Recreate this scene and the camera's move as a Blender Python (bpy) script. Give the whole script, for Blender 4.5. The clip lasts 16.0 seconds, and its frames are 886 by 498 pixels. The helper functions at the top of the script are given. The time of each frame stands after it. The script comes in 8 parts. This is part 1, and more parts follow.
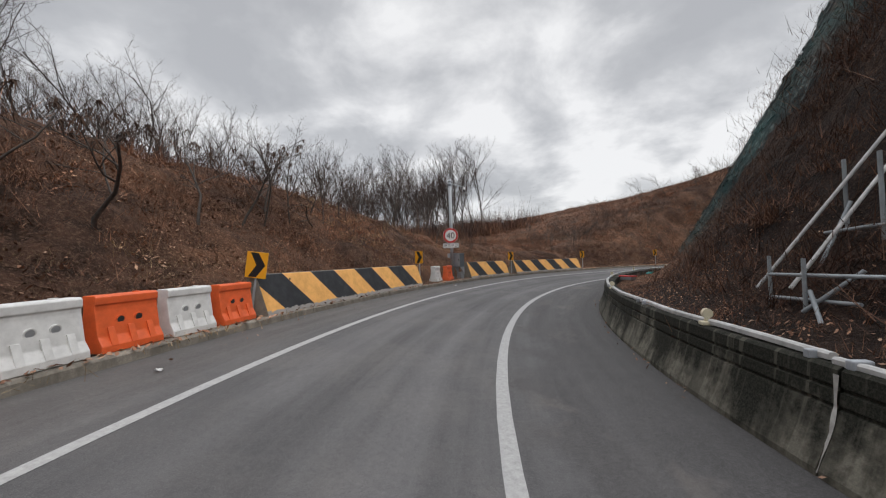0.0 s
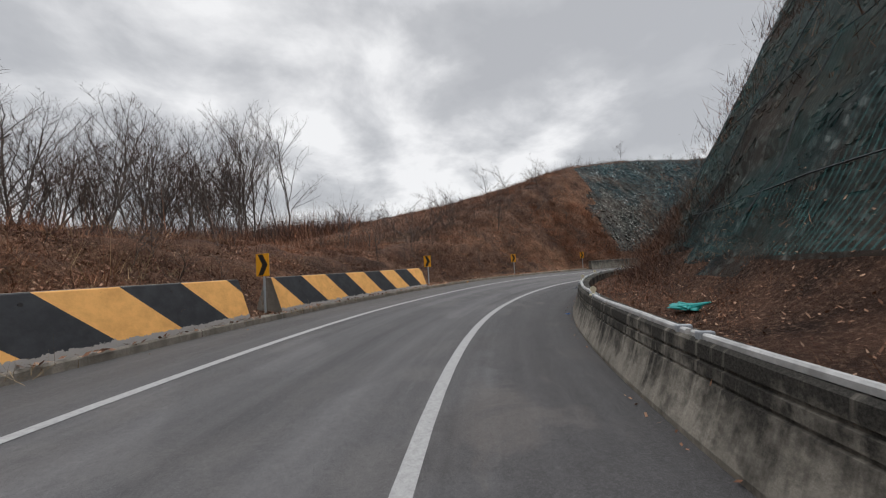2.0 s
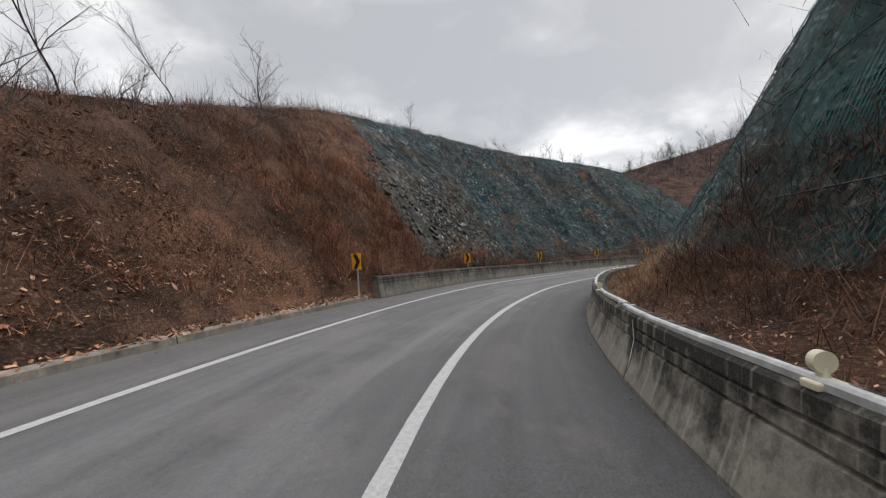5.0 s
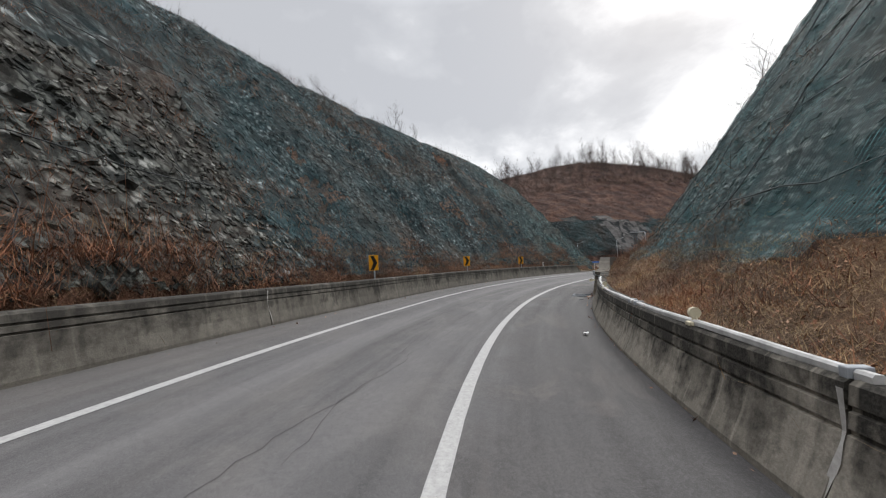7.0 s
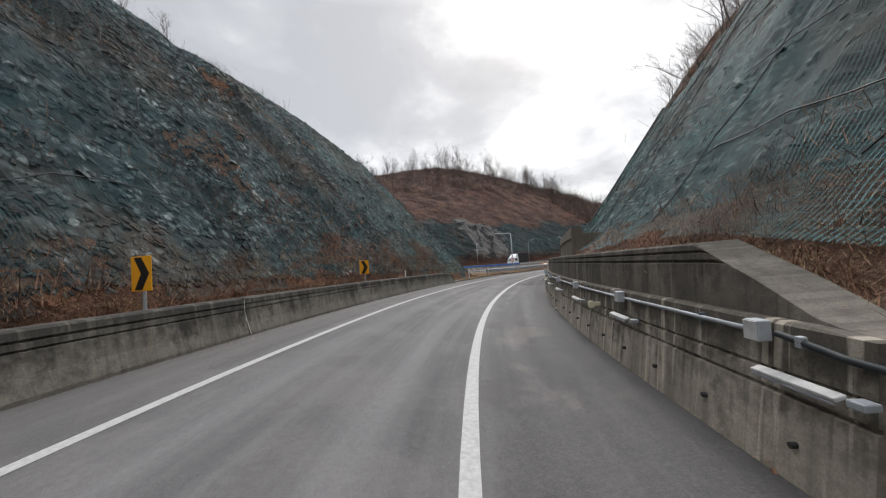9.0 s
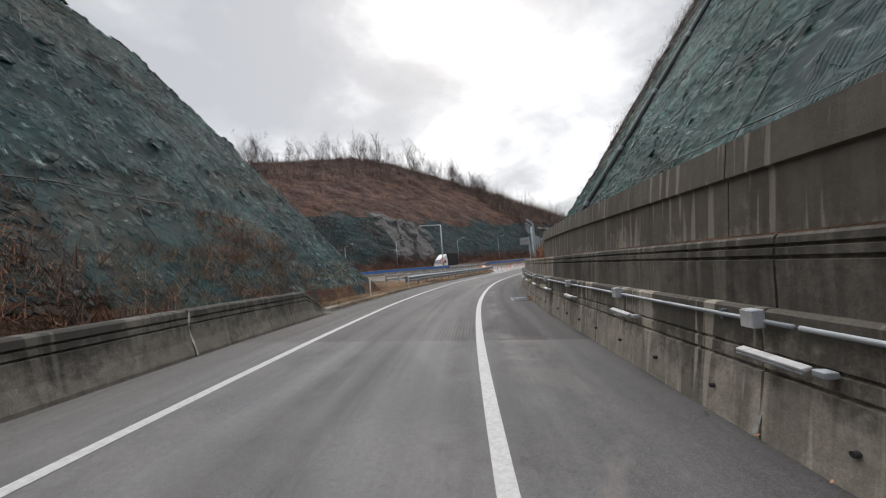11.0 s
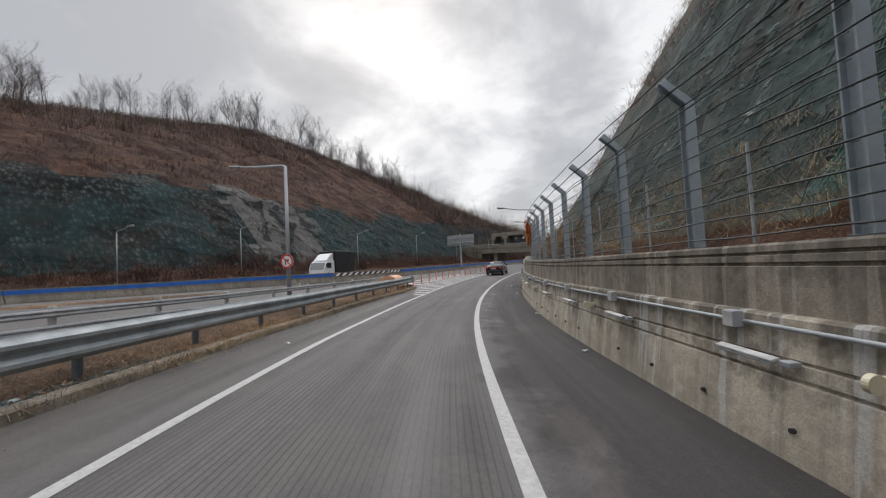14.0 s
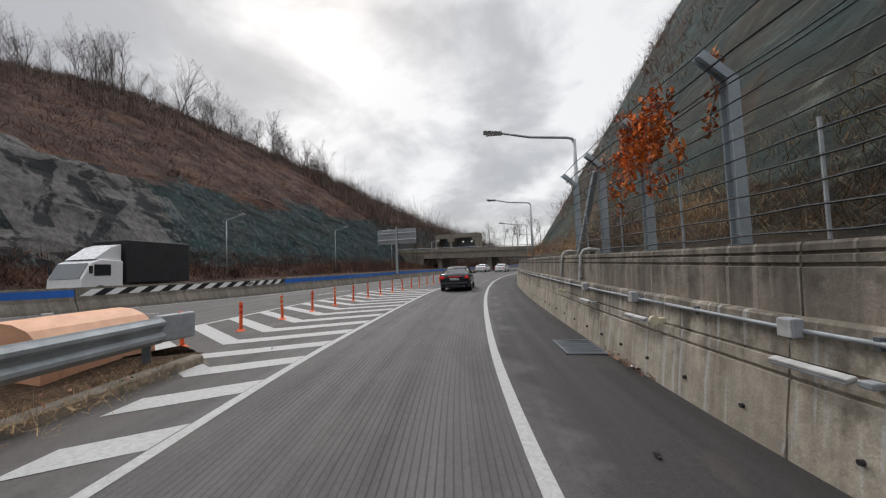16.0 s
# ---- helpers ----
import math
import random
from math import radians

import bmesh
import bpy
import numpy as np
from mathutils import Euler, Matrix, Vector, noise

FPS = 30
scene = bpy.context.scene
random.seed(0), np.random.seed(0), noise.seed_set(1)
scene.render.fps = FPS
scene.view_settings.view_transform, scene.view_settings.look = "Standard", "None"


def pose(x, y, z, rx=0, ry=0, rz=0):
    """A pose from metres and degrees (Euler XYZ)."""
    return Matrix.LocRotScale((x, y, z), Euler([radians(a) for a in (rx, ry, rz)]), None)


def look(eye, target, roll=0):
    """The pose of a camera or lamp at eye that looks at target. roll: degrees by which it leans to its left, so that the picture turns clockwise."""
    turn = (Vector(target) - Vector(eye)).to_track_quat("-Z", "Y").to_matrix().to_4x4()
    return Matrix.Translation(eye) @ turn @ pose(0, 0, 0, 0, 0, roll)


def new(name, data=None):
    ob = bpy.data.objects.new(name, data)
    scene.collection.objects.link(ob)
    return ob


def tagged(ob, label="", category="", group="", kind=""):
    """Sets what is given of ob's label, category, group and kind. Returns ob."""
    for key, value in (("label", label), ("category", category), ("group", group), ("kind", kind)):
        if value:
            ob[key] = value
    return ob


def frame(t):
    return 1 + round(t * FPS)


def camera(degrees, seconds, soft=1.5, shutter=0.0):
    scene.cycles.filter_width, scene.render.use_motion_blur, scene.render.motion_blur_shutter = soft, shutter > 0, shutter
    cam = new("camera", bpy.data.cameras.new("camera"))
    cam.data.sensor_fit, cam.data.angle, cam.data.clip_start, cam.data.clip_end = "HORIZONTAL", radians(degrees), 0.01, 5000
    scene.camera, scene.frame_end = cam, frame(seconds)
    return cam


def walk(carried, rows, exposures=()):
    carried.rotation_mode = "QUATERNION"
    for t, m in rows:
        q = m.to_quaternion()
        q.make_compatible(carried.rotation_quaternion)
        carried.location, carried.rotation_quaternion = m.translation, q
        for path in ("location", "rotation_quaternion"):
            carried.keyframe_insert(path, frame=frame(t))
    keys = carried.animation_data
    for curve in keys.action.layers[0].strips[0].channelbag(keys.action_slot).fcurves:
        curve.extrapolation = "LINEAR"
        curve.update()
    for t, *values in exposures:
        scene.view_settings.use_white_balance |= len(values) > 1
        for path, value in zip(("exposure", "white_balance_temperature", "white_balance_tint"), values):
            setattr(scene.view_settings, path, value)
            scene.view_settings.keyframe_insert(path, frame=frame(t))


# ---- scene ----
# ---------------------------------------------------------------- camera
cam = camera(102.9, 16.0, soft=1.2)
# seconds, metres, then yaw, pitch and roll in degrees
ROWS = [
    (0.0, 0.316, 1.465, 1.829, 2.78, 1.42, 1.71),
    (0.5, 0.600, 5.766, 1.743, -4.23, 1.96, 2.08),
    (1.0, 1.479, 9.885, 1.679, -11.07, 2.25, 2.45),
    (1.5, 2.880, 13.827, 1.623, -17.86, 2.36, 2.83),
    (2.0, 4.697, 17.652, 1.575, -24.23, 2.37, 3.19),
    (2.5, 6.790, 21.327, 1.550, -29.40, 2.45, 3.52),
    (3.0, 9.277, 24.713, 1.522, -35.15, 2.52, 3.74),
    (3.5, 12.054, 27.713, 1.477, -41.50, 2.45, 3.80),
    (4.0, 15.038, 30.349, 1.438, -47.70, 2.34, 3.79),
    (4.5, 18.313, 32.616, 1.418, -53.76, 2.24, 3.77),
    (5.0, 21.956, 34.576, 1.404, -59.76, 2.22, 3.73),
    (5.5, 25.933, 36.200, 1.383, -65.79, 2.26, 3.61),
    (6.0, 30.150, 37.419, 1.359, -71.91, 2.33, 3.39),
    (6.5, 34.478, 38.184, 1.333, -78.12, 2.39, 3.05),
    (7.0, 38.777, 38.515, 1.299, -84.23, 2.41, 2.72),
    (7.5, 42.923, 38.460, 1.282, -90.38, 2.45, 2.65),
    (8.0, 46.960, 38.050, 1.283, -96.42, 2.48, 2.95),
    (8.5, 50.888, 37.198, 1.264, -102.25, 2.42, 3.51),
    (9.0, 54.745, 36.025, 1.220, -107.11, 2.31, 4.03),
    (9.5, 58.643, 34.579, 1.170, -110.91, 2.20, 4.36),
    (10.0, 62.565, 32.872, 1.142, -113.97, 2.07, 4.49),
    (10.5, 66.499, 30.894, 1.112, -116.82, 1.97, 4.45),
    (11.0, 70.404, 28.704, 1.057, -119.52, 1.91, 4.31),
    (11.5, 74.227, 26.376, 0.976, -122.00, 1.89, 4.11),
    (12.0, 77.930, 23.960, 0.891, -124.20, 1.89, 3.89),
    (12.5, 81.536, 21.465, 0.843, -126.35, 1.93, 3.63),
    (13.0, 85.051, 18.871, 0.792, -128.74, 1.96, 3.29),
    (13.5, 88.427, 16.160, 0.741, -131.22, 2.03, 2.97),
    (14.0, 91.686, 13.322, 0.665, -133.78, 2.14, 2.83),
    (14.5, 94.850, 10.300, 0.577, -136.29, 2.28, 2.80),
    (15.0, 97.938, 7.064, 0.496, -138.69, 2.48, 2.74),
    (15.5, 100.919, 3.657, 0.439, -141.15, 2.71, 2.55),
    (16.0, 103.845, 0.058, 0.424, -143.81, 2.95, 2.20),
]
walk(cam, [(t, pose(x, y, z, 90 + pitch, roll, yaw)) for t, x, y, z, yaw, pitch, roll in ROWS],
     [(0.0, 0.02), (2.5, 0.04), (4.0, 0.06), (6.0, 0.3), (9.0, 0.3), (12.2, 0.26), (13.5, 0.08), (16.0, 0.0)])

# ---------------------------------------------------------------- world and light
SUN_DIR = Vector((0.62, -0.42, 0.66)).normalized()      # towards the sun behind the clouds
world = bpy.data.worlds.new("overcast_sky")
scene.world = world
world.use_nodes = True
wn, wl = world.node_tree.nodes, world.node_tree.links
wn.clear()


def wnode(kind, **values):
    n = wn.new(kind)
    for key, value in values.items():
        n.inputs[key].default_value = value
    return n


w_out = wn.new("ShaderNodeOutputWorld")
w_bg = wn.new("ShaderNodeBackground")
w_sky = wn.new("ShaderNodeTexSky")
w_sky.sky_type = "NISHITA"
w_sky.sun_disc = False
w_sky.sun_elevation = math.asin(SUN_DIR.z)
w_sky.sun_rotation = math.atan2(SUN_DIR.x, SUN_DIR.y)
w_sky.air_density, w_sky.dust_density = 1.0, 2.0
w_co = wn.new("ShaderNodeTexCoord")
w_sep = wn.new("ShaderNodeSeparateXYZ")
wl.new(w_co.outputs["Generated"], w_sep.inputs[0])
# clouds lie on a flat layer: direction divided by its height
w_add = wn.new("ShaderNodeMath"); w_add.operation = "ADD"; w_add.inputs[1].default_value = 0.32
wl.new(w_sep.outputs["Z"], w_add.inputs[0])
w_div = wn.new("ShaderNodeVectorMath"); w_div.operation = "DIVIDE"
w_comb = wn.new("ShaderNodeCombineXYZ")
for axis in "XYZ":
    wl.new(w_add.outputs[0], w_comb.inputs[axis])
wl.new(w_co.outputs["Generated"], w_div.inputs[0])
wl.new(w_comb.outputs[0], w_div.inputs[1])
w_n1 = wnode("ShaderNodeTexNoise", Scale=2.1, Detail=9.0, Roughness=0.55, Distortion=0.2)
w_n2 = wnode("ShaderNodeTexNoise", Scale=0.55, Detail=3.0, Roughness=0.5)
for n in (w_n1, w_n2):
    wl.new(w_div.outputs[0], n.inputs["Vector"])
w_mixn = wn.new("ShaderNodeMath"); w_mixn.operation = "ADD"
w_half = wn.new("ShaderNodeMath"); w_half.operation = "MULTIPLY"; w_half.inputs[1].default_value = 0.8
wl.new(w_n2.outputs["Fac"], w_half.inputs[0])
wl.new(w_n1.outputs["Fac"], w_mixn.inputs[0])
wl.new(w_half.outputs[0], w_mixn.inputs[1])
w_ramp = wn.new("ShaderNodeValToRGB")
cr = w_ramp.color_ramp
cr.elements[0].position, cr.elements[0].color = 0.44, (0.49, 0.498, 0.52, 1)
cr.elements[1].position, cr.elements[1].color = 0.595, (0.945, 0.945, 0.952, 1)
e = cr.elements.new(0.495); e.color = (0.56, 0.568, 0.588, 1)
e = cr.elements.new(0.535); e.color = (0.70, 0.705, 0.722, 1)
w_norm = wn.new("ShaderNodeMath"); w_norm.operation = "DIVIDE"; w_norm.inputs[1].default_value = 1.8
wl.new(w_mixn.outputs[0], w_norm.inputs[0])
wl.new(w_norm.outputs[0], w_ramp.inputs[0])
# thin spots let the blue sky through
w_skyk = wn.new("ShaderNodeVectorMath"); w_skyk.operation = "SCALE"; w_skyk.inputs["Scale"].default_value = 0.10
wl.new(w_sky.outputs[0], w_skyk.inputs[0])
w_mix = wn.new("ShaderNodeMix"); w_mix.data_type = "RGBA"; w_mix.inputs["Factor"].default_value = 0.90
wl.new(w_skyk.outputs[0], w_mix.inputs["A"])
wl.new(w_ramp.outputs[0], w_mix.inputs["B"])
wl.new(w_mix.outputs["Result"], w_bg.inputs["Color"])
# an overcast sky brightens towards the zenith
w_up = wn.new("ShaderNodeMapRange")
for key, value in (("From Min", 0.60), ("From Max", 0.95), ("To Min", 1.0), ("To Max", 4.2)):
    w_up.inputs[key].default_value = value
wl.new(w_sep.outputs["Z"], w_up.inputs["Value"])
wl.new(w_up.outputs[0], w_bg.inputs["Strength"])
wl.new(w_bg.outputs[0], w_out.inputs[0])

sun = new("sun", bpy.data.lights.new("sun", "SUN"))
sun.data.energy, sun.data.angle, sun.data.color = 1.2, radians(14), (1.0, 0.98, 0.95)
sun.matrix_world = look((0, 0, 60), Vector((0, 0, 60)) - SUN_DIR)

# ---------------------------------------------------------------- materials
class Mat:
    """A small builder of node materials."""

    def __init__(self, name, roughness=0.8, metallic=0.0):
        self.m = bpy.data.materials.new(name)
        self.m.use_nodes = True
        self.n, self.l = self.m.node_tree.nodes, self.m.node_tree.links
        self.bsdf = self.n["Principled BSDF"]
        self.bsdf.inputs["Roughness"].default_value = roughness
        self.bsdf.inputs["Metallic"].default_value = metallic
        if roughness > 0.86:            # porous, dusty or fibrous surfaces hardly shine
            self.bsdf.inputs["Specular IOR Level"].default_value = 0.18
        self.co = self.n.new("ShaderNodeTexCoord")

    def put(self, socket, value):
        if isinstance(value, bpy.types.NodeSocket):
            self.l.new(value, socket)
        elif isinstance(value, tuple) and len(value) == 3 and socket.type == "RGBA":
            socket.default_value = (*value, 1)
        else:
            socket.default_value = value

    def where(self, scale=(1, 1, 1), uv=False):
        n = self.n.new("ShaderNodeMapping")
        n.inputs["Scale"].default_value = scale
        self.l.new(self.co.outputs["UV" if uv else "Object"], n.inputs[0])
        return n.outputs[0]

    def noise(self, scale, detail=4, rough=0.55, at=None, distortion=0.0):
        n = self.n.new("ShaderNodeTexNoise")
        n.inputs["Scale"].default_value, n.inputs["Detail"].default_value = scale, detail
        n.inputs["Roughness"].default_value, n.inputs["Distortion"].default_value = rough, distortion
        self.l.new(at if at is not None else self.co.outputs["Object"], n.inputs["Vector"])
        return n.outputs["Fac"]

    def cells(self, scale, feature="F1", at=None):
        n = self.n.new("ShaderNodeTexVoronoi")
        n.feature = feature
        n.inputs["Scale"].default_value = scale
        self.l.new(at if at is not None else self.co.outputs["Object"], n.inputs["Vector"])
        return n.outputs["Distance"]

    def wave(self, scale, at, axis="X", distortion=0.0):
        n = self.n.new("ShaderNodeTexWave")
        n.bands_direction = axis
        n.inputs["Scale"].default_value, n.inputs["Distortion"].default_value = scale, distortion
        self.l.new(at, n.inputs["Vector"])
        return n.outputs["Fac"]

    def ramp(self, value, *stops):
        n = self.n.new("ShaderNodeValToRGB")
        els = n.color_ramp.elements
        while len(els) < len(stops):
            els.new(0.5)
        for el, (p, c) in zip(els, stops):
            el.position = p
            el.color = (*c, 1) if isinstance(c, tuple) else (c, c, c, 1)
        self.l.new(value, n.inputs[0])
        return n.outputs[0]

    def math(self, op, a, b=0.0):
        n = self.n.new("ShaderNodeMath")
        n.operation = op
        self.put(n.inputs[0], a)
        self.put(n.inputs[1], b)
        return n.outputs[0]

    def mix(self, fac, a, b, blend="MIX"):
        n = self.n.new("ShaderNodeMix")
        n.data_type, n.blend_type = "RGBA", blend
        self.put(n.inputs["Factor"], fac)
        self.put(n.inputs["A"], a)
        self.put(n.inputs["B"], b)
        return n.outputs["Result"]

    def random(self):
        return self.n.new("ShaderNodeObjectInfo").outputs["Random"]

    def island(self):
        return self.n.new("ShaderNodeNewGeometry").outputs["Random Per Island"]

    def bump(self, height, strength=0.4, distance=0.02):
        n = self.n.new("ShaderNodeBump")
        n.inputs["Strength"].default_value, n.inputs["Distance"].default_value = strength, distance
        self.l.new(height, n.inputs["Height"])
        self.l.new(n.outputs[0], self.bsdf.inputs["Normal"])

    def colour(self, value):
        self.put(self.bsdf.inputs["Base Color"], value)
        return self

    def rough(self, value):
        self.put(self.bsdf.inputs["Roughness"], value)
        return self


def plain(name, colour, roughness=0.6, metallic=0.0, wear=0.25, scale=6.0):
    """Paint, plastic or metal with a little dirt and unevenness."""
    m = Mat(name, roughness, metallic)
    dirt = m.noise(scale, 6, 0.65)
    dark = tuple(c * (1 - wear) for c in colour)
    m.colour(m.mix(m.ramp(dirt, (0.35, 0.0), (0.7, 1.0)), dark, colour))
    m.rough(m.ramp(dirt, (0.3, min(1, roughness + 0.12)), (0.7, roughness)))
    m.bump(m.noise(scale * 9, 3), 0.08, 0.004)
    return m.m


def asphalt_material(name, base, grooves):
    """UV: metres along the road, metres from the inner edge line (the lane lies between -3.6 and 0)."""
    m = Mat(name, 0.85)
    uv = m.where(uv=True)
    sep = m.n.new("ShaderNodeSeparateXYZ")
    m.l.new(uv, sep.inputs[0])
    across = sep.outputs["Y"]
    grain = m.noise(150, 3, 0.75)
    speck = m.noise(38, 4, 0.7)
    coarse = m.noise(14, 7, 0.85)
    blot = m.noise(0.9, 5, 0.6)
    streak = m.noise(1.6, 5, 0.6, at=m.where((0.06, 1.6, 1), uv=True))
    c = m.mix(m.ramp(streak, (0.3, 0.0), (0.72, 1.0)), tuple(v * 0.70 for v in base), tuple(v * 1.30 for v in base))
    c = m.mix(m.ramp(blot, (0.46, 0.0), (0.60, 0.55)), c, tuple(v * q for v, q in zip(base, (1.55, 1.5, 1.42))))
    # tyres polish two paler tracks in the lane
    wob = m.math("ADD", across, m.math("MULTIPLY", m.math("SUBTRACT", m.noise(0.12, 2, 0.5, at=uv), 0.5), 0.7))
    for centre in (-2.62, -0.98):
        away = m.math("ABSOLUTE", m.math("SUBTRACT", wob, centre))
        c = m.mix(m.ramp(away, (0.04, 0.62), (0.42, 0.0)), c, tuple(v * 1.75 for v in base))
    # grime lies on the untrafficked shoulder
    grime = m.math("ADD", across, m.math("MULTIPLY", m.math("SUBTRACT", blot, 0.5), 3.2))
    c = m.mix(m.ramp(grime, (0.10, 0.0), (0.60, 0.92 if grooves else 0.72)), c, tuple(v * q for v, q in zip(base, (0.46, 0.44, 0.43))))
    stain = m.noise(0.55, 5, 0.65, at=m.where((0.7, 1.0, 1), uv=True), distortion=0.6)
    dust = m.math("MULTIPLY", m.ramp(stain, (0.55, 0.0), (0.61, 0.55)), m.ramp(across, (0.2, 0.0), (0.5, 1.0)))
    c = m.mix(dust, c, tuple(v * q for v, q in zip(base, (1.55, 1.38, 1.22))))
    gutter = m.math("ADD", across, m.math("MULTIPLY", m.math("SUBTRACT", m.noise(2.2, 5, 0.7), 0.5), 1.2))
    c = m.mix(m.ramp(m.math("MULTIPLY", gutter, 0.25), (0.28, 0.0), (0.50, 0.72)), c, (0.020, 0.018, 0.0165))
    c = m.mix(m.ramp(m.math("MULTIPLY", gutter, -0.125), (0.46, 0.0), (0.56, 0.5)), c, tuple(v * q for v, q in zip(base, (0.85, 0.76, 0.66))))
    c = m.mix(1.0, c, m.ramp(coarse, (0.36, (0.82, 0.82, 0.82)), (0.5, (1, 1, 1)), (0.64, (1.22, 1.21, 1.19))), "MULTIPLY")
    patch = m.noise(0.23, 3, 0.5, at=m.where((0.5, 1, 1), uv=True), distortion=0.8)
    c = m.mix(m.ramp(patch, (0.585, 0.0), (0.61, 0.40)), c, tuple(v * 0.6 for v in base))
    c = m.mix(m.ramp(speck, (0.50, 0.0), (0.70, 0.35)), c, tuple(v * 1.9 for v in base))
    c = m.mix(m.ramp(grain, (0.47, 0.0), (0.72, 0.6)), c, tuple(v * 2.6 for v in base))
    c = m.mix(m.ramp(grain, (0.30, 0.5), (0.45, 0.0)), c, tuple(v * 0.4 for v in base))
    if grooves:                     # the unworn shoulder has kept its dark binder
        c = m.mix(1.0, c, m.ramp(grime, (0.10, (1.0, 1.0, 1.0)), (0.55, (0.62, 0.60, 0.60))), "MULTIPLY")
    height = m.math("ADD", m.math("MULTIPLY", grain, 0.5), m.math("MULTIPLY", speck, 0.6))
    if grooves:
        groove = m.wave(4.2, uv, "Y")
        fade = m.ramp(m.noise(0.5, 4, 0.6, at=m.where((0.2, 1, 1), uv=True)), (0.36, 0.25), (0.60, 1.0))
        inside = m.ramp(m.math("MULTIPLY", m.math("ABSOLUTE", m.math("ADD", across, 1.8)), 0.5), (0.80, 1.0), (0.9, 0.0))
        cut = m.math("MULTIPLY", m.math("MULTIPLY", m.ramp(groove, (0.0, 1.0), (0.20, 0.0)), fade), inside)
        c = m.mix(m.math("MULTIPLY", cut, 0.8), c, tuple(v * 0.45 for v in base))
        height = m.math("SUBTRACT", height, cut)
    m.colour(c)
    m.rough(m.ramp(streak, (0.3, 0.92), (0.75, 0.70)))
    m.bump(height, 0.55, 0.006)
    return m.m


def concrete_material(name, base, stain, streak_amount=0.8, runs=0.5, soot=0.0, soot_from=0.5):
    """Weathered concrete; UV is metres along the wall and up it. soot: grime that has run down from the top in tongues."""
    m = Mat(name, 0.9)
    uv = m.where(uv=True)
    broad = m.noise(0.7, 5, 0.6)
    mottle = m.noise(6.0, 6, 0.7)
    fine = m.noise(45, 4, 0.7)
    drip = m.noise(1.0, 3, 0.55, at=m.where((2.2, 0.22, 1), uv=True))
    fine_drip = m.noise(1.0, 3, 0.55, at=m.where((9, 0.35, 1), uv=True))
    white_drip = m.noise(1.0, 3, 0.5, at=m.where((8.0, 0.4, 1.0), uv=True), distortion=0.3)
    c = m.mix(m.ramp(broad, (0.3, 0.0), (0.7, 1.0)), tuple(v * 0.72 for v in base), tuple(v * 1.22 for v in base))
    c = m.mix(m.ramp(mottle, (0.44, 0.0), (0.58, 0.45)), c, tuple(v * 0.55 for v in base))
    c = m.mix(m.math("MULTIPLY", m.ramp(drip, (0.48, 0.0), (0.57, 1.0)), streak_amount), c, stain)
    c = m.mix(m.math("MULTIPLY", m.ramp(fine_drip, (0.52, 0.0), (0.64, 1.0)), streak_amount * 0.7), c, stain)
    if soot:
        sep = m.n.new("ShaderNodeSeparateXYZ")
        m.l.new(uv, sep.inputs[0])
        tongue = m.math("ADD", sep.outputs["Y"], m.math("MULTIPLY", m.math("SUBTRACT", m.noise(1.0, 5, 0.6, at=m.where((1.3, 0.7, 1), uv=True), distortion=0.5), 0.5), 2.2))
        tongue = m.math("ADD", tongue, m.math("MULTIPLY", m.math("SUBTRACT", fine_drip, 0.5), 0.6))
        tongue = m.math("ADD", tongue, m.math("MULTIPLY", m.math("SUBTRACT", mottle, 0.5), 1.1))
        c = m.mix(m.math("MULTIPLY", m.ramp(m.math("MULTIPLY", tongue, 0.5), (soot_from * 0.5 - 0.14, 0.0), (soot_from * 0.5 + 0.13, 1.0)), soot), c, stain)
    c = m.mix(m.math("MULTIPLY", m.ramp(white_drip, (0.575, 0.0), (0.64, 1.0)), runs), c, tuple(min(0.60, v * 1.7) for v in base))
    c = m.mix(m.ramp(fine, (0.35, 0.4), (0.6, 0.0)), c, tuple(v * 0.4 for v in base))
    m.colour(c)
    m.bump(m.math("ADD", fine, m.math("MULTIPLY", m.noise(9, 4), 1.4)), 0.35, 0.012)
    return m.m


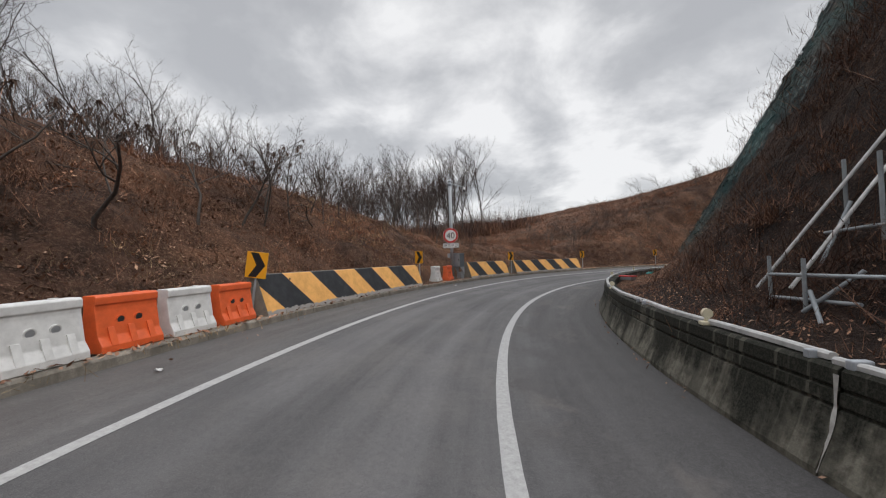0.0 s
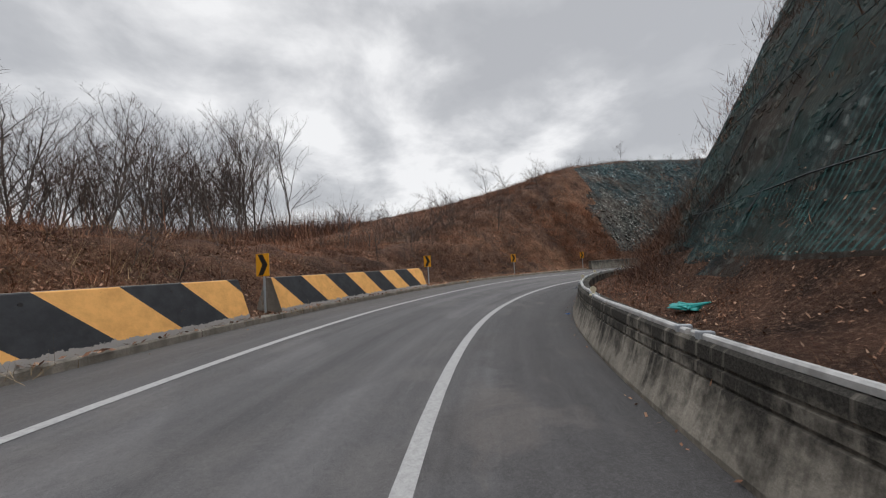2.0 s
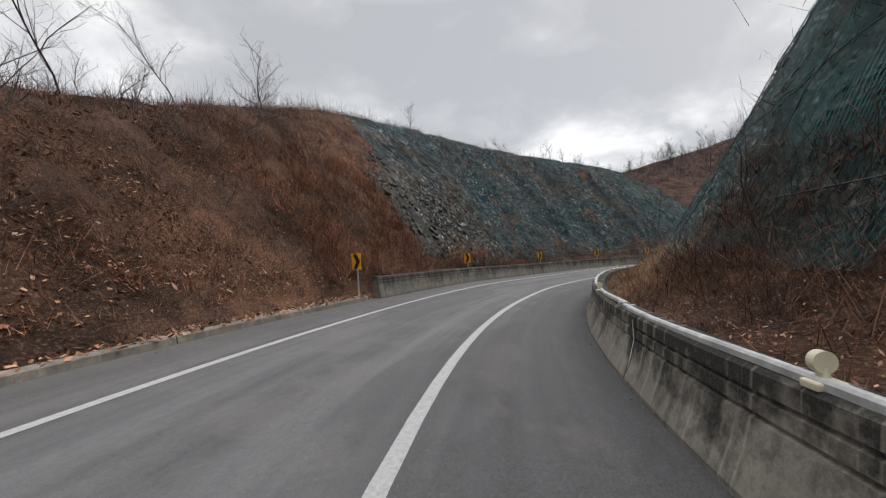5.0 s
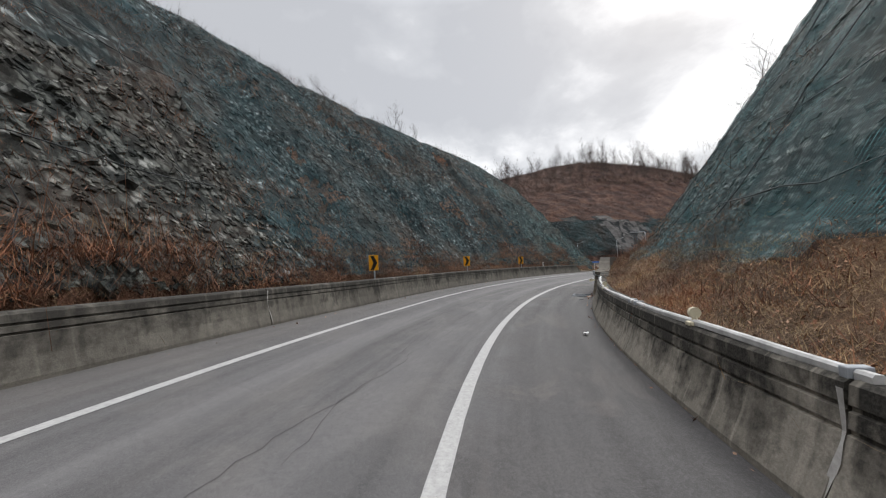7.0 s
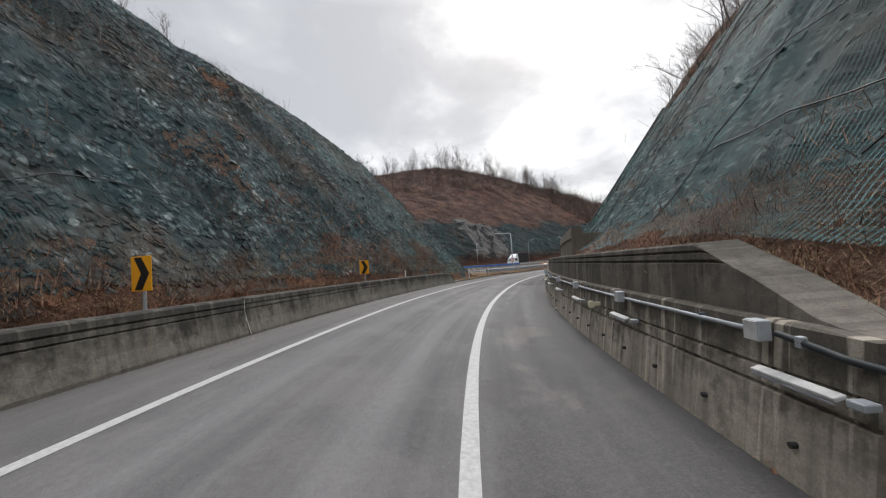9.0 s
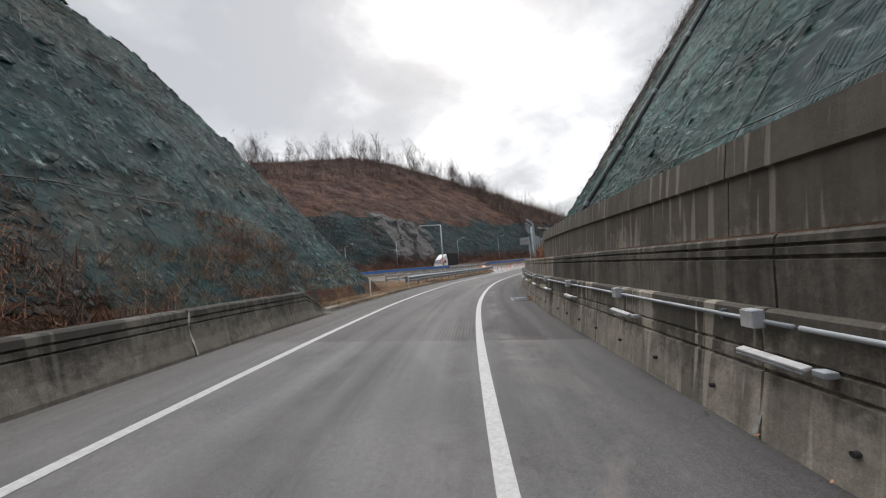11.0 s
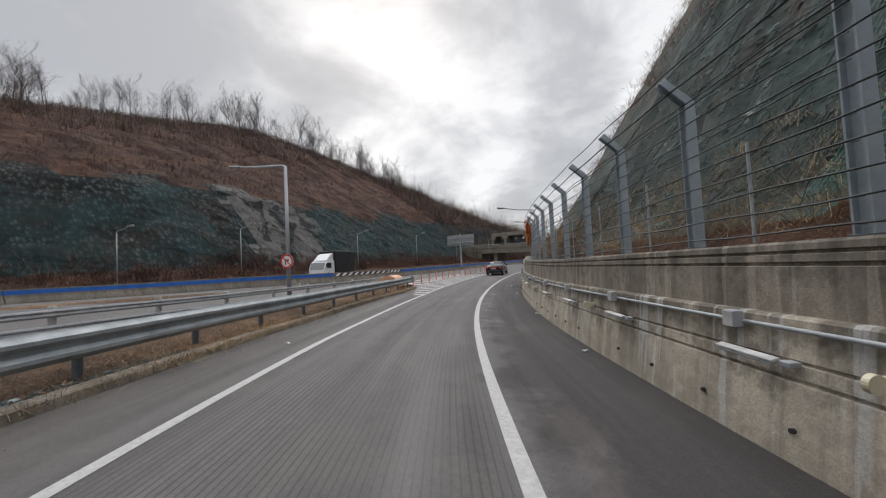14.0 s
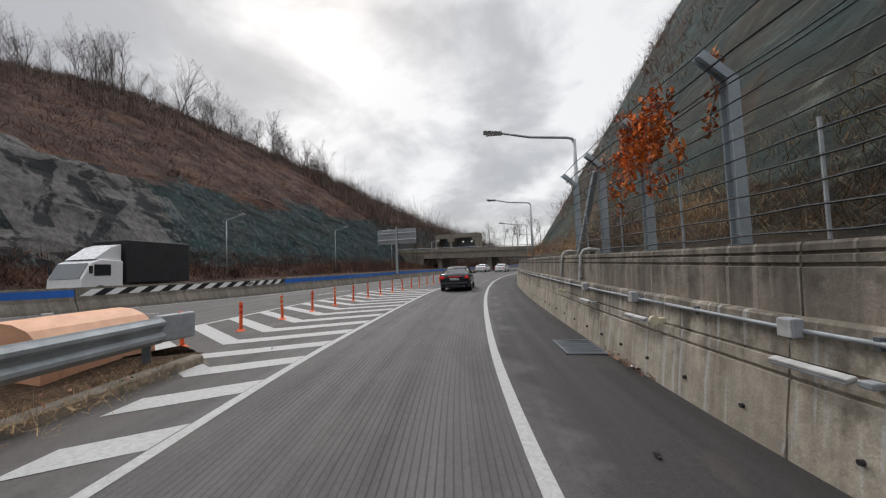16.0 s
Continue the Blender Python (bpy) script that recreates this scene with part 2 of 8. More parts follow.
def rock_material(name, dark, mid, light, brown=0.3, size=1.0, damp=0.0):
    """Fractured rock: slabs and chips each of their own tone, dark joints, brown seams."""
    m = Mat(name, 0.9)
    tilt = m.n.new("ShaderNodeMapping")
    tilt.inputs["Rotation"].default_value = (0.5, 0.35, 0.2)
    m.l.new(m.co.outputs["Object"], tilt.inputs[0])

    def slabs(scale, stretch):
        squeeze = m.n.new("ShaderNodeMapping")
        squeeze.inputs["Scale"].default_value = stretch
        m.l.new(tilt.outputs[0], squeeze.inputs[0])
        vor = m.n.new("ShaderNodeTexVoronoi")
        vor.distance = "MANHATTAN"
        vor.inputs["Scale"].default_value = scale
        m.l.new(squeeze.outputs[0], vor.inputs["Vector"])
        tone = m.n.new("ShaderNodeSeparateColor")
        m.l.new(vor.outputs["Color"], tone.inputs[0])
        return tone.outputs[0], vor.outputs["Distance"]

    big, big_d = slabs(1.1 * size, (1, 1.6, 0.7))
    small, small_d = slabs(3.6 * size, (1, 1.8, 0.6))
    broad = m.noise(0.16, 5, 0.62, distortion=0.4)
    fine = m.noise(7 * size, 9, 0.78, distortion=0.3)
    tone = m.math("ADD", m.math("MULTIPLY", big, 0.35), m.math("ADD", m.math("MULTIPLY", small, 0.45), m.math("MULTIPLY", fine, 0.45)))
    c = m.ramp(tone, (0.36, dark), (0.62, mid), (0.84, mid), (1.0, light))
    c = m.mix(m.ramp(small_d, (0.42, 0.0), (0.80, 0.8)), c, tuple(v * 0.3 for v in dark))
    c = m.mix(m.ramp(m.noise(0.9 * size, 5, 0.7), (0.52, 0.0), (0.60, 0.8)), c, tuple(v * 0.8 for v in dark))
    c = m.mix(m.math("MULTIPLY", m.ramp(broad, (0.46, 0.0), (0.64, 1.0)), brown), c, (0.10, 0.062, 0.042))
    if damp:
        wet = m.noise(0.30, 5, 0.6, at=m.where((1.0, 1.0, 0.55)), distortion=0.8)
        c = m.mix(m.math("MULTIPLY", m.ramp(wet, (0.49, 0.0), (0.56, 1.0)), damp), c, dark)
    c = m.mix(1.0, c, m.ramp(m.island(), (0.0, (0.55, 0.56, 0.56)), (0.55, (0.95, 0.95, 0.95)), (1.0, (1.55, 1.55, 1.5))), "MULTIPLY")
    m.colour(c)
    m.bump(m.math("ADD", m.math("MULTIPLY", fine, 0.9), m.math("ADD", m.math("MULTIPLY", big, 0.9), m.math("MULTIPLY", small, 0.6))), 0.8, 0.07)
    return m.m


def bare_rock_material(name, dark, pale):
    """Washed pale rock with black damp hollows, seen from far off."""
    m = Mat(name, 0.9)
    hollow = m.noise(0.32, 5, 0.6, at=m.where((1.0, 1.0, 0.75)), distortion=0.7)
    fine = m.noise(2.2, 7, 0.7, at=m.where((1, 1, 0.5)))
    c = m.mix(m.ramp(fine, (0.38, 0.0), (0.62, 1.0)), tuple(v * 0.55 for v in pale), pale)
    c = m.mix(m.ramp(hollow, (0.50, 0.0), (0.545, 0.92)), c, dark)
    m.colour(c)
    m.bump(m.math("ADD", fine, m.math("MULTIPLY", hollow, -1.5)), 0.9, 0.12)
    return m.m


def soil_material(name, dark, mid, light):
    m = Mat(name, 0.97)
    broad = m.noise(0.22, 5, 0.65)
    clump = m.noise(1.3, 7, 0.7)
    fine = m.noise(16, 6, 0.75)
    litter = m.cells(9)
    c = m.mix(m.ramp(clump, (0.35, 0.0), (0.66, 1.0)), dark, mid)
    c = m.mix(m.math("MULTIPLY", m.ramp(fine, (0.5, 0.0), (0.68, 1.0)), 0.7), c, light)
    c = m.mix(m.ramp(litter, (0.0, 0.45), (0.35, 0.0)), c, dark)
    c = m.mix(1.0, c, m.ramp(broad, (0.36, (0.5, 0.5, 0.52)), (0.50, (1.0, 1.0, 1.0)), (0.66, (1.6, 1.5, 1.35))), "MULTIPLY")
    m.colour(c)
    m.bump(m.math("ADD", fine, m.math("MULTIPLY", clump, 2.0)), 1.0, 0.12)
    return m.m


def plant_material(name, a, b, c3=None, roughness=0.9):
    """Twigs, leaves and dry grass: each piece takes its own tone."""
    m = Mat(name, roughness)
    stops = [(0.0, a), (1.0, b)] if c3 is None else [(0.0, a), (0.55, b), (1.0, c3)]
    own = m.ramp(m.island(), *stops)
    patch = m.ramp(m.noise(0.30, 4, 0.65), (0.36, (0.42, 0.40, 0.42)), (0.50, (0.95, 0.95, 0.95)), (0.66, (1.55, 1.40, 1.25)))
    m.colour(m.mix(1.0, own, patch, "MULTIPLY"))
    return m.m


def net_material(name, colour, cover, cell=0.075, across=0.35):
    """A woven net: real holes between its strands, which run up the slope. UV: metres along and up."""
    m = Mat(name, 0.75)
    uv = m.where(uv=True)
    warp = m.n.new("ShaderNodeVectorMath")
    warp.operation = "ADD"
    wob = m.n.new("ShaderNodeTexNoise")
    wob.inputs["Scale"].default_value, wob.inputs["Detail"].default_value = 0.5, 2
    m.l.new(uv, wob.inputs["Vector"])
    sc = m.n.new("ShaderNodeVectorMath")
    sc.operation = "SCALE"
    sc.inputs["Scale"].default_value = 0.45
    m.l.new(wob.outputs["Color"], sc.inputs[0])
    m.l.new(uv, warp.inputs[0])
    m.l.new(sc.outputs[0], warp.inputs[1])
    one = m.wave(math.pi / cell / 10, warp.outputs[0], "X")
    two = m.wave(math.pi / cell / 10 * 0.6, warp.outputs[0], "Y")
    strand = m.math("MAXIMUM", m.ramp(one, (0.66, 0.0), (0.92, 1.0)), m.math("MULTIPLY", m.ramp(two, (0.72, 0.0), (0.90, 1.0)), across))
    thick = m.ramp(m.noise(0.3, 7, 0.78, distortion=0.5), (0.38, max(0.0, cover - 0.5)), (0.62, min(1.0, cover + 0.35)))
    fac = m.math("MULTIPLY", m.math("ADD", m.math("MULTIPLY", strand, 0.88), 0.08), thick)
    tone = m.noise(0.4, 6, 0.7)
    m.colour(m.mix(m.ramp(tone, (0.3, 0.0), (0.7, 1.0)), tuple(v * 0.55 for v in colour), tuple(v * 1.35 for v in colour)))
    clear = m.n.new("ShaderNodeBsdfTransparent")
    mixer = m.n.new("ShaderNodeMixShader")
    m.l.new(fac, mixer.inputs[0])
    m.l.new(clear.outputs[0], mixer.inputs[1])
    m.l.new(m.bsdf.outputs[0], mixer.inputs[2])
    m.l.new(mixer.outputs[0], m.n["Material Output"].inputs["Surface"])
    return m.m


def paint_line_material(name):
    m = Mat(name, 0.7)
    wear = m.noise(18, 7, 0.75)
    fine = m.noise(60, 4, 0.7)
    c = m.mix(m.ramp(wear, (0.30, 0.0), (0.66, 1.0)), (0.27, 0.264, 0.258), (0.42, 0.415, 0.40))
    c = m.mix(m.ramp(fine, (0.28, 0.6), (0.40, 0.0)), c, (0.12, 0.12, 0.12))
    m.colour(c)
    m.bump(fine, 0.2, 0.004)
    return m.m


def striped_material(name):
    """Black and yellow slanting hazard bands, painted on concrete. UV: metres along, metres up."""
    m = Mat(name, 0.7)
    uv = m.where(uv=True)
    sep = m.n.new("ShaderNodeSeparateXYZ")
    m.l.new(uv, sep.inputs[0])
    along = m.math("ADD", m.math("MULTIPLY", sep.outputs["X"], 1.0), m.math("MULTIPLY", sep.outputs["Y"], 0.92))
    band = m.math("FRACT", m.math("DIVIDE", along, 2.1))
    dirt = m.noise(3.5, 6, 0.7)
    black = m.mix(m.ramp(dirt, (0.4, 0.0), (0.7, 1.0)), (0.012, 0.013, 0.016), (0.03, 0.032, 0.036))
    yellow = m.mix(m.ramp(dirt, (0.35, 0.0), (0.62, 1.0)), (0.66, 0.33, 0.09), (0.84, 0.43, 0.125))
    c = m.mix(m.math("GREATER_THAN", band, 0.5), yellow, black)
    low = m.noise(6, 5, 0.7)
    flake = m.math("LESS_THAN", m.math("ADD", sep.outputs["Y"], m.math("MULTIPLY", low, -0.22)), 0.0)
    c = m.mix(flake, c, (0.30, 0.28, 0.26))
    m.colour(c)
    m.bump(m.noise(30, 4), 0.2, 0.008)
    return m.m


def glass_material(name, tint):
    m = Mat(name, 0.06)
    m.colour(tint)
    m.bsdf.inputs["Coat Weight"].default_value = 0.6
    return m.m


def lamp_material(name, colour, strength):
    m = Mat(name, 0.3)
    m.colour(colour)
    m.bsdf.inputs["Emission Color"].default_value = (*colour, 1)
    m.bsdf.inputs["Emission Strength"].default_value = strength
    return m.m


ASPHALT = asphalt_material("asphalt", (0.074, 0.071, 0.071), False)
ASPHALT_GROOVED = asphalt_material("grooved_asphalt", (0.060, 0.0555, 0.0545), True)
LINE = paint_line_material("road_line_paint")
CONCRETE = concrete_material("weathered_concrete", (0.265, 0.24, 0.2), (0.018, 0.017, 0.015), 0.14, 0.3, 0.97, 0.44)
CONCRETE_MOSSY = concrete_material("mossy_concrete", (0.17, 0.158, 0.127), (0.012, 0.0125, 0.009), 0.35, 0.2, 1.0, 0.30)
CONCRETE_DARK = concrete_material("sooty_concrete", (0.185, 0.17, 0.145), (0.030, 0.028, 0.025), 0.16, 0.22, 0.9, 0.55)
CONCRETE_UPPER = concrete_material("stained_wall_concrete", (0.31, 0.27, 0.222), (0.052, 0.045, 0.038), 0.4, 0.35, 0.7, 1.75)
CONCRETE_PALE = concrete_material("pale_concrete", (0.50, 0.44, 0.355), (0.055, 0.047, 0.038), 0.26, 0.5, 0.72, 0.92)
CONCRETE_MID = concrete_material("damp_concrete", (0.35, 0.31, 0.252), (0.038, 0.034, 0.029), 0.40, 0.5, 0.85, 0.64)
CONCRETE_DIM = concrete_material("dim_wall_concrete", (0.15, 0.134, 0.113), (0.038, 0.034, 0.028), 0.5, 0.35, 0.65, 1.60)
KERB = concrete_material("kerb_concrete", (0.28, 0.25, 0.21), (0.12, 0.108, 0.09), 0.5, 0.2)
MORTAR = plain("joint_sealant", (0.46, 0.44, 0.41), 0.9, 0, 0.4, 12)
ROCK_TEAL = rock_material("damp_blue_rock", (0.012, 0.026, 0.029), (0.135, 0.165, 0.165), (0.50, 0.55, 0.54), 0.6, 1.3, 0.55)
ROCK_GREY = rock_material("dry_grey_rock", (0.05, 0.062, 0.062), (0.185, 0.21, 0.20), (0.46, 0.48, 0.45), 0.55)
# the grey rock again, with shade put into its colours
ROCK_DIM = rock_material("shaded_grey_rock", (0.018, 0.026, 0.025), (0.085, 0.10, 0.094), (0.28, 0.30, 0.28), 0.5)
ROCK_PALE = rock_material("pale_fractured_rock", (0.035, 0.040, 0.038), (0.165, 0.172, 0.156), (0.44, 0.44, 0.41), 0.35, 1.4)
ROCK_MOSS = rock_material("mossy_rock", (0.010, 0.015, 0.013), (0.035, 0.043, 0.036), (0.15, 0.158, 0.13), 0.5, 0.6)
ROCK_FAR = rock_material("far_cut_rock", (0.018, 0.026, 0.027), (0.088, 0.106, 0.105), (0.18, 0.20, 0.195), 0.25, 0.5)
ROCK_BARE = bare_rock_material("bare_rock", (0.014, 0.016, 0.017), (0.125, 0.118, 0.112))
SHOTCRETE = rock_material("brown_weathered_rock", (0.06, 0.048, 0.038), (0.13, 0.105, 0.085), (0.20, 0.17, 0.14), 0.6)
SOIL = soil_material("leaf_litter_soil", (0.038, 0.021, 0.014), (0.135, 0.071, 0.046), (0.32, 0.20, 0.135))
# soil colour blackened to stand for the shade under dense brush
SOIL_DARK = soil_material("shaded_slope_soil", (0.012, 0.009, 0.008), (0.042, 0.025, 0.019), (0.13, 0.085, 0.06))
SOIL_PALE = soil_material("dry_grass_ground", (0.08, 0.052, 0.035), (0.20, 0.128, 0.082), (0.36, 0.255, 0.168))
HILL = soil_material("far_brown_slope", (0.036, 0.021, 0.017), (0.085, 0.048, 0.037), (0.155, 0.092, 0.068))
NET = net_material("green_slope_net", (0.006, 0.088, 0.082), 0.52, 0.12)
NET_WEST = net_material("faded_teal_net", (0.007, 0.088, 0.094), 0.68, 0.085)
NET_EAST = net_material("bright_green_net", (0.005, 0.125, 0.108), 0.66, 0.06)
NET_DARK = net_material("dark_green_net", (0.004, 0.052, 0.046), 0.58, 0.075)
NET_NOSE = net_material("deep_green_net", (0.003, 0.070, 0.074), 0.68, 0.05)
NET_THIN = net_material("thin_green_net", (0.006, 0.072, 0.086), 0.30, 0.07)
NET_FAR = net_material("far_green_net", (0.009, 0.066, 0.072), 0.5, 0.12)
STEEL = plain("galvanised_steel", (0.40, 0.42, 0.44), 0.58, 0.25, 0.35, 3)
STEEL_DARK = plain("dull_steel", (0.16, 0.18, 0.20), 0.55, 0.4, 0.35, 4)
POST_BLUE = plain("blue_grey_painted_steel", (0.37, 0.42, 0.455), 0.5, 0.15, 0.25, 3)
POLE_GREY = plain("grey_painted_pole", (0.38, 0.40, 0.415), 0.45, 0.2, 0.15, 2)
CABLE = plain("black_cable", (0.012, 0.016, 0.018), 0.6, 0, 0.2)
PIPE_WHITE = plain("white_conduit", (0.56, 0.55, 0.53), 0.6, 0, 0.45, 5)
CREAM = plain("cream_reflector_plastic", (0.62, 0.56, 0.40), 0.4, 0, 0.15)
WHITE = plain("white_plastic", (0.72, 0.71, 0.69), 0.45, 0, 0.25, 5)
ORANGE = plain("orange_plastic", (0.80, 0.130, 0.032), 0.42, 0, 0.25, 5)
ORANGE_PALE = plain("faded_orange_plastic", (0.66, 0.36, 0.22), 0.6, 0, 0.2, 4)
HOLE = plain("dark_recess", (0.03, 0.028, 0.028), 0.8)
SIGN_YELLOW = plain("yellow_sign_sheeting", (0.80, 0.36, 0.012), 0.4, 0, 0.08, 2)
SIGN_BLACK = plain("black_sign_sheeting", (0.010, 0.010, 0.012), 0.4, 0, 0.1)
SIGN_RED = plain("red_sign_sheeting", (0.55, 0.022, 0.022), 0.4, 0, 0.08)
SIGN_WHITE = plain("white_sign_sheeting", (0.78, 0.77, 0.76), 0.4, 0, 0.06)
SIGN_BACK = plain("bare_sign_back", (0.36, 0.37, 0.38), 0.5, 0.3, 0.2)
STRIPES = striped_material("hazard_stripes")
BLUE_PAINT = plain("blue_band_paint", (0.015, 0.135, 0.52), 0.55, 0, 0.3, 1.5)
BARK = plain("grey_bark", (0.115, 0.098, 0.088), 0.95, 0, 0.45, 9)
TWIG = plant_material("brown_twigs", (0.065, 0.032, 0.021), (0.19, 0.092, 0.056), (0.30, 0.165, 0.105))
# brown brush, its tone lowered for the shade among its own stems
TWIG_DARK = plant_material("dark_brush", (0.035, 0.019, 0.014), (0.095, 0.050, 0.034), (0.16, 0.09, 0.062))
TWIG_FOREST = plant_material("dark_woodland_twigs", (0.036, 0.026, 0.023), (0.095, 0.068, 0.059))
TWIG_GREY = plant_material("grey_twigs", (0.075, 0.056, 0.048), (0.175, 0.135, 0.115))
TWIG_RED = plant_material("russet_brush", (0.06, 0.029, 0.019), (0.185, 0.088, 0.054), (0.31, 0.175, 0.11))
TWIG_FAR = plant_material("far_brush", (0.034, 0.019, 0.015), (0.09, 0.05, 0.038), (0.16, 0.093, 0.069))
GRASS_DRY = plant_material("dry_grass", (0.13, 0.085, 0.045), (0.30, 0.215, 0.125), (0.40, 0.30, 0.18))
LEAF_DRY = plant_material("dead_leaves", (0.11, 0.054, 0.035), (0.26, 0.14, 0.09), (0.44, 0.29, 0.20))
LEAF_ORANGE = plant_material("orange_vine_leaves", (0.22, 0.05, 0.014), (0.48, 0.13, 0.03), (0.55, 0.21, 0.06))
POD = plant_material("brown_seed_tassels", (0.05, 0.03, 0.022), (0.11, 0.07, 0.05))
CAR_BLACK = plain("black_car_paint", (0.008, 0.010, 0.016), 0.16, 0.1, 0.1)
CAR_WHITE = plain("white_car_paint", (0.74, 0.74, 0.75), 0.22, 0.0, 0.08)
CAR_GLASS = glass_material("car_glass", (0.02, 0.024, 0.027))
# pale base colour puts the sky's reflection into the glass
CAR_GLASS_PALE = glass_material("rear_glass_in_sky_light", (0.16, 0.17, 0.18))
RAIL = plain("weathered_rail_steel", (0.33, 0.355, 0.37), 0.6, 0.2, 0.35, 2.5)
RUBBER = plain("tyre_rubber", (0.018, 0.018, 0.019), 0.85)
RIM = plain("alloy_rim", (0.45, 0.46, 0.48), 0.3, 0.8)
TAIL = lamp_material("red_tail_lamp", (0.60, 0.012, 0.008), 0.2)
PLATE = plain("number_plate_white", (0.62, 0.62, 0.61), 0.5)
TARP = plain("black_truck_cover", (0.014, 0.014, 0.017), 0.6, 0, 0.3, 2)
GREEN_SIGN = plain("green_sign_sheeting", (0.01, 0.16, 0.09), 0.5)
TEAL_PLASTIC = plain("teal_plastic_film", (0.02, 0.36, 0.33), 0.4)
TRASH_BLUE = plain("blue_litter", (0.03, 0.16, 0.5), 0.5)

# ---------------------------------------------------------------- the ramp's alignment
# metres along the ramp's right edge line, and heading there (degrees, clockwise from +y), level and cross slope
HEADINGS = [(-60, -14.03), (-10, -7.91), (0, -1.13), (5, 7.73), (10, 15.88), (15, 24.31), (20, 31.58), (25, 38.77), (30, 47.03), (35, 53.92), (40, 61.80), (45, 70.07), (50, 78.22), (55, 85.56), (60, 91.05), (65, 97.94), (70, 103.43), (75, 109.00), (80, 113.05), (85, 116.94), (90, 120.32), (95, 122.51), (100, 123.96), (105, 125.69), (110, 128.58), (115, 130.73), (120, 133.20), (125, 135.82), (130, 139.19), (135, 142.37), (140, 145.24), (145, 148.90), (150, 150.16), (160, 153.07), (170, 156.31), (180, 160.25), (200, 164.71), (220, 169.12), (300, 173.29), (420, 177.30)]
LEVELS = [(-60, 0.315), (0, 0.195), (10, 0.092), (20, 0.044), (30, -0.053), (40, -0.084), (50, -0.167), (60, -0.185), (70, -0.325), (80, -0.360), (90, -0.466), (100, -0.621), (110, -0.838), (120, -0.993), (130, -1.182), (140, -1.249), (150, -1.128), (160, -1.077), (180, -0.975), (220, -0.873), (420, -0.771)]
BANKS = [(-60, 2.48), (0, 2.89), (20, 3.31), (40, 3.43), (60, 3.55), (80, 3.03), (100, 2.69), (120, 2.27), (140, 1.60), (160, 1.21), (180, 1.10), (420, 1.06)]
# nominal stations against metres along the line
MARKS = [(-60, -60), (0, 0.1), (15.7, 15.2), (26, 25.2), (40, 39.1), (54, 53.3), (62.5, 62.2), (77, 77.3), (90, 90.4), (99.25, 100), (106.7, 107.8), (112, 114.3), (123.25, 127), (131.75, 137.2), (137.6, 143), (143.5, 149.5), (230, 236), (420, 426)]
# metres along the line as first paced out, against true ones, and the true share of the widths
PACED = [(-60, -60.8), (0.3, -0.5), (15.6, 15.0), (25.2, 24.8), (34.7, 34.4), (44.4, 44.2), (53.2, 53.2), (62.3, 62.3), (71.8, 71.9), (77.6, 77.75), (81, 81.2), (90, 90.5), (100, 101.6), (104.4, 106.1), (107.7, 109.5), (110.9, 112.7), (114.4, 116.0), (118.3, 119.8), (122.3, 123.6), (127, 128), (132, 132.5), (137.2, 137.1), (143, 142.5), (146, 145), (150.3, 149), (164.8, 161.8), (180, 176), (227, 216), (430, 400)]
NARROW = [(112, 1), (120, 0.985), (127, 0.98), (134, 0.955), (143, 0.94), (150, 0.92), (165, 0.9), (420, 0.86)]
ST = np.arange(-60, 430.01, 0.25)
_hd = np.radians(np.interp(ST, *zip(*HEADINGS)))
_x, _y = np.r_[0, np.cumsum(np.sin(_hd[:-1]) * 0.25)], np.r_[0, np.cumsum(np.cos(_hd[:-1]) * 0.25)]
_i0 = int(np.argmin(abs(ST)))
_x, _y = _x - _x[_i0] + 0.642, _y - _y[_i0] + 1.993
_z = np.interp(ST, *zip(*LEVELS))
_b = np.tan(np.radians(np.interp(ST, *zip(*BANKS))))


def metres(s):
    """Metres along the line of a nominal station."""
    return np.interp(s, *zip(*MARKS))


def K(m):
    """The nominal station at m metres along the line."""
    return float(np.interp(m, *list(zip(*MARKS))[::-1]))


def true_metres(s):
    return np.interp(metres(s), *zip(*PACED))


def post_station(k):
    """The station of the k-th fence post, which stand 2.155 m apart."""
    return K(float(np.interp(115.579 + 2.155 * k, *list(zip(*PACED))[::-1])))


def W(s, d, h=0.0):
    """World places from station s, metres d to the right of the edge line, and height h over the banked road plane."""
    s, d, h = np.broadcast_arrays(np.asarray(s, float), np.asarray(d, float), np.asarray(h, float))
    m = true_metres(s)
    a, x, y, z, b = (np.interp(m, ST, v) for v in (_hd, _x, _y, _z, _b))
    d = d * np.interp(m, *zip(*NARROW))
    return np.stack([x + d * np.cos(a), y - d * np.sin(a), z - b * np.clip(d, -20, 8) + h], -1)


def V(s, d, h=0.0):
    return Vector(W(s, d, h).tolist())


def heading(s):
    return float(np.interp(true_metres(s), ST, _hd))


def stand(s, d, h=0.0, turn=0.0):
    """The pose of a thing on the road plane whose +y looks along the road and +x to the right; turn: degrees clockwise."""
    return Matrix.Translation(V(s, d, h)) @ Matrix.Rotation(-heading(s) - radians(turn), 4, "Z")


def lerp(v, table):
    return np.interp(v, *zip(*table))


def median_d(s):
    return lerp(s, [(90, -60), (100, -54), (110, -47), (118, -41), (125, -36), (129.1, -33), (133.6, -28.5), (138.5, -22.8), (144, -17.4), (152, -15), (164, -14), (194, -13.2), (420, -13)])


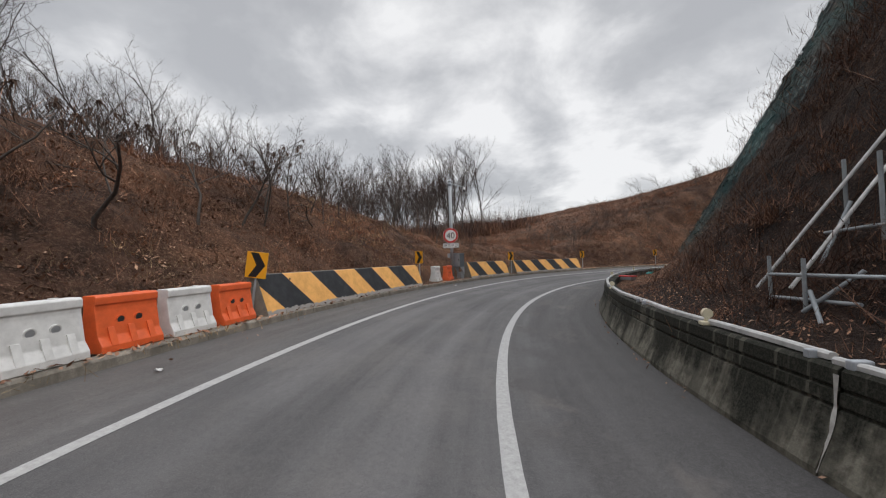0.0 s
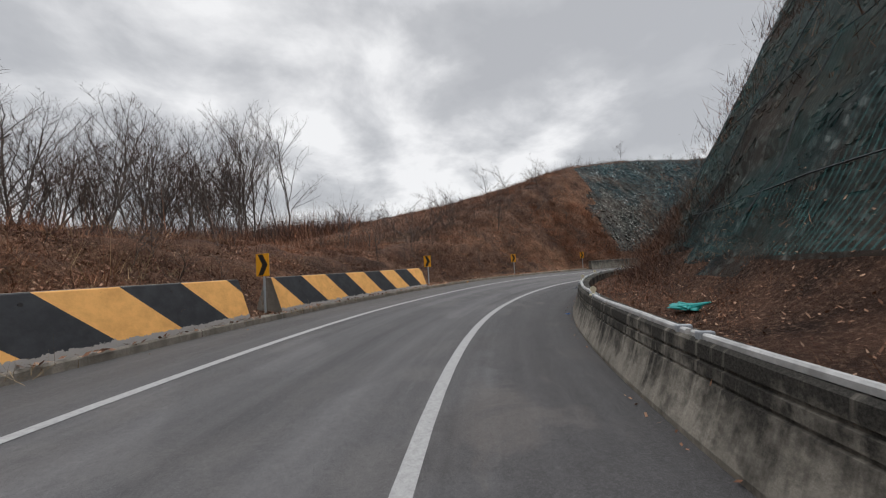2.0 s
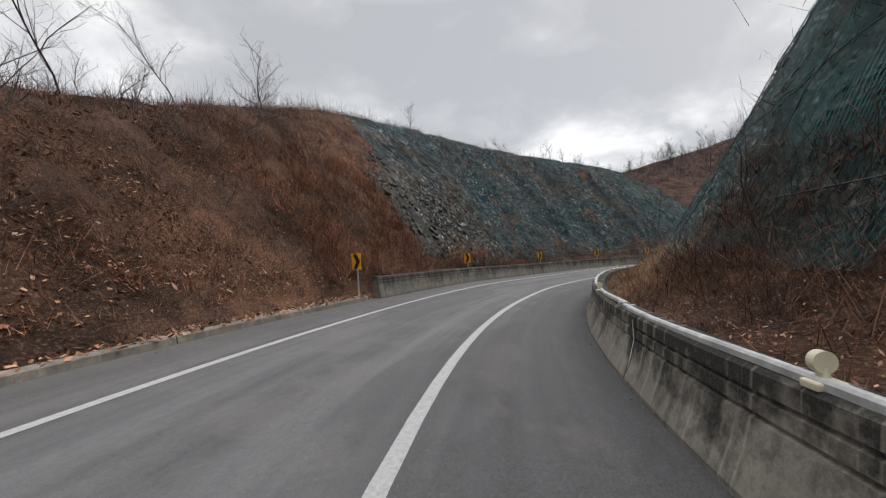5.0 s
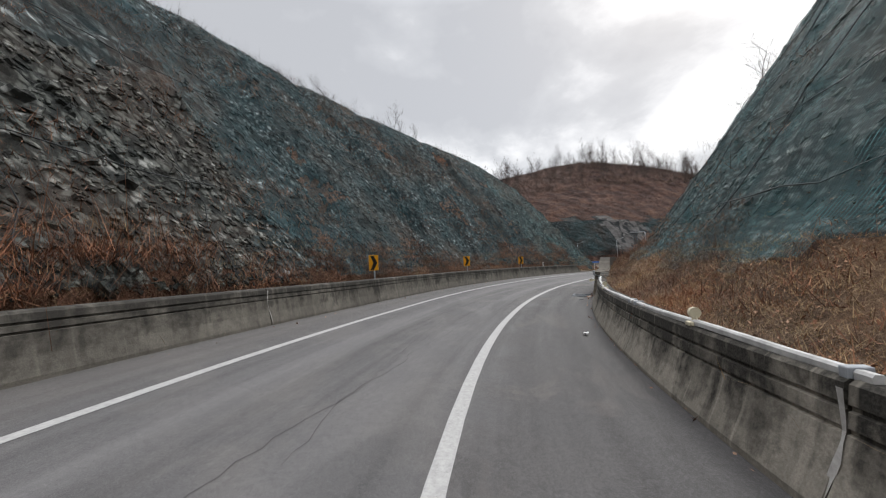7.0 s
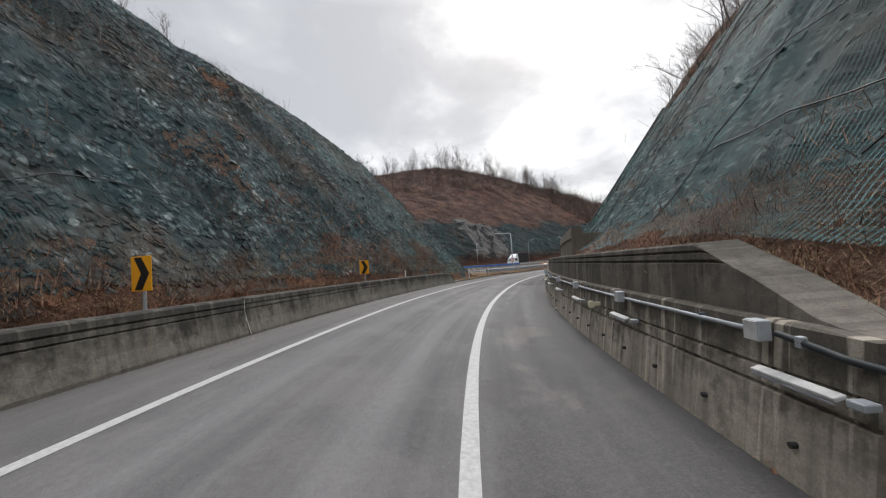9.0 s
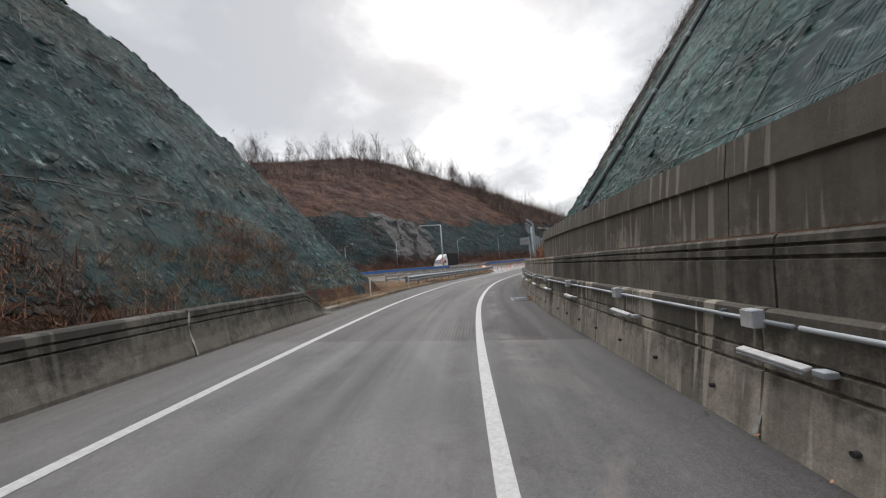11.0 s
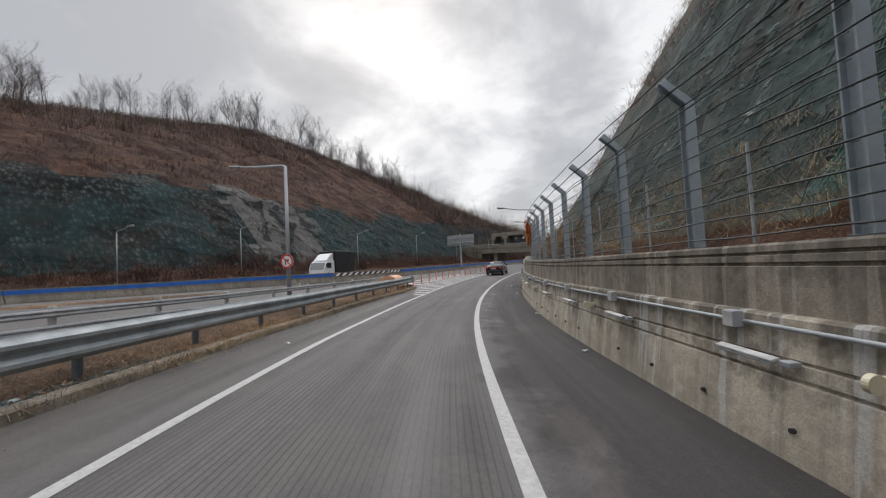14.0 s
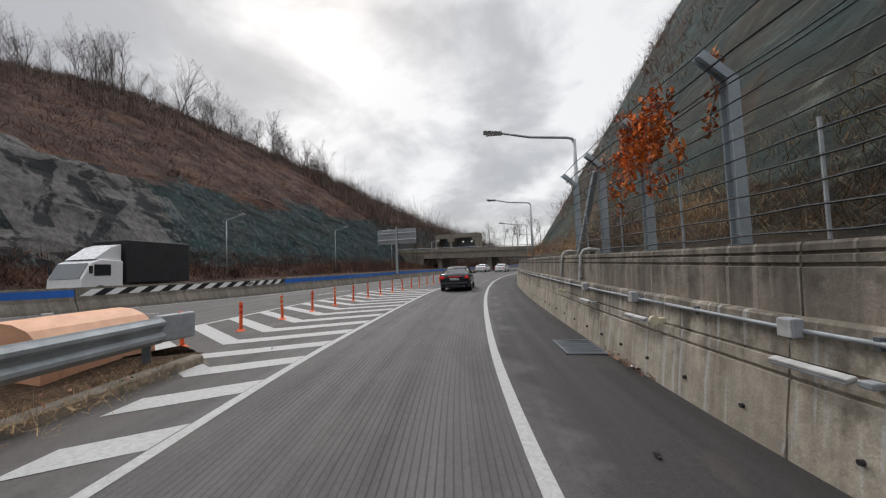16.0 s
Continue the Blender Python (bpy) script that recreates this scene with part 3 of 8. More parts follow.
# ---------------------------------------------------------------- mesh helpers
def mesh_object(name, verts, faces, material, parent=None, uv=None, smooth=False, label=""):
    me = bpy.data.meshes.new(name)
    me.from_pydata([tuple(v) for v in verts], [], [tuple(f) for f in faces])
    if uv is not None:
        layer = me.uv_layers.new(name="UVMap")
        idx = np.empty(len(me.loops), dtype=np.int32)
        me.loops.foreach_get("vertex_index", idx)
        layer.data.foreach_set("uv", np.asarray(uv, np.float32)[idx].ravel())
    if smooth:
        me.polygons.foreach_set("use_smooth", np.ones(len(me.polygons), bool))
    me.materials.append(material)
    me.update()
    ob = new(name, me)
    if parent is not None:
        ob.parent = parent
    if label:
        tagged(ob, label)
    return ob


def grid_object(name, P, material, uv=None, parent=None, smooth=True, flip=False, closed=False, caps=False, label=""):
    """A sheet over a grid of places P[i, j]; closed joins the last column to the first."""
    n, k = P.shape[:2]
    f = []
    cols = k if closed else k - 1
    for i in range(n - 1):
        for j in range(cols):
            j2 = (j + 1) % k
            q = (i * k + j, i * k + j2, (i + 1) * k + j2, (i + 1) * k + j)
            f.append(q[::-1] if flip else q)
    if caps:
        f.append(tuple(range(k))[::-1] if not flip else tuple(range(k)))
        f.append(tuple((n - 1) * k + j for j in range(k)) if not flip else tuple((n - 1) * k + j for j in range(k))[::-1])
    return mesh_object(name, P.reshape(-1, 3), f, material, parent, None if uv is None else np.asarray(uv).reshape(-1, 2), smooth, label)


def strip(name, s0, s1, profile, material, step=1.0, parent=None, closed=False, caps=False, smooth=False, label="", flat=False):
    """Runs a cross-section along the ramp. profile: a list of (d, h), or a function of s that gives one."""
    n = max(2, int(round((s1 - s0) / step)) + 1)
    ss = np.linspace(s0, s1, n)
    prof = [np.array(profile(s) if callable(profile) else profile, float) for s in ss]
    D, Hh = np.array([p[:, 0] for p in prof]), np.array([p[:, 1] for p in prof])
    P = W(ss[:, None], D, Hh)
    uv = np.stack(np.broadcast_arrays(ss[:, None], D if flat else Hh), -1)
    return grid_object(name, P, material, uv, parent, smooth, False, closed, caps, label)


def part(name, bm, material, parent, label="", smooth=False):
    me = bpy.data.meshes.new(name)
    bm.to_mesh(me)
    bm.free()
    if smooth:
        for p in me.polygons:
            p.use_smooth = True
    me.materials.append(material)
    ob = new(name, me)
    ob.parent = parent
    if label:
        tagged(ob, label)
    return ob


def holder(name, m, label, category, group="", kind=""):
    ob = new(name)
    ob.empty_display_size = 0.2
    ob.matrix_basis = m
    return tagged(ob, label, category, group, kind)


def box(bm, size, at=(0, 0, 0), turn=None, bevel=0.0):
    m = Matrix.Translation(at) @ (turn if turn is not None else Matrix()) @ Matrix.Diagonal((*size, 1))
    made = bmesh.ops.create_cube(bm, size=1, matrix=m)["verts"]
    if bevel:
        edges = list({e for v in made for e in v.link_edges})
        bmesh.ops.bevel(bm, geom=edges, offset=bevel, segments=2, affect="EDGES", profile=0.5)
    return bm


def rod(bm, a, b, r0, r1=None, sides=8):
    a, b = Vector(a), Vector(b)
    way = b - a
    m = Matrix.Translation((a + b) / 2) @ way.to_track_quat("Z", "Y").to_matrix().to_4x4()
    bmesh.ops.create_cone(bm, cap_ends=True, segments=sides, radius1=r0, radius2=r0 if r1 is None else r1, depth=way.length, matrix=m)
    return bm


def disc(bm, radius, depth, at, turn, sides=28):
    m = Matrix.Translation(at) @ turn
    bmesh.ops.create_cone(bm, cap_ends=True, segments=sides, radius1=radius, radius2=radius, depth=depth, matrix=m)
    return bm


def extrude_outline(bm, outline, x0, x1, matrix=None):
    """A solid from an outline in y, z, between x0 and x1."""
    m = matrix or Matrix()
    a = [bm.verts.new(m @ Vector((x0, y, z))) for y, z in outline]
    b = [bm.verts.new(m @ Vector((x1, y, z))) for y, z in outline]
    n = len(outline)
    bm.faces.new(a[::-1])
    bm.faces.new(b)
    for i in range(n):
        bm.faces.new((a[i], a[(i + 1) % n], b[(i + 1) % n], b[i]))
    bmesh.ops.recalc_face_normals(bm, faces=bm.faces)
    return bm


def tube_data(paths, sides=5):
    """Vertices and faces of tapering tubes; each path is a list of (place, radius)."""
    verts, faces = [], []
    for path in paths:
        base = len(verts)
        pts = [Vector(p) for p, _ in path]
        for i, (p, rad) in enumerate(path):
            way = (pts[min(i + 1, len(pts) - 1)] - pts[max(i - 1, 0)])
            q = way.to_track_quat("Z", "Y") if way.length > 1e-6 else Euler((0, 0, 0)).to_quaternion()
            for k in range(sides):
                a = 2 * math.pi * k / sides
                verts.append(Vector(p) + q @ Vector((rad * math.cos(a), rad * math.sin(a), 0)))
        for i in range(len(path) - 1):
            for k in range(sides):
                k2 = (k + 1) % sides
                faces.append((base + i * sides + k, base + i * sides + k2, base + (i + 1) * sides + k2, base + (i + 1) * sides + k))
    return verts, faces


def fbm(P, scale, octaves=4, rough=0.5, seed=0.0):
    """Fractal noise over an array of places."""
    flat = P.reshape(-1, 3)
    out = np.empty(len(flat))
    for i, p in enumerate(flat):
        v, amp, tot, f = 0.0, 1.0, 0.0, scale
        for _ in range(octaves):
            v += amp * noise.noise(Vector((p[0] * f + seed, p[1] * f - seed, p[2] * f)))
            tot += amp
            amp *= rough
            f *= 2.07
        out[i] = v / tot
    return out.reshape(P.shape[:-1])


# ---------------------------------------------------------------- road surfaces and markings
KERB_D = -5.4
WALL_D = 2.4


tagged(strip("ramp_road", -60, 98, [(d, 0) for d in (-5.9, KERB_D, -3.7, -2.2, -0.8, 0.6, WALL_D + 0.1)], ASPHALT, 1.0, flat=True), "dark grey patched asphalt ramp with cracks", "road", kind="structure")
tagged(strip("ramp_road", 98, 136.6, [(d, 0) for d in (-5.9, KERB_D, -3.7, -2.2, -0.8, 0.6, WALL_D + 0.1)], ASPHALT_GROOVED, 1.0, flat=True), "grey asphalt ramp with lengthwise grooves", "road", kind="structure")


def merge_profile(s):
    m = float(median_d(s))
    return [(m + 0.35, 0), (m + 2, 0), (-8.6, 0), (-6, 0), (-3.7, 0), (-0.8, 0), (WALL_D + 0.1, 0)]


tagged(strip("main_road", 136.6, 420, merge_profile, ASPHALT_GROOVED, 2.0, flat=True), "grey asphalt main road where the ramp merges", "road", kind="structure")


def near_lane_profile(s):
    m = float(median_d(s))
    return [(m + 0.35, 0), (m + 3.5, 0), (m + 7.4 if s < 118 else -8.75, 0)]


tagged(strip("main_road", 90, 136.6, near_lane_profile, ASPHALT, 2.0, flat=True), "grey asphalt main road behind the guardrail", "road", kind="structure")
tagged(strip("main_road", 90, 420, lambda s: [(float(median_d(s)) - 9.6, 0), (float(median_d(s)) - 5, 0), (float(median_d(s)) - 0.35, 0)], ASPHALT, 2.0, flat=True),
       "far carriageway of the main road beyond the median", "road", kind="structure")


def marking(name, s0, s1, d, width, label, step=1.0):
    f = d if callable(d) else (lambda s: d)
    ob = strip(name, s0, s1, lambda s: [(float(f(s)) - width / 2, 0.005), (float(f(s)) + width / 2, 0.005)], LINE, step)
    return tagged(ob, label, "road marking", kind="structure")


marking("edge_line", -60, 420, 0.0, 0.16, "worn white painted right edge line")
marking("edge_line", -60, 165, lambda s: -3.62 + 0.02 * math.sin(s * 0.4), 0.15, "worn white painted left edge line")
marking("edge_line", 90, 136.0, lambda s: median_d(s) + 1.0, 0.15, "white edge line beside the median", 2)
marking("edge_line", 136.0, 420, lambda s: median_d(s) + 1.0, 0.15, "white edge line beside the median", 2)
marking("edge_line", 100, 136.0, lambda s: (median_d(s) + 7.0) if s < 118 else -9.0 + 0.02 * (s - 118), 0.15, "white edge line along the guardrail", 2)
for k in range(9):
    marking("lane_dash", 140 + 12 * k, 144 + 12 * k, lambda s: median_d(s) + 4.6, 0.14, "short white lane dash on the main road")
# chevron bars in the gore, their points towards the traffic
def gore_mid(s):
    return float(lerp(metres(s), [(138, -4.2), (141, -4.95), (142.6, -5.1), (143.6, -6.1), (156, -5.9), (178, -4.0)]))


def gore_left(s):
    return float(lerp(metres(s), [(143.2, -7.0), (146, -8.8), (152, -8.7), (158, -8.4), (180, -6.4)]))


for k in range(17):
    m0 = 139.05 + 1.47 * k
    mid = gore_mid(K(m0 - 0.9))
    reach = (-3.72 - mid) * 0.62
    quads = [[W(K(m0), -3.72, 0.006), W(K(m0 + 0.55), -3.72, 0.006), W(K(m0 - reach + 0.55), mid, 0.006), W(K(m0 - reach), mid, 0.006)]]
    if m0 > 143.2:
        left = gore_left(K(m0 + 1.2))
        r2 = (mid - left) * 0.8
        quads.append([W(K(m0 - reach), mid, 0.006), W(K(m0 - reach + 0.55), mid, 0.006), W(K(m0 - reach + r2 + 0.55), left, 0.006), W(K(m0 - reach + r2), left, 0.006)])
    ob = mesh_object("hatch_bar", [v for q in quads for v in q], [tuple(range(4 * i, 4 * i + 4)) for i in range(len(quads))], LINE)
    tagged(ob, "white chevron hatch bar painted in the gore", "road marking", "gore hatch bars", "structure")
marking("edge_line", 137.4, 172, lambda s: gore_left(s), 0.15, "white line bounding the hatched gore")
# thin tar seams across the lane
for s0, d0, d1, skew in ((36.5, -0.6, 0.35, 0.0), (66.9, -2.6, 0.7, 0.6), (77.0, -2.2, 0.6, 0.55), (124.2, -1.7, 0.9, 0.9), (109.5, -3.2, -1.5, 0.4), (111.2, 0.1, 0.9, 0.0), (132.1, -0.3, 0.7, 0.7)):
    a, b = W(s0, d0, 0.0065), W(s0 + skew, d1, 0.0065)
    a2, b2 = W(s0 + 0.006, d0, 0.0065), W(s0 + skew + 0.004, d1, 0.0065)
    tagged(mesh_object("tar_seam", [a, b, b2, a2], [(0, 1, 2, 3)], HOLE), "thin dark crack across the asphalt", "road crack", "seams", "structure")

for s0, s1, d0, seed in ((57.5, 71.0, -2.3, 1), (62.0, 68.5, -1.25, 2)):
    rnd = random.Random(seed)
    verts, d = [], d0
    n = int((s1 - s0) / 0.18)
    for k in range(n + 1):
        d += rnd.gauss(0, 0.035) + (0.02 if seed == 1 else 0.0)
        w = 0.001 + 0.0035 * rnd.random()
        verts += [W(s0 + 0.18 * k, d - w, 0.004), W(s0 + 0.18 * k, d + w, 0.004)]
    tagged(mesh_object("road_crack", verts, [(2 * k, 2 * k + 1, 2 * k + 3, 2 * k + 2) for k in range(n)], HOLE), "thin wandering crack along the asphalt lane", "road crack", "seams", "structure")

# kerb along the outer edge, in cast lengths
for k in range(48):
    s0 = -6 + 3.0 * k
    if 52 < s0 < 102:
        continue
    kb = strip("kerb", s0 + 0.008, s0 + 2.992, [(KERB_D + 0.01, -0.02), (KERB_D, 0.12), (KERB_D - 0.03, 0.15), (KERB_D - 0.19, 0.155), (KERB_D - 0.2, -0.02)], KERB, 0.75, closed=True, caps=True)
    tagged(kb, "low dusty concrete kerb stone", "kerb", "outer kerb", "structure")
tagged(strip("kerb", -60, -6, [(KERB_D + 0.01, -0.02), (KERB_D, 0.15), (KERB_D - 0.2, 0.155), (KERB_D - 0.2, -0.02)], KERB, 2, closed=True, caps=True), "low dusty concrete kerb", "kerb", kind="structure")

# ---------------------------------------------------------------- ground and slopes
g = 2600.0
tagged(mesh_object("ground", [(-g, -g, -5.4), (g, -g, -5.4), (g, g, -5.4), (-g, g, -5.4)], [(0, 1, 2, 3)], HILL), "brown winter ground reaching to the horizon", "ground", kind="structure")

FACE_TOP = [(-60, 5.6), (0, 5.6), (14, 5.2), (20, 4.0), (24, 2.6), (36, 2.3), (41, 2.9), (45, 4.7), (50, 7.1), (56, 10.3), (63, 14.0), (70, 15.6), (90, 15.8), (101, 15.3), (106, 14.0), (125, 14.0)]
FACE_FOOT = [(-60, -6.3), (30, -6.4), (45, -6.2), (62, -6.4), (102, -6.6), (125, -6.6)]
FACE_SLOPE = [(-60, 0.78), (15, 0.85), (24, 0.6), (36, 0.6), (44, 1.15), (52, 1.25), (60, 1.3), (125, 1.32)]


def left_height(s, d):
    """Ground over the road plane, left of the ramp: bank, rock cutting and the land behind."""
    u = lerp(s, FACE_FOOT) - d
    top = lerp(s, FACE_TOP)
    hgt = np.where(u < 0, 0.15 - 0.3 * ((s > 54.4) & (s < 102.1) & (d > -5.75)), 0.25 + lerp(s, [(40, 0.0), (60, 0.5), (100, 0.4)]) + lerp(s, FACE_SLOPE) * u)
    for at_s, deep in ((73.5, 0.8), (80.5, 1.1), (86.0, 0.7), (93.5, 1.0)):
        hgt = hgt - deep * np.exp(-((s - at_s + 0.22 * u) / 0.7) ** 2) * np.clip(u - 1.5, 0, 1) * (s > 62)
    lift = np.clip((-d - 24) / 40, 0, 1) ** 1.3 * 2.2 + np.clip((-d - 60) / 45, 0, 1) * 3.0
    back = top + np.where(s < 60, lift, 0.02 * np.clip(-d - 20, 0, 60))
    k = 0.8
    soft = -np.log(np.exp(-np.clip(hgt, -5, 40) / k) + np.exp(-np.clip(back, -5, 60) / k)) * k
    nose = 0.35 + 0.8 * (114.5 + (np.clip(-d, 7, 60) - 9.8) - metres(s))
    rear = 0.3 + 1.3 * (d - (lerp(s, [(60, -120), (90, -44), (100, -36), (110, -27.5), (118, -22)]) + 8.2))
    out = np.where(s > 62, np.minimum(np.minimum(soft, nose), np.where(s > 88, rear, 99)), soft)
    return np.maximum(out, np.where((s > 54.0) & (s < 102.1) & (d > -5.8), -0.15, 0.15))


def side_left(ds):
    return np.mean(ds) < 0


def slope_grid(s0, s1, step, ds, height, rough_amp, rough_scale, seed, blocky=0.0, lean=0.45):
    ss = np.arange(s0, s1 + 1e-6, step)
    S, D = np.meshgrid(ss, np.asarray(ds, float), indexing="ij")
    Hh = height(S, D)
    P = W(S, D, Hh)
    amp = rough_amp(S, D, Hh)
    if side_left(ds):
        amp = amp * np.clip(np.abs(S - 62.4) / 1.6, 0, 1)
    n1 = fbm(P, rough_scale, 4, 0.55, seed)
    if blocky:
        n1 = 0.6 * n1 + blocky * np.round(fbm(P * np.array([1, 1, 1.6]), rough_scale * 1.6, 2, 0.5, seed + 9) * 4) / 4
        n1 = n1 + 0.45 * blocky * np.round(fbm(P * np.array([1, 1, 2.2]), rough_scale * 4.2, 2, 0.5, seed + 19) * 3) / 3
    P[..., 2] += amp * n1
    a = np.interp(true_metres(S), ST, _hd)
    side = -1.0 if np.mean(ds) > 0 else 1.0
    P[..., 0] += np.cos(a) * amp * n1 * lean * side
    P[..., 1] -= np.sin(a) * amp * n1 * lean * side
    run = np.concatenate([np.zeros((len(ss), 1)), np.cumsum(np.hypot(np.diff(D, axis=1), np.diff(Hh, axis=1)), axis=1)], 1)
    return S, D, P, np.stack([S, run], -1)


D_LEFT = -np.r_[np.arange(5.56, 20, 0.36), np.arange(20, 40, 1.5), np.arange(40, 135, 5)]
S1, D1, P1, UV1 = slope_grid(-60, 62.4, 0.6, D_LEFT, left_height, lambda s, d, h: np.clip((-d - 5.6) * 0.35, 0, 1) * np.clip(0.75 + (-d - 20) * 0.02, 0.75, 1.6), 0.55, 3.0)
bank_left = tagged(grid_object("slope_west", P1, SOIL, UV1, flip=True), "brown leaf-littered bank rising from the kerb", "slope", kind="structure")
bank_left.data.materials.append(ROCK_PALE)
h1, ragged = left_height(S1, D1), fbm(P1, 0.5, 3, 0.5, 23.0)
bare = (S1 > 60.2 + 1.5 * ragged) & (h1 > 1.3 + ragged) & (h1 < 8 + 4 * ragged)
bank_left.data.polygons.foreach_set("material_index", bare[:-1, :-1].astype(np.int32).ravel())
D_ROCK = -np.r_[np.arange(5.6, 22, 0.26), np.arange(22, 60, 2.0), np.arange(60, 136, 8)]
S2, D2, P2, UV2 = slope_grid(62.4, 121, 0.3, D_ROCK, left_height, lambda s, d, h: np.clip((-d - 6.6) * 0.45, 0, 1) * np.clip(h * 0.5, 0, 1) * np.clip((lerp(s, FACE_TOP) - h) * 0.5, 0.12, 1) * np.where(s < 71, 0.5, 0.45), 1.1, 17.0, 0.42)
rock_left = tagged(grid_object("slope_cutting", P2, ROCK_TEAL, UV2, flip=True, smooth=False), "steep blue-grey rock cutting under green net", "rock slope", kind="structure")


rock_left.data.materials.append(ROCK_PALE)
rock_left.data.materials.append(SOIL)
rock_left.data.materials.append(ROCK_DIM)
c2, h2c = fbm(P2, 0.3, 3, 0.5, 7.0)[:-1, :-1], left_height(S2, D2)[:-1, :-1]
s2c = S2[:-1, :-1]
idx2 = np.zeros(c2.shape, np.int32)
idx2[(s2c < 68.5 + 5 * c2) & (h2c < 7.5 + 6 * c2)] = 1
idx2[(h2c < np.where(s2c > 96, 0.4, 1.0) + 1.5 * c2) | (h2c > lerp(s2c, FACE_TOP) - 0.5) | ((c2 > 0.24) & (s2c > 70))] = 2
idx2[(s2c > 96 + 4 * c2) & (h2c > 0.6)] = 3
rock_left.data.polygons.foreach_set("material_index", idx2.ravel())


def sheet_over(name, P, UV, keep, material, lift, label, block=11):
    """A net that lies on a slope: the slope's own grid, smoothed and lifted off it, hung in panels."""
    Q = P.copy()
    for _ in range(1):
        Q[1:-1, 1:-1] = (Q[1:-1, 1:-1] * 2 + Q[:-2, 1:-1] + Q[2:, 1:-1] + Q[1:-1, :-2] + Q[1:-1, 2:]) / 6
    du, dv = np.gradient(Q, axis=0), np.gradient(Q, axis=1)
    n = np.cross(du, dv)
    n /= np.linalg.norm(n, axis=-1, keepdims=True) + 1e-9
    n *= np.where(n[..., 2:] < 0, -1, 1)
    Q = Q + n * lift
    ob = new(name)
    tagged(ob, label, "net", "slope nets")
    k = P.shape[1]
    first = np.argmax(keep, axis=1)
    last = k - 1 - np.argmax(keep[:, ::-1], axis=1)
    col = np.arange(k)[None, :]
    keep = keep.any(axis=1, keepdims=True) & (col >= first[:, None]) & (col <= last[:, None])
    for i0 in range(0, P.shape[0] - 1, block):
        i1 = min(i0 + block, P.shape[0] - 1)
        used, verts, uvs, faces = {}, [], [], []

        def vert(i, j):
            if (i, j) not in used:
                used[i, j] = len(verts)
                verts.append(Q[i, j])
                uvs.append(UV[i, j])
            return used[i, j]

        for i in range(i0, i1):
            for j in range(k - 1):
                if keep[i, j] and keep[i + 1, j + 1]:
                    faces.append((vert(i, j), vert(i, j + 1), vert(i + 1, j + 1), vert(i + 1, j)))
        if faces:
            mesh_object("net_panel", verts, faces, material, ob, np.array(uvs), True)
    return ob, Q


h2 = left_height(S2, D2)
keep2 = (h2 > 0.9) & (D2 > -21) & (S2 > 70.5 + 2 * np.sin(D2 * 0.9) - 0.9 * np.clip(h2 - 8, 0, 5))
net_left, Q2 = sheet_over("rockfall_net", P2, UV2, keep2 & (S2 < 97.2), NET_THIN, 0.10, "teal green rockfall net draped over the cutting")
net_nose, Q2b = sheet_over("rockfall_net", P2, UV2, (h2 > 0.35) & (D2 > -21) & (S2 > 96.8), NET_NOSE, 0.09, "dark green rockfall net round the end of the cutting")

# right side: soil shelf behind the barrier, then the steep netted face
R_FOOT = [(-60, 4.6), (10, 4.7), (25, 4.7), (38, 5.0), (50, 4.9), (64, 4.4), (80, 4.3), (100, 4.2), (112, 4.0), (420, 4.0)]
R_SLOPE = [(-60, 1.6), (12, 1.55), (22, 1.85), (45, 2.0), (55, 1.75), (70, 1.5), (95, 1.42), (108, 1.42), (125, 1.45), (420, 1.45)]
R_TOP = [(-60, 22), (60, 22), (84, 20), (92, 14.5), (97, 12), (104, 12.5), (112, 19), (125, 24), (170, 26), (215, 8), (300, 3), (420, 3)]
R_SHELF = [(-60, 0.72), (74, 0.74), (81, 1.6), (86, 1.8), (104, 1.8), (112, 1.8), (420, 1.8)]


def right_height(s, d):
    u = d - lerp(s, R_FOOT)
    shelf = lerp(s, R_SHELF) + np.clip(d - 2.9, 0, 3) * 0.16
    face = lerp(s, R_SHELF) + 0.3 + lerp(s, R_SLOPE) * u
    top = lerp(s, R_TOP) + np.clip(u - 6, 0, 40) * 0.42
    k = 0.7
    low = np.log(np.exp(np.clip(shelf, -5, 40) / k) + np.exp(np.clip(face, -8, 60) / k)) * k - 0.18
    return -np.log(np.exp(-np.clip(low, -5, 70) / k) + np.exp(-np.clip(top, -5, 70) / k)) * k


D_RIGHT = np.r_[np.arange(2.8, 20, 0.27), np.arange(20, 31, 1.2)]
S3, D3, P3, UV3 = slope_grid(-40, 132, 0.33, D_RIGHT, right_height, lambda s, d, h: np.clip((d - 3.2) * 0.4, 0, 1) * np.clip(0.12 + (h - 1.2) * 0.22, 0.12, 0.5), 0.8, 41.0, 0.42)
face_right = tagged(grid_object("slope_inner", P3, ROCK_GREY, UV3, smooth=False), "steep rock face with brush inside the curve", "rock slope", kind="structure")
face_right.data.materials.append(SOIL)
face_right.data.materials.append(SHOTCRETE)
face_right.data.materials.append(SOIL_PALE)
face_right.data.materials.append(ROCK_MOSS)
face_right.data.materials.append(ROCK_DIM)
face_right.data.materials.append(SOIL_DARK)
k3 = D3.shape[1]
patchy = fbm(P3, 0.16, 3, 0.5, 77.0)
hh3 = right_height(S3, D3)
idx = np.zeros((P3.shape[0] - 1, k3 - 1), np.int32)
hc, sc, pc = hh3[:-1, :-1], S3[:-1, :-1], patchy[:-1, :-1]
# slot 5 is the grey rock's copy with shade in its colour
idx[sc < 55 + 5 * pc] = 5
idx[(hc < 1.7 + 1.2 * pc) & (sc < 78)] = 1
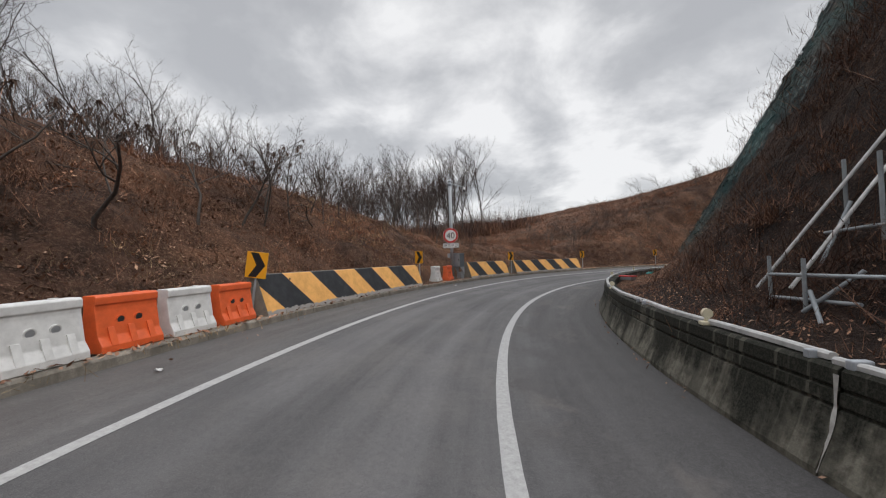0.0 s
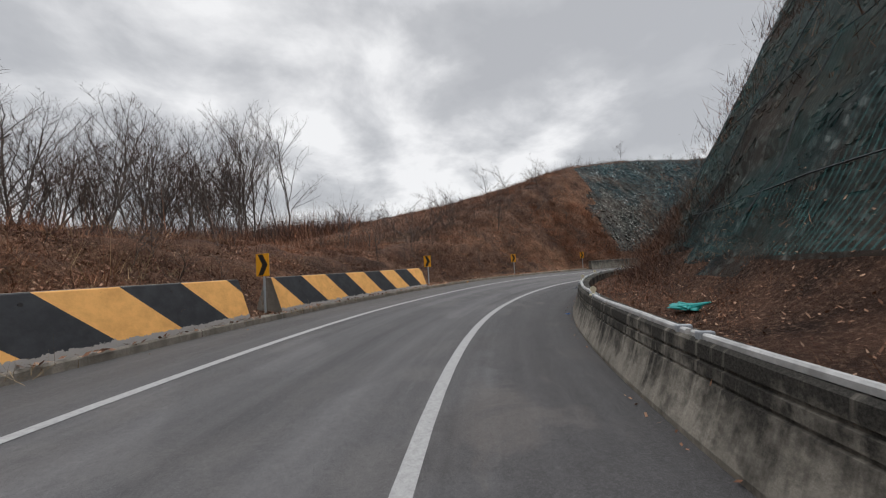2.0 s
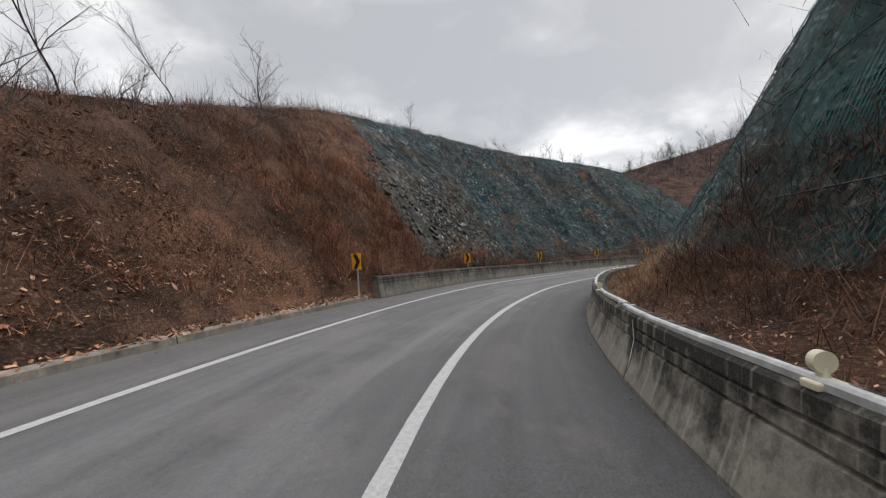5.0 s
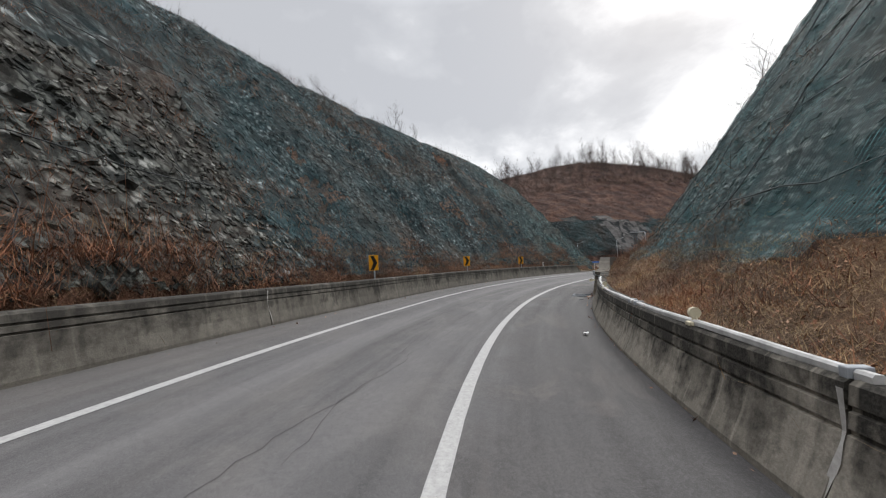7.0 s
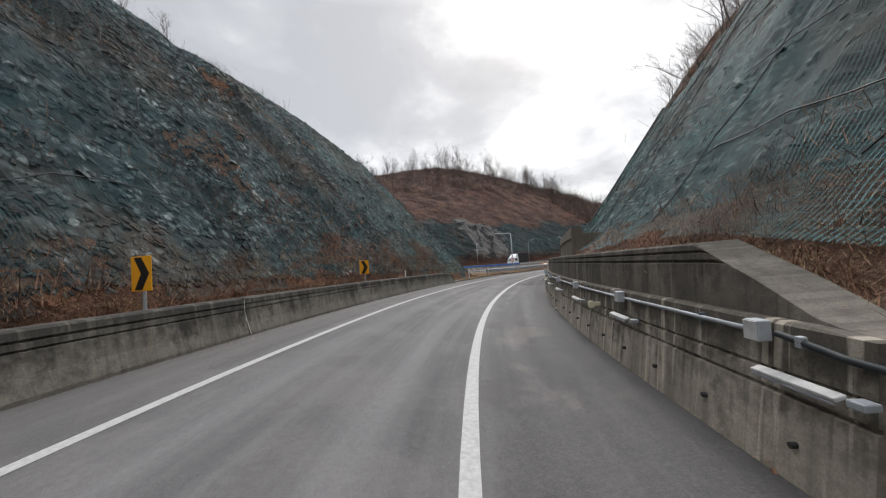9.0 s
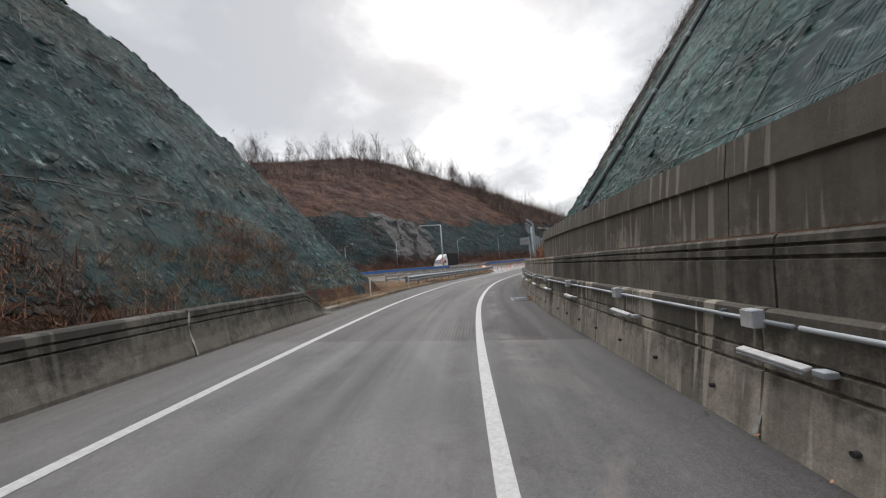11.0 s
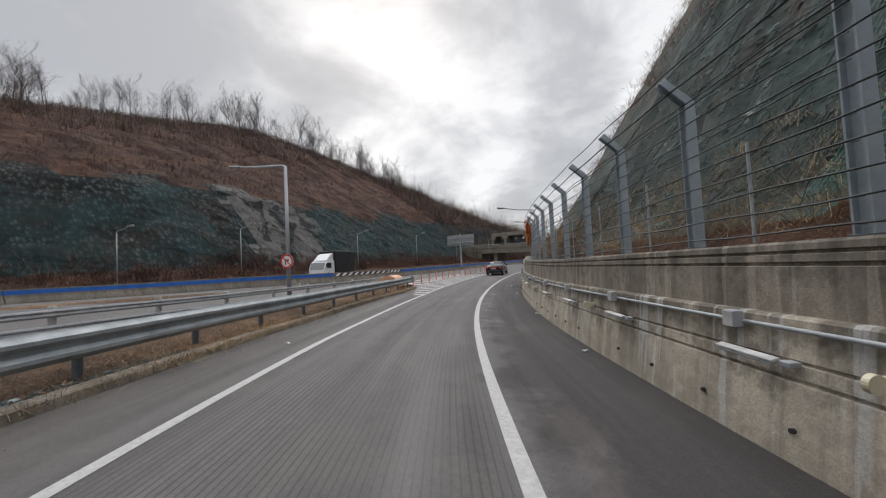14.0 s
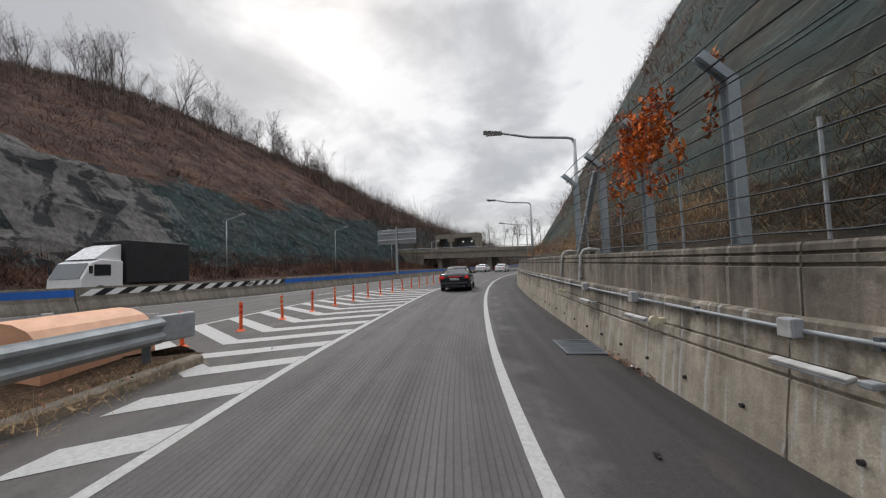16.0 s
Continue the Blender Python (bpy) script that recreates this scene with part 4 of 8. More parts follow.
idx[(hc < 1.5 + 1.0 * pc) & (sc > 58) & (sc < 79)] = 3
idx[(hc < 2.9 + 1.5 * pc) & (sc >= 78)] = 1
# slot 6: soil with the brush's shade painted into it
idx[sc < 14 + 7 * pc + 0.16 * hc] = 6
idx[(sc > 114) & (sc < 124) & (hc > 6.5 - 5 * pc)] = 2
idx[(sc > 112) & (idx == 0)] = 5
idx[(sc > 124) & (hc > 3)] = 4
idx[(hc > lerp(sc, R_TOP) - 0.5)] = 1
face_right.data.polygons.foreach_set("material_index", idx.ravel())
hang = (hh3 > lerp(S3, [(40, 1.8), (58, 1.45), (76, 1.45), (84, 2.2)]) + 1.2 * patchy) & (S3 > 15.5 + 6 * patchy + 0.16 * hh3) & (hh3 < lerp(S3, R_TOP) - 0.6) & ~((S3 > 114) & (S3 < 123) & (hh3 > 7.5))
net_right, Q3 = sheet_over("rockfall_net", P3, UV3, hang & (S3 < 58.3), NET, 0.10, "deep green rockfall net hanging over the rock face")
net_west, Q3b = sheet_over("rockfall_net", P3, UV3, hang & (S3 > 57.9) & (S3 < 98.3), NET_WEST, 0.10, "faded teal rockfall net hanging over the rock face")
net_east, Q3c = sheet_over("rockfall_net", P3, UV3, hang & (S3 > 97.9) & (S3 < 119.2), NET_EAST, 0.10, "bright green rockfall net behind the tall wall")
net_fence, Q3d = sheet_over("rockfall_net", P3, UV3, hang & (S3 > 118.8), NET_DARK, 0.10, "dark green rockfall net behind the fence")
S4, D4, P4, UV4 = slope_grid(131.6, 300, 1.2, np.r_[np.arange(3.0, 20, 0.7), np.arange(20, 60, 4)], right_height, lambda s, d, h: np.clip((d - 3.4) * 0.4, 0, 1) * 0.6, 0.6, 41.0, 0.5)
face_far = tagged(grid_object("slope_inner", P4, ROCK_MOSS, UV4, smooth=False), "rock face behind the roadside fence", "rock slope", kind="structure")
hh4 = right_height(S4, D4)
net_far, Q4 = sheet_over("rockfall_net", P4, UV4, (hh4 > 2.2) & (hh4 < lerp(S4, R_TOP) - 0.6), NET_DARK, 0.07, "teal green net behind the fence")


# loose slabs and chips of the fractured faces
def rock_chips(name, P, keep, count, sizes, material, label, seed):
    """Angular slabs bedded in a face: one mesh of many tilted, uneven boxes."""
    rg = np.random.default_rng(seed)
    du, dv = np.gradient(P, axis=0), np.gradient(P, axis=1)
    du /= np.linalg.norm(du, axis=-1, keepdims=True) + 1e-9
    dv /= np.linalg.norm(dv, axis=-1, keepdims=True) + 1e-9
    ij = np.argwhere(keep)
    ij = ij[rg.integers(0, len(ij), count)]
    c, a, b = P[ij[:, 0], ij[:, 1]], du[ij[:, 0], ij[:, 1]], dv[ij[:, 0], ij[:, 1]]
    c = c + a * rg.uniform(-0.15, 0.15, (count, 1)) + b * rg.uniform(-0.15, 0.15, (count, 1))
    n = np.cross(a, b)
    n /= np.linalg.norm(n, axis=1, keepdims=True)
    n *= np.where(n[:, 2:] < 0, -1, 1)
    spin = 0.6 + rg.normal(0, 0.8, (count, 1))
    a2, b2 = a * np.cos(spin) + b * np.sin(spin), b * np.cos(spin) - a * np.sin(spin)
    n2 = n + a2 * rg.normal(0, 0.32, (count, 1)) + b2 * rg.normal(0, 0.32, (count, 1))
    k = np.clip(rg.lognormal(0, 0.4, (count, 1)), 0.4, 1.7)
    ha, hb, hn = (sz * k * rg.uniform(0.6, 1.4, (count, 1)) for sz in sizes)
    verts = []
    for x, y, z in ((-1, -1, -1), (1, -1, -1), (1, 1, -1), (-1, 1, -1), (-1, -1, 1), (1, -1, 1), (1, 1, 1), (-1, 1, 1)):
        shrink = 0.78 if z > 0 else 1.0
        jit = rg.uniform(0.65, 1.2, (count, 3))
        verts.append(c + a2 * ha * x * jit[:, :1] * shrink + b2 * hb * y * jit[:, 1:2] * shrink + n2 * hn * z * jit[:, 2:])
    verts = np.stack(verts, 1).reshape(-1, 3)
    i = np.arange(count)[:, None] * 8
    quads = np.concatenate([i + q for q in ([4, 5, 6, 7], [0, 1, 5, 4], [1, 2, 6, 5], [2, 3, 7, 6], [3, 0, 4, 7])], 0)
    return tagged(mesh_object(name, verts, quads.tolist(), material), label, "rock", kind="stuff")


rock_chips("rock_chips", P2, (S2 > 70) & (S2 < 100) & (h2 > 1.0) & (h2 < lerp(S2, FACE_TOP) - 0.3) & (D2 > -20), 26000, (0.04, 0.075, 0.02), ROCK_TEAL, "small angular slabs of blue-grey rock on the cutting", 71)
rock_chips("rock_chips", P2, (S2 > 99) & (S2 < 112) & (h2 > 0.8) & (D2 > -20), 12000, (0.03, 0.055, 0.017), ROCK_DIM, "small dark slabs under the green net", 74)
rock_chips("rock_slabs", P2, (S2 > 69) & (S2 < 110) & (h2 > 1.0) & (h2 < lerp(S2, FACE_TOP) - 1.6) & (D2 > -18), 9000, (0.045, 0.085, 0.028), ROCK_TEAL, "ledges of blue-grey rock standing out of the cutting", 75)
rock_chips("rock_slabs", P3, (S3 > 58) & (hh3 > 2.4) & (hh3 < lerp(S3, R_TOP) - 1.0) & (D3 < 19) & (S3 < 126), 6000, (0.04, 0.11, 0.022), ROCK_GREY, "long slanting slabs of grey rock under the net", 76)
rock_chips("rock_slabs", P2, (S2 > 63) & (S2 < 69.5) & (h2 > 0.9) & (h2 < 7.5), 3800, (0.035, 0.06, 0.026), ROCK_PALE, "pale fractured slabs of bare rock", 72)
rock_chips("rock_slabs", P1, bare & (S1 > 59), 130, (0.09, 0.14, 0.08), ROCK_PALE, "pale angular blocks of the outcrop beside the bank", 77)
rock_chips("rock_slabs", P2, (S2 < 66) & (h2 > 1.0) & (h2 < 6.5), 100, (0.08, 0.13, 0.08), ROCK_PALE, "pale angular blocks standing out of the cutting", 78)
rock_chips("rock_chips", P3, (S3 > 18) & (hh3 > 2.4) & (hh3 < lerp(S3, R_TOP) - 1.0) & (D3 < 19) & (S3 < 131) & ((S3 < 56) | (S3 > 98)), 14000, (0.045, 0.08, 0.02), ROCK_DIM, "angular slabs of grey rock under the net", 73)

# the top of the hill inside the curve
edge = np.concatenate([P3[:, -1], P4[2:, 24:25].reshape(-1, 3)], 0)
core = np.array([edge[:, 0].mean(), edge[:, 1].mean(), 17.0])
tops = np.stack([edge * (1 - k) + core * k for k in np.linspace(0, 1, 9)], 1)
tops[..., 2] += fbm(tops, 0.12, 3, 0.5, 8.0) * 1.2 * np.linspace(0, 1, 9)[None, :]
tagged(grid_object("hilltop", tops, SOIL), "brown wooded hilltop inside the curve", "hillside", kind="structure")

# grass island between ramp and main road
def island_profile(s):
    left = float((median_d(s) + 7.5) if s < 118 else lerp(s, [(118, -8.7), (130, -8.7), (136.5, -7.6), (138.2, -6.2)]))
    return [(KERB_D - 0.15, 0.13), (KERB_D - 0.7, 0.17), (KERB_D * 0.5 + left * 0.5 - 0.2, 0.26), (left + 0.5, 0.16), (left, -0.02)]


tagged(strip("roadbed", 95, 140, lambda s: [(KERB_D - 0.1, -0.03), (-7, -0.03), (float(median_d(s)) + 5.5, -0.03)], SOIL_PALE, 1.5), "packed earth under the verge", "ground", kind="structure")
tagged(strip("verge", 101, 138.2, island_profile, SOIL_PALE, 1.0, smooth=True), "dry grass verge between ramp and main road", "verge", kind="structure")

# far hillside across the main road
def far_height(s, d):
    u = median_d(s) - 11.5 - d
    ledge = 0.6 + np.clip(u, 0, 8) * 0.16
    face = ledge + np.clip(u - 9, 0, 10) * 1.12
    slope = np.clip(u - 19, 0, 200)
    fade = lerp(s, [(90, 1.0), (150, 1.0), (185, 1.08), (215, 1.0), (250, 0.75), (300, 0.42), (420, 0.25)])
    k = lerp(s, [(150, 0.0), (192, 1.0)])
    lift = lerp(s, [(96, 1.6), (128, 1.6), (140, 0.5), (150, 0.8), (200, 0.8), (240, 0)]) * np.clip(slope / 12, 0, 1)
    bench = lift + face * np.clip(fade + 0.25, 0, 1) + slope * (0.49 + 0.11 * k) * np.exp(-slope / 150) * fade
    return bench + np.clip(slope - 16, 0, 200) * (0.10 + 0.20 * k) * np.exp(-slope / 90) * fade


DH = -np.r_[np.arange(0, 9, 1.5), np.arange(9, 21, 0.6), np.arange(21, 60, 2.5), np.arange(60, 190, 9)]
ss5 = np.arange(96, 420, 1.5)
S5 = np.broadcast_to(ss5[:, None], (len(ss5), len(DH))).copy()
D5 = median_d(S5) - 9.6 + DH[None, :]
P5 = W(S5, D5, far_height(S5, D5) - np.where(DH[None, :] == 0, 0.3, 0))
n5 = fbm(P5, 0.25, 5, 0.55, 5.0)
U5 = np.broadcast_to(-DH[None, :], S5.shape)
P5[..., 2] += n5 * np.clip((U5 - 3) * 0.12, 0, 1.3) * np.where((U5 > 9) & (U5 < 22), 0.35, 1.0)
rockzone = (U5 > 10) & (U5 < 22)
jag = np.round(fbm(P5 * np.array([1, 1, 0.5]), 0.5, 2, 0.5, 31.0) * 4) / 4
P5[..., 0] += np.where(rockzone, jag * 0.6, 0)
far_slope = tagged(grid_object("slope_far", P5, HILL, np.stack([S5, U5], -1), flip=True, smooth=False), "brown hillside over a netted rock cutting across the road", "hillside", kind="structure")
far_slope.data.materials.append(ROCK_FAR)
far_slope.data.materials.append(ROCK_BARE)
idx5 = np.zeros((P5.shape[0] - 1, P5.shape[1] - 1), np.int32)
uu, s5 = U5[:-1, :-1], S5[:-1, :-1]
wob = fbm(P5, 0.12, 3, 0.5, 63.0)[:-1, :-1]
idx5[(uu > 10) & (uu < 20.5 + 4 * wob)] = 1
idx5[(uu > 10) & (uu < 21 + 3 * wob) & (s5 > 152 + 8 * wob) & (s5 < 163 + 0.3 * (uu - 10) + 8 * wob)] = 2
far_slope.data.polygons.foreach_set("material_index", idx5.ravel())
net_hill, Q5 = sheet_over("rockfall_net", P5, np.stack([S5, U5], -1), (U5 > 9.5) & (U5 < 21 + 2 * np.sin(S5 * 0.3)) & ~((S5 > 151) & (S5 < 166)) & (S5 < 300), NET_FAR, 0.12, "dark green net over the far rock cutting")

# ---------------------------------------------------------------- concrete barriers and walls
BARRIER_R = [(2.34, -0.05), (2.34, 0.06), (2.44, 0.3), (2.505, 0.52), (2.53, 0.53), (2.53, 0.555), (2.51, 0.565), (2.522, 0.66), (2.547, 0.67), (2.547, 0.695), (2.527, 0.705),
             (2.54, 0.825), (2.575, 0.855), (2.86, 0.855), (2.89, 0.83), (2.91, -0.05)]
BARRIER_L = [(-5.31, -0.05), (-5.61, -0.05), (-5.61, 0.83), (-5.58, 0.86), (-5.36, 0.86), (-5.325, 0.83), (-5.31, 0.735), (-5.335, 0.725), (-5.335, 0.70), (-5.31, 0.69), (-5.30, 0.62),
             (-5.325, 0.61), (-5.325, 0.59), (-5.295, 0.58), (-5.26, 0.3), (-5.20, 0.06), (-5.20, -0.05)]


def joint_run(parent, s, face, top, name="joint_sealant", wide=0.09):
    """The ragged pale sealant that has run down a joint. face(h) gives d."""
    rows = []
    for i in range(13):
        h = top - (top - 0.03) * i / 12
        w = wide * 0.75 * (0.35 + 0.7 * noise.noise(Vector((s, h * 5, 3.0))) + 0.25)
        c = 0.02 * noise.noise(Vector((s * 2, h * 3, 8.0))) + 0.10 * max(0, 0.35 - h)
        rows.append((W(s + c - w / 2, face(h), h), W(s + c + w / 2, face(h), h)))
    verts = [p for r in rows for p in r]
    faces = [(2 * i, 2 * i + 1, 2 * i + 3, 2 * i + 2) for i in range(12)]
    mesh_object(name, verts, faces, MORTAR, parent, label="pale ragged joint sealant")


def plain_holder(name, label, category, group=""):
    return holder(name, Matrix(), label, category, group)


cuts = [-55, -40, -26, -11, 3.3, 18.9, 33.1, 47.6, 62.1, 76.2, 77.25]
for s0, s1 in zip(cuts[:-1], cuts[1:]):
    ob = plain_holder("concrete_barrier", "stained grey concrete barrier with two grooves along the inner shoulder", "barrier", "inner barrier lengths")
    strip("body", s0 + 0.015, s1 - 0.015, BARRIER_R, CONCRETE_MOSSY if s0 < 18 else CONCRETE, 0.5, ob, closed=True, caps=True)
    joint_run(ob, s1, lambda h: 2.33 + 0.175 * min(1, h / 0.55) ** 0.8 - 0.004, 0.8)
lcuts = [54.5, 66.5, 82.4, 97.0]
for s0, s1 in zip(lcuts[:-1], lcuts[1:]):
    ob = plain_holder("concrete_barrier", "dark stained concrete barrier below the rock cutting", "barrier", "outer barrier lengths")
    strip("body", s0 + 0.015, s1 - 0.015, BARRIER_L, CONCRETE_DARK, 0.5, ob, closed=True, caps=True)
    joint_run(ob, s1, lambda h: -5.185 - 0.12 * min(1, h / 0.55), 0.82, wide=0.07)
ob = plain_holder("concrete_barrier", "end length of the concrete barrier sloping down to the kerb", "barrier", "outer barrier lengths")


def barrier_end(s):
    k = float(np.clip((102.5 - s) / 1.5, 0.1, 1.0))
    return [(d, h * k if h > 0 else h) for d, h in BARRIER_L]


strip("body", 97.015, 102.5, barrier_end, CONCRETE_DARK, 0.3, ob, closed=True, caps=True)

# white pipe with lights along the barrier's top
for k in range(28):
    s0 = -46 + 4.5 * k
    s1 = s0 + 4.42 if k < 27 else 76.95
    ob = plain_holder("barrier_pipe", "white painted light conduit along the barrier top", "conduit", "barrier conduits")
    ss = np.linspace(s0, s1, 8)
    ring = [(0.036, -0.035), (0.038, 0.01), (0.022, 0.028), (-0.022, 0.028), (-0.038, 0.01), (-0.036, -0.035)]
    lift = 0.02 * ((k * 29) % 5 - 2) / 2
    P = np.array([[W(s, 2.64 + lift + c, 0.895 + lift * 0.4 + q + 0.010 * math.sin(s * 1.7)) for c, q in ring] for s in ss])
    grid_object("pipe", P, PIPE_WHITE, None, ob, False, False, True, True)
    for s in (s0 + 0.15, s1 - 0.17):
        part("clamp", box(bmesh.new(), (0.15, 0.07, 0.08), V(s, 2.64, 0.885), Matrix.Rotation(-heading(s), 4, "Z"), 0.012), STEEL, ob)

# round cream reflectors on the barrier top
for s in map(K, (5.25, 11.4, 18.3, 25.2, 32.1, 37.05, 44.0, 50.6, 57.2, 63.85, 70.3)):
    ob = holder("barrier_reflector", stand(s, 2.63, 0.853), "cream round plastic reflector on the barrier top", "reflector", "barrier reflectors")
    part("base", box(bmesh.new(), (0.16, 0.12, 0.05), (0, 0, 0.025), None, 0.012), CREAM, ob)
    part("neck", rod(bmesh.new(), (0, 0, 0.04), (0, 0, 0.12), 0.035, 0.028, 10), CREAM, ob)
    part("disc", disc(bmesh.new(), 0.062, 0.05, (0, 0, 0.15), Matrix.Rotation(radians(90), 4, "X"), 20), CREAM, ob, smooth=False)

# tall wall with a pale lower tier
LOWER = [(2.215, -0.05), (2.255, 0.3), (2.305, 0.64), (2.335, 0.65), (2.335, 0.675), (2.31, 0.685), (2.322, 0.79), (2.347, 0.80), (2.347, 0.82), (2.327, 0.83), (2.36, 1.155), (2.39, 1.18), (2.52, 1.185), (2.52, -0.05)]
UPPER = [(2.475, 0.7), (2.475, 1.15), (2.49, 1.595), (2.52, 1.605), (2.52, 1.63), (2.495, 1.64), (2.50, 1.70), (2.53, 1.71), (2.53, 1.73), (2.507, 1.74), (2.515, 1.795), (2.54, 1.82), (3.22, 1.85), (3.26, 0.6), (2.58, 0.6)]


def wall_shift(s):
    """The whole wall stands a little higher towards its far end."""
    return float(lerp(s, [(77, -0.08), (92, -0.07), (107, -0.06), (115, 0.0), (122, 0.02), (137, 0.02)]))


def wall_profile(s, shape):
    k, top, back = wall_shift(s), wall_top(s), float(lerp(s, [(79.2, 2.98), (86, 3.26)]))
    return [(min(d, back), min(h + k if h > 0 else h, top + (0.03 if d > 3 else 0))) for d, h in shape]


def wall_top(s):
    return float(lerp(s, [(76.1, 0.86), (76.9, 1.05), (77.7, 1.11), (78.25, 1.38), (79.15, 1.75), (150, 1.9), (200, 1.5), (230, 1.2)]))


wcuts = [77.25, K(87.0), K(95), K(102.8), K(110.4), K(117.9), K(125.4), K(132.9), K(140.4), 150, 162, 176, 192, 214]
for s0, s1 in zip(wcuts[:-1], wcuts[1:]):
    ob = plain_holder("retaining_wall", "two-tier concrete retaining wall, pale and rust-streaked below, sooty above", "retaining wall", "roadside wall lengths")
    strip("lower_tier", s0 + 0.012, s1 - 0.012, lambda s: wall_profile(s, LOWER), CONCRETE_MID if s0 < 110 else CONCRETE_PALE, 0.5 if s0 < 150 else 2, ob, closed=True, caps=True)
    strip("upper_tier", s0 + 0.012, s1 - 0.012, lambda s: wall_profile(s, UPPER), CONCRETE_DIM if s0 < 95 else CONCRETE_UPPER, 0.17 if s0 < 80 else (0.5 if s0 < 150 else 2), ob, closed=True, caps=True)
    if s1 < 150:
        joint_run(ob, s1, lambda h: 2.205 + 0.14 * min(1, h / 0.6) + (0.125 if h > 1.18 else 0), 1.5 if 98 < s1 < 112 else 1.0, wide=0.07)
    # weep holes
    for k in range(int((s1 - s0) / 0.95)):
        if s1 > 150:
            break
        s = s0 + 0.5 + 0.95 * k
        m = Matrix.Translation(V(s, 2.245, 0.27)) @ Matrix.Rotation(-heading(s), 4, "Z") @ Matrix.Rotation(radians(90), 4, "Y")
        part("weep_hole", disc(bmesh.new(), 0.022, 0.05, (0, 0, 0), m, 12), HOLE, ob)
ob = plain_holder("concrete_haunch", "solid sloping concrete haunch where the wall starts behind the barrier", "concrete haunch")
strip("body", 76.1, 77.25, lambda s: [(2.60, 0.4), (2.60, wall_top(s) - 0.03), (2.63, wall_top(s)), (2.96, wall_top(s) + 0.01), (2.98, 0.4)], CONCRETE, 0.15, ob, closed=True, caps=True)

ob = plain_holder("black_cable", "black flexible cable sagging between the wall's conduit and the barrier's", "cable")
path = [(V(K(m), d, h), 0.026) for m, d, h in ((78.15, 2.29, 1.02), (77.95, 2.28, 1.0), (77.7, 2.30, 0.955), (77.4, 2.36, 0.925), (77.1, 2.5, 0.92), (76.85, 2.62, 0.91))]
mesh_object("sheath", *tube_data([path], 8), CABLE, ob, smooth=True)
for k in (1, 3):
    part("clip", box(bmesh.new(), (0.05, 0.05, 0.08), path[k][0], Matrix.Rotation(-heading(77.5), 4, "Z"), 0.008), STEEL, ob)

for m, low in ((146.9, 1.08), (148.9, 1.2)):
    ob = plain_holder("conduit_riser", "pale bent conduit climbing over the wall top", "conduit", "conduit risers")
    s = K(m)
    path = [(V(s, d, h), 0.032) for d, h in ((2.40, low), (2.44, 1.5), (2.48, 1.84), (2.55, 1.95), (2.70, 1.985), (2.95, 1.96), (3.0, 1.8))]
    mesh_object("pipe", *tube_data([path], 8), PIPE_WHITE, ob, smooth=True)
    for h in (1.3, 1.7):
        part("clip", box(bmesh.new(), (0.05, 0.12, 0.04), V(s, 2.45, h), Matrix.Rotation(-heading(s), 4, "Z"), 0.006), STEEL, ob)

# upper wall standing behind
def upper_wall(s):
    t = float(lerp(s, [(K(91.3), 3.05), (98.0, 3.1), (103.0, 3.17), (111, 3.25)]))
    return [(3.32, 1.7), (3.40, t - 0.5), (3.35, t - 0.48), (3.42, t), (3.85, t), (3.85, 1.2), (3.32, 1.2)]


ob = plain_holder("retaining_wall", "tall dark concrete wall stepping up the slope above the road wall", "retaining wall")
for s0, s1 in ((K(91.3), 95.9), (95.9, 102.8), (102.8, K(110.9))):
    strip("panel", s0 + 0.01, s1 - 0.01, upper_wall, CONCRETE_UPPER, 0.5, ob, closed=True, caps=True)

sr = K(91.25)
P = np.array([[W(sr - k * 0.35, d, h + (0.08 if d > 4 else 0)) for k, h in ((0, 1.6), (0, 2.68), (1, 2.68), (1, 1.6))] for d in (3.36, 4.2, 5.0, 5.9)])
grid_object("return_wall", P, CONCRETE_UPPER, np.array([[(i * 0.8, h) for h in (1.6, 2.68, 2.7, 1.6)] for i in range(4)]), ob, False, False, True, True)

# conduit, boxes, lane lights and reflectors on the wall
for k in range(15):
    s0 = 78.1 + 5.35 * k
    ob = plain_holder("wall_conduit", "grey-white conduit pipe fixed along the wall", "conduit", "wall conduits")
    ss = np.linspace(s0, s0 + 5.3, 9)
    P = np.array([[W(s, 2.315 + 0.021 * math.cos(a), 1.08 + wall_shift(s) + 0.021 * math.sin(a)) for a in np.linspace(0, 2 * math.pi, 9)[:-1]] for s in ss])
    grid_object("pipe", P, STEEL, None, ob, True, False, True, True)
    for s in ss[1::3]:
        part("clip", box(bmesh.new(), (0.05, 0.04, 0.09), V(s, 2.33, 1.08 + wall_shift(s)), Matrix.Rotation(-heading(s), 4, "Z")), STEEL_DARK, ob)
for s in map(K, (78.3, 81.0, 83.8, 86.6, 89.4, 92.2, 95.0, 97.5, 100.2, 103.0, 105.7, 109.2, 112.4, 115.5, 118.3, 121.2, 124.0, 126.8, 129.6, 132.4, 135.1, 137.7, 140.3, 143.2, 146.0)):
    ob = holder("junction_box", stand(s, 2.27, 1.10 + wall_shift(s)), "small grey electrical junction box on the conduit", "junction box", "wall junction boxes")
    part("body", box(bmesh.new(), (0.10, 0.14, 0.16), (0, 0, 0), None, 0.012), STEEL, ob)
    part("lid", box(bmesh.new(), (0.012, 0.125, 0.145), (-0.056, 0, 0), None, 0.004), PIPE_WHITE, ob)
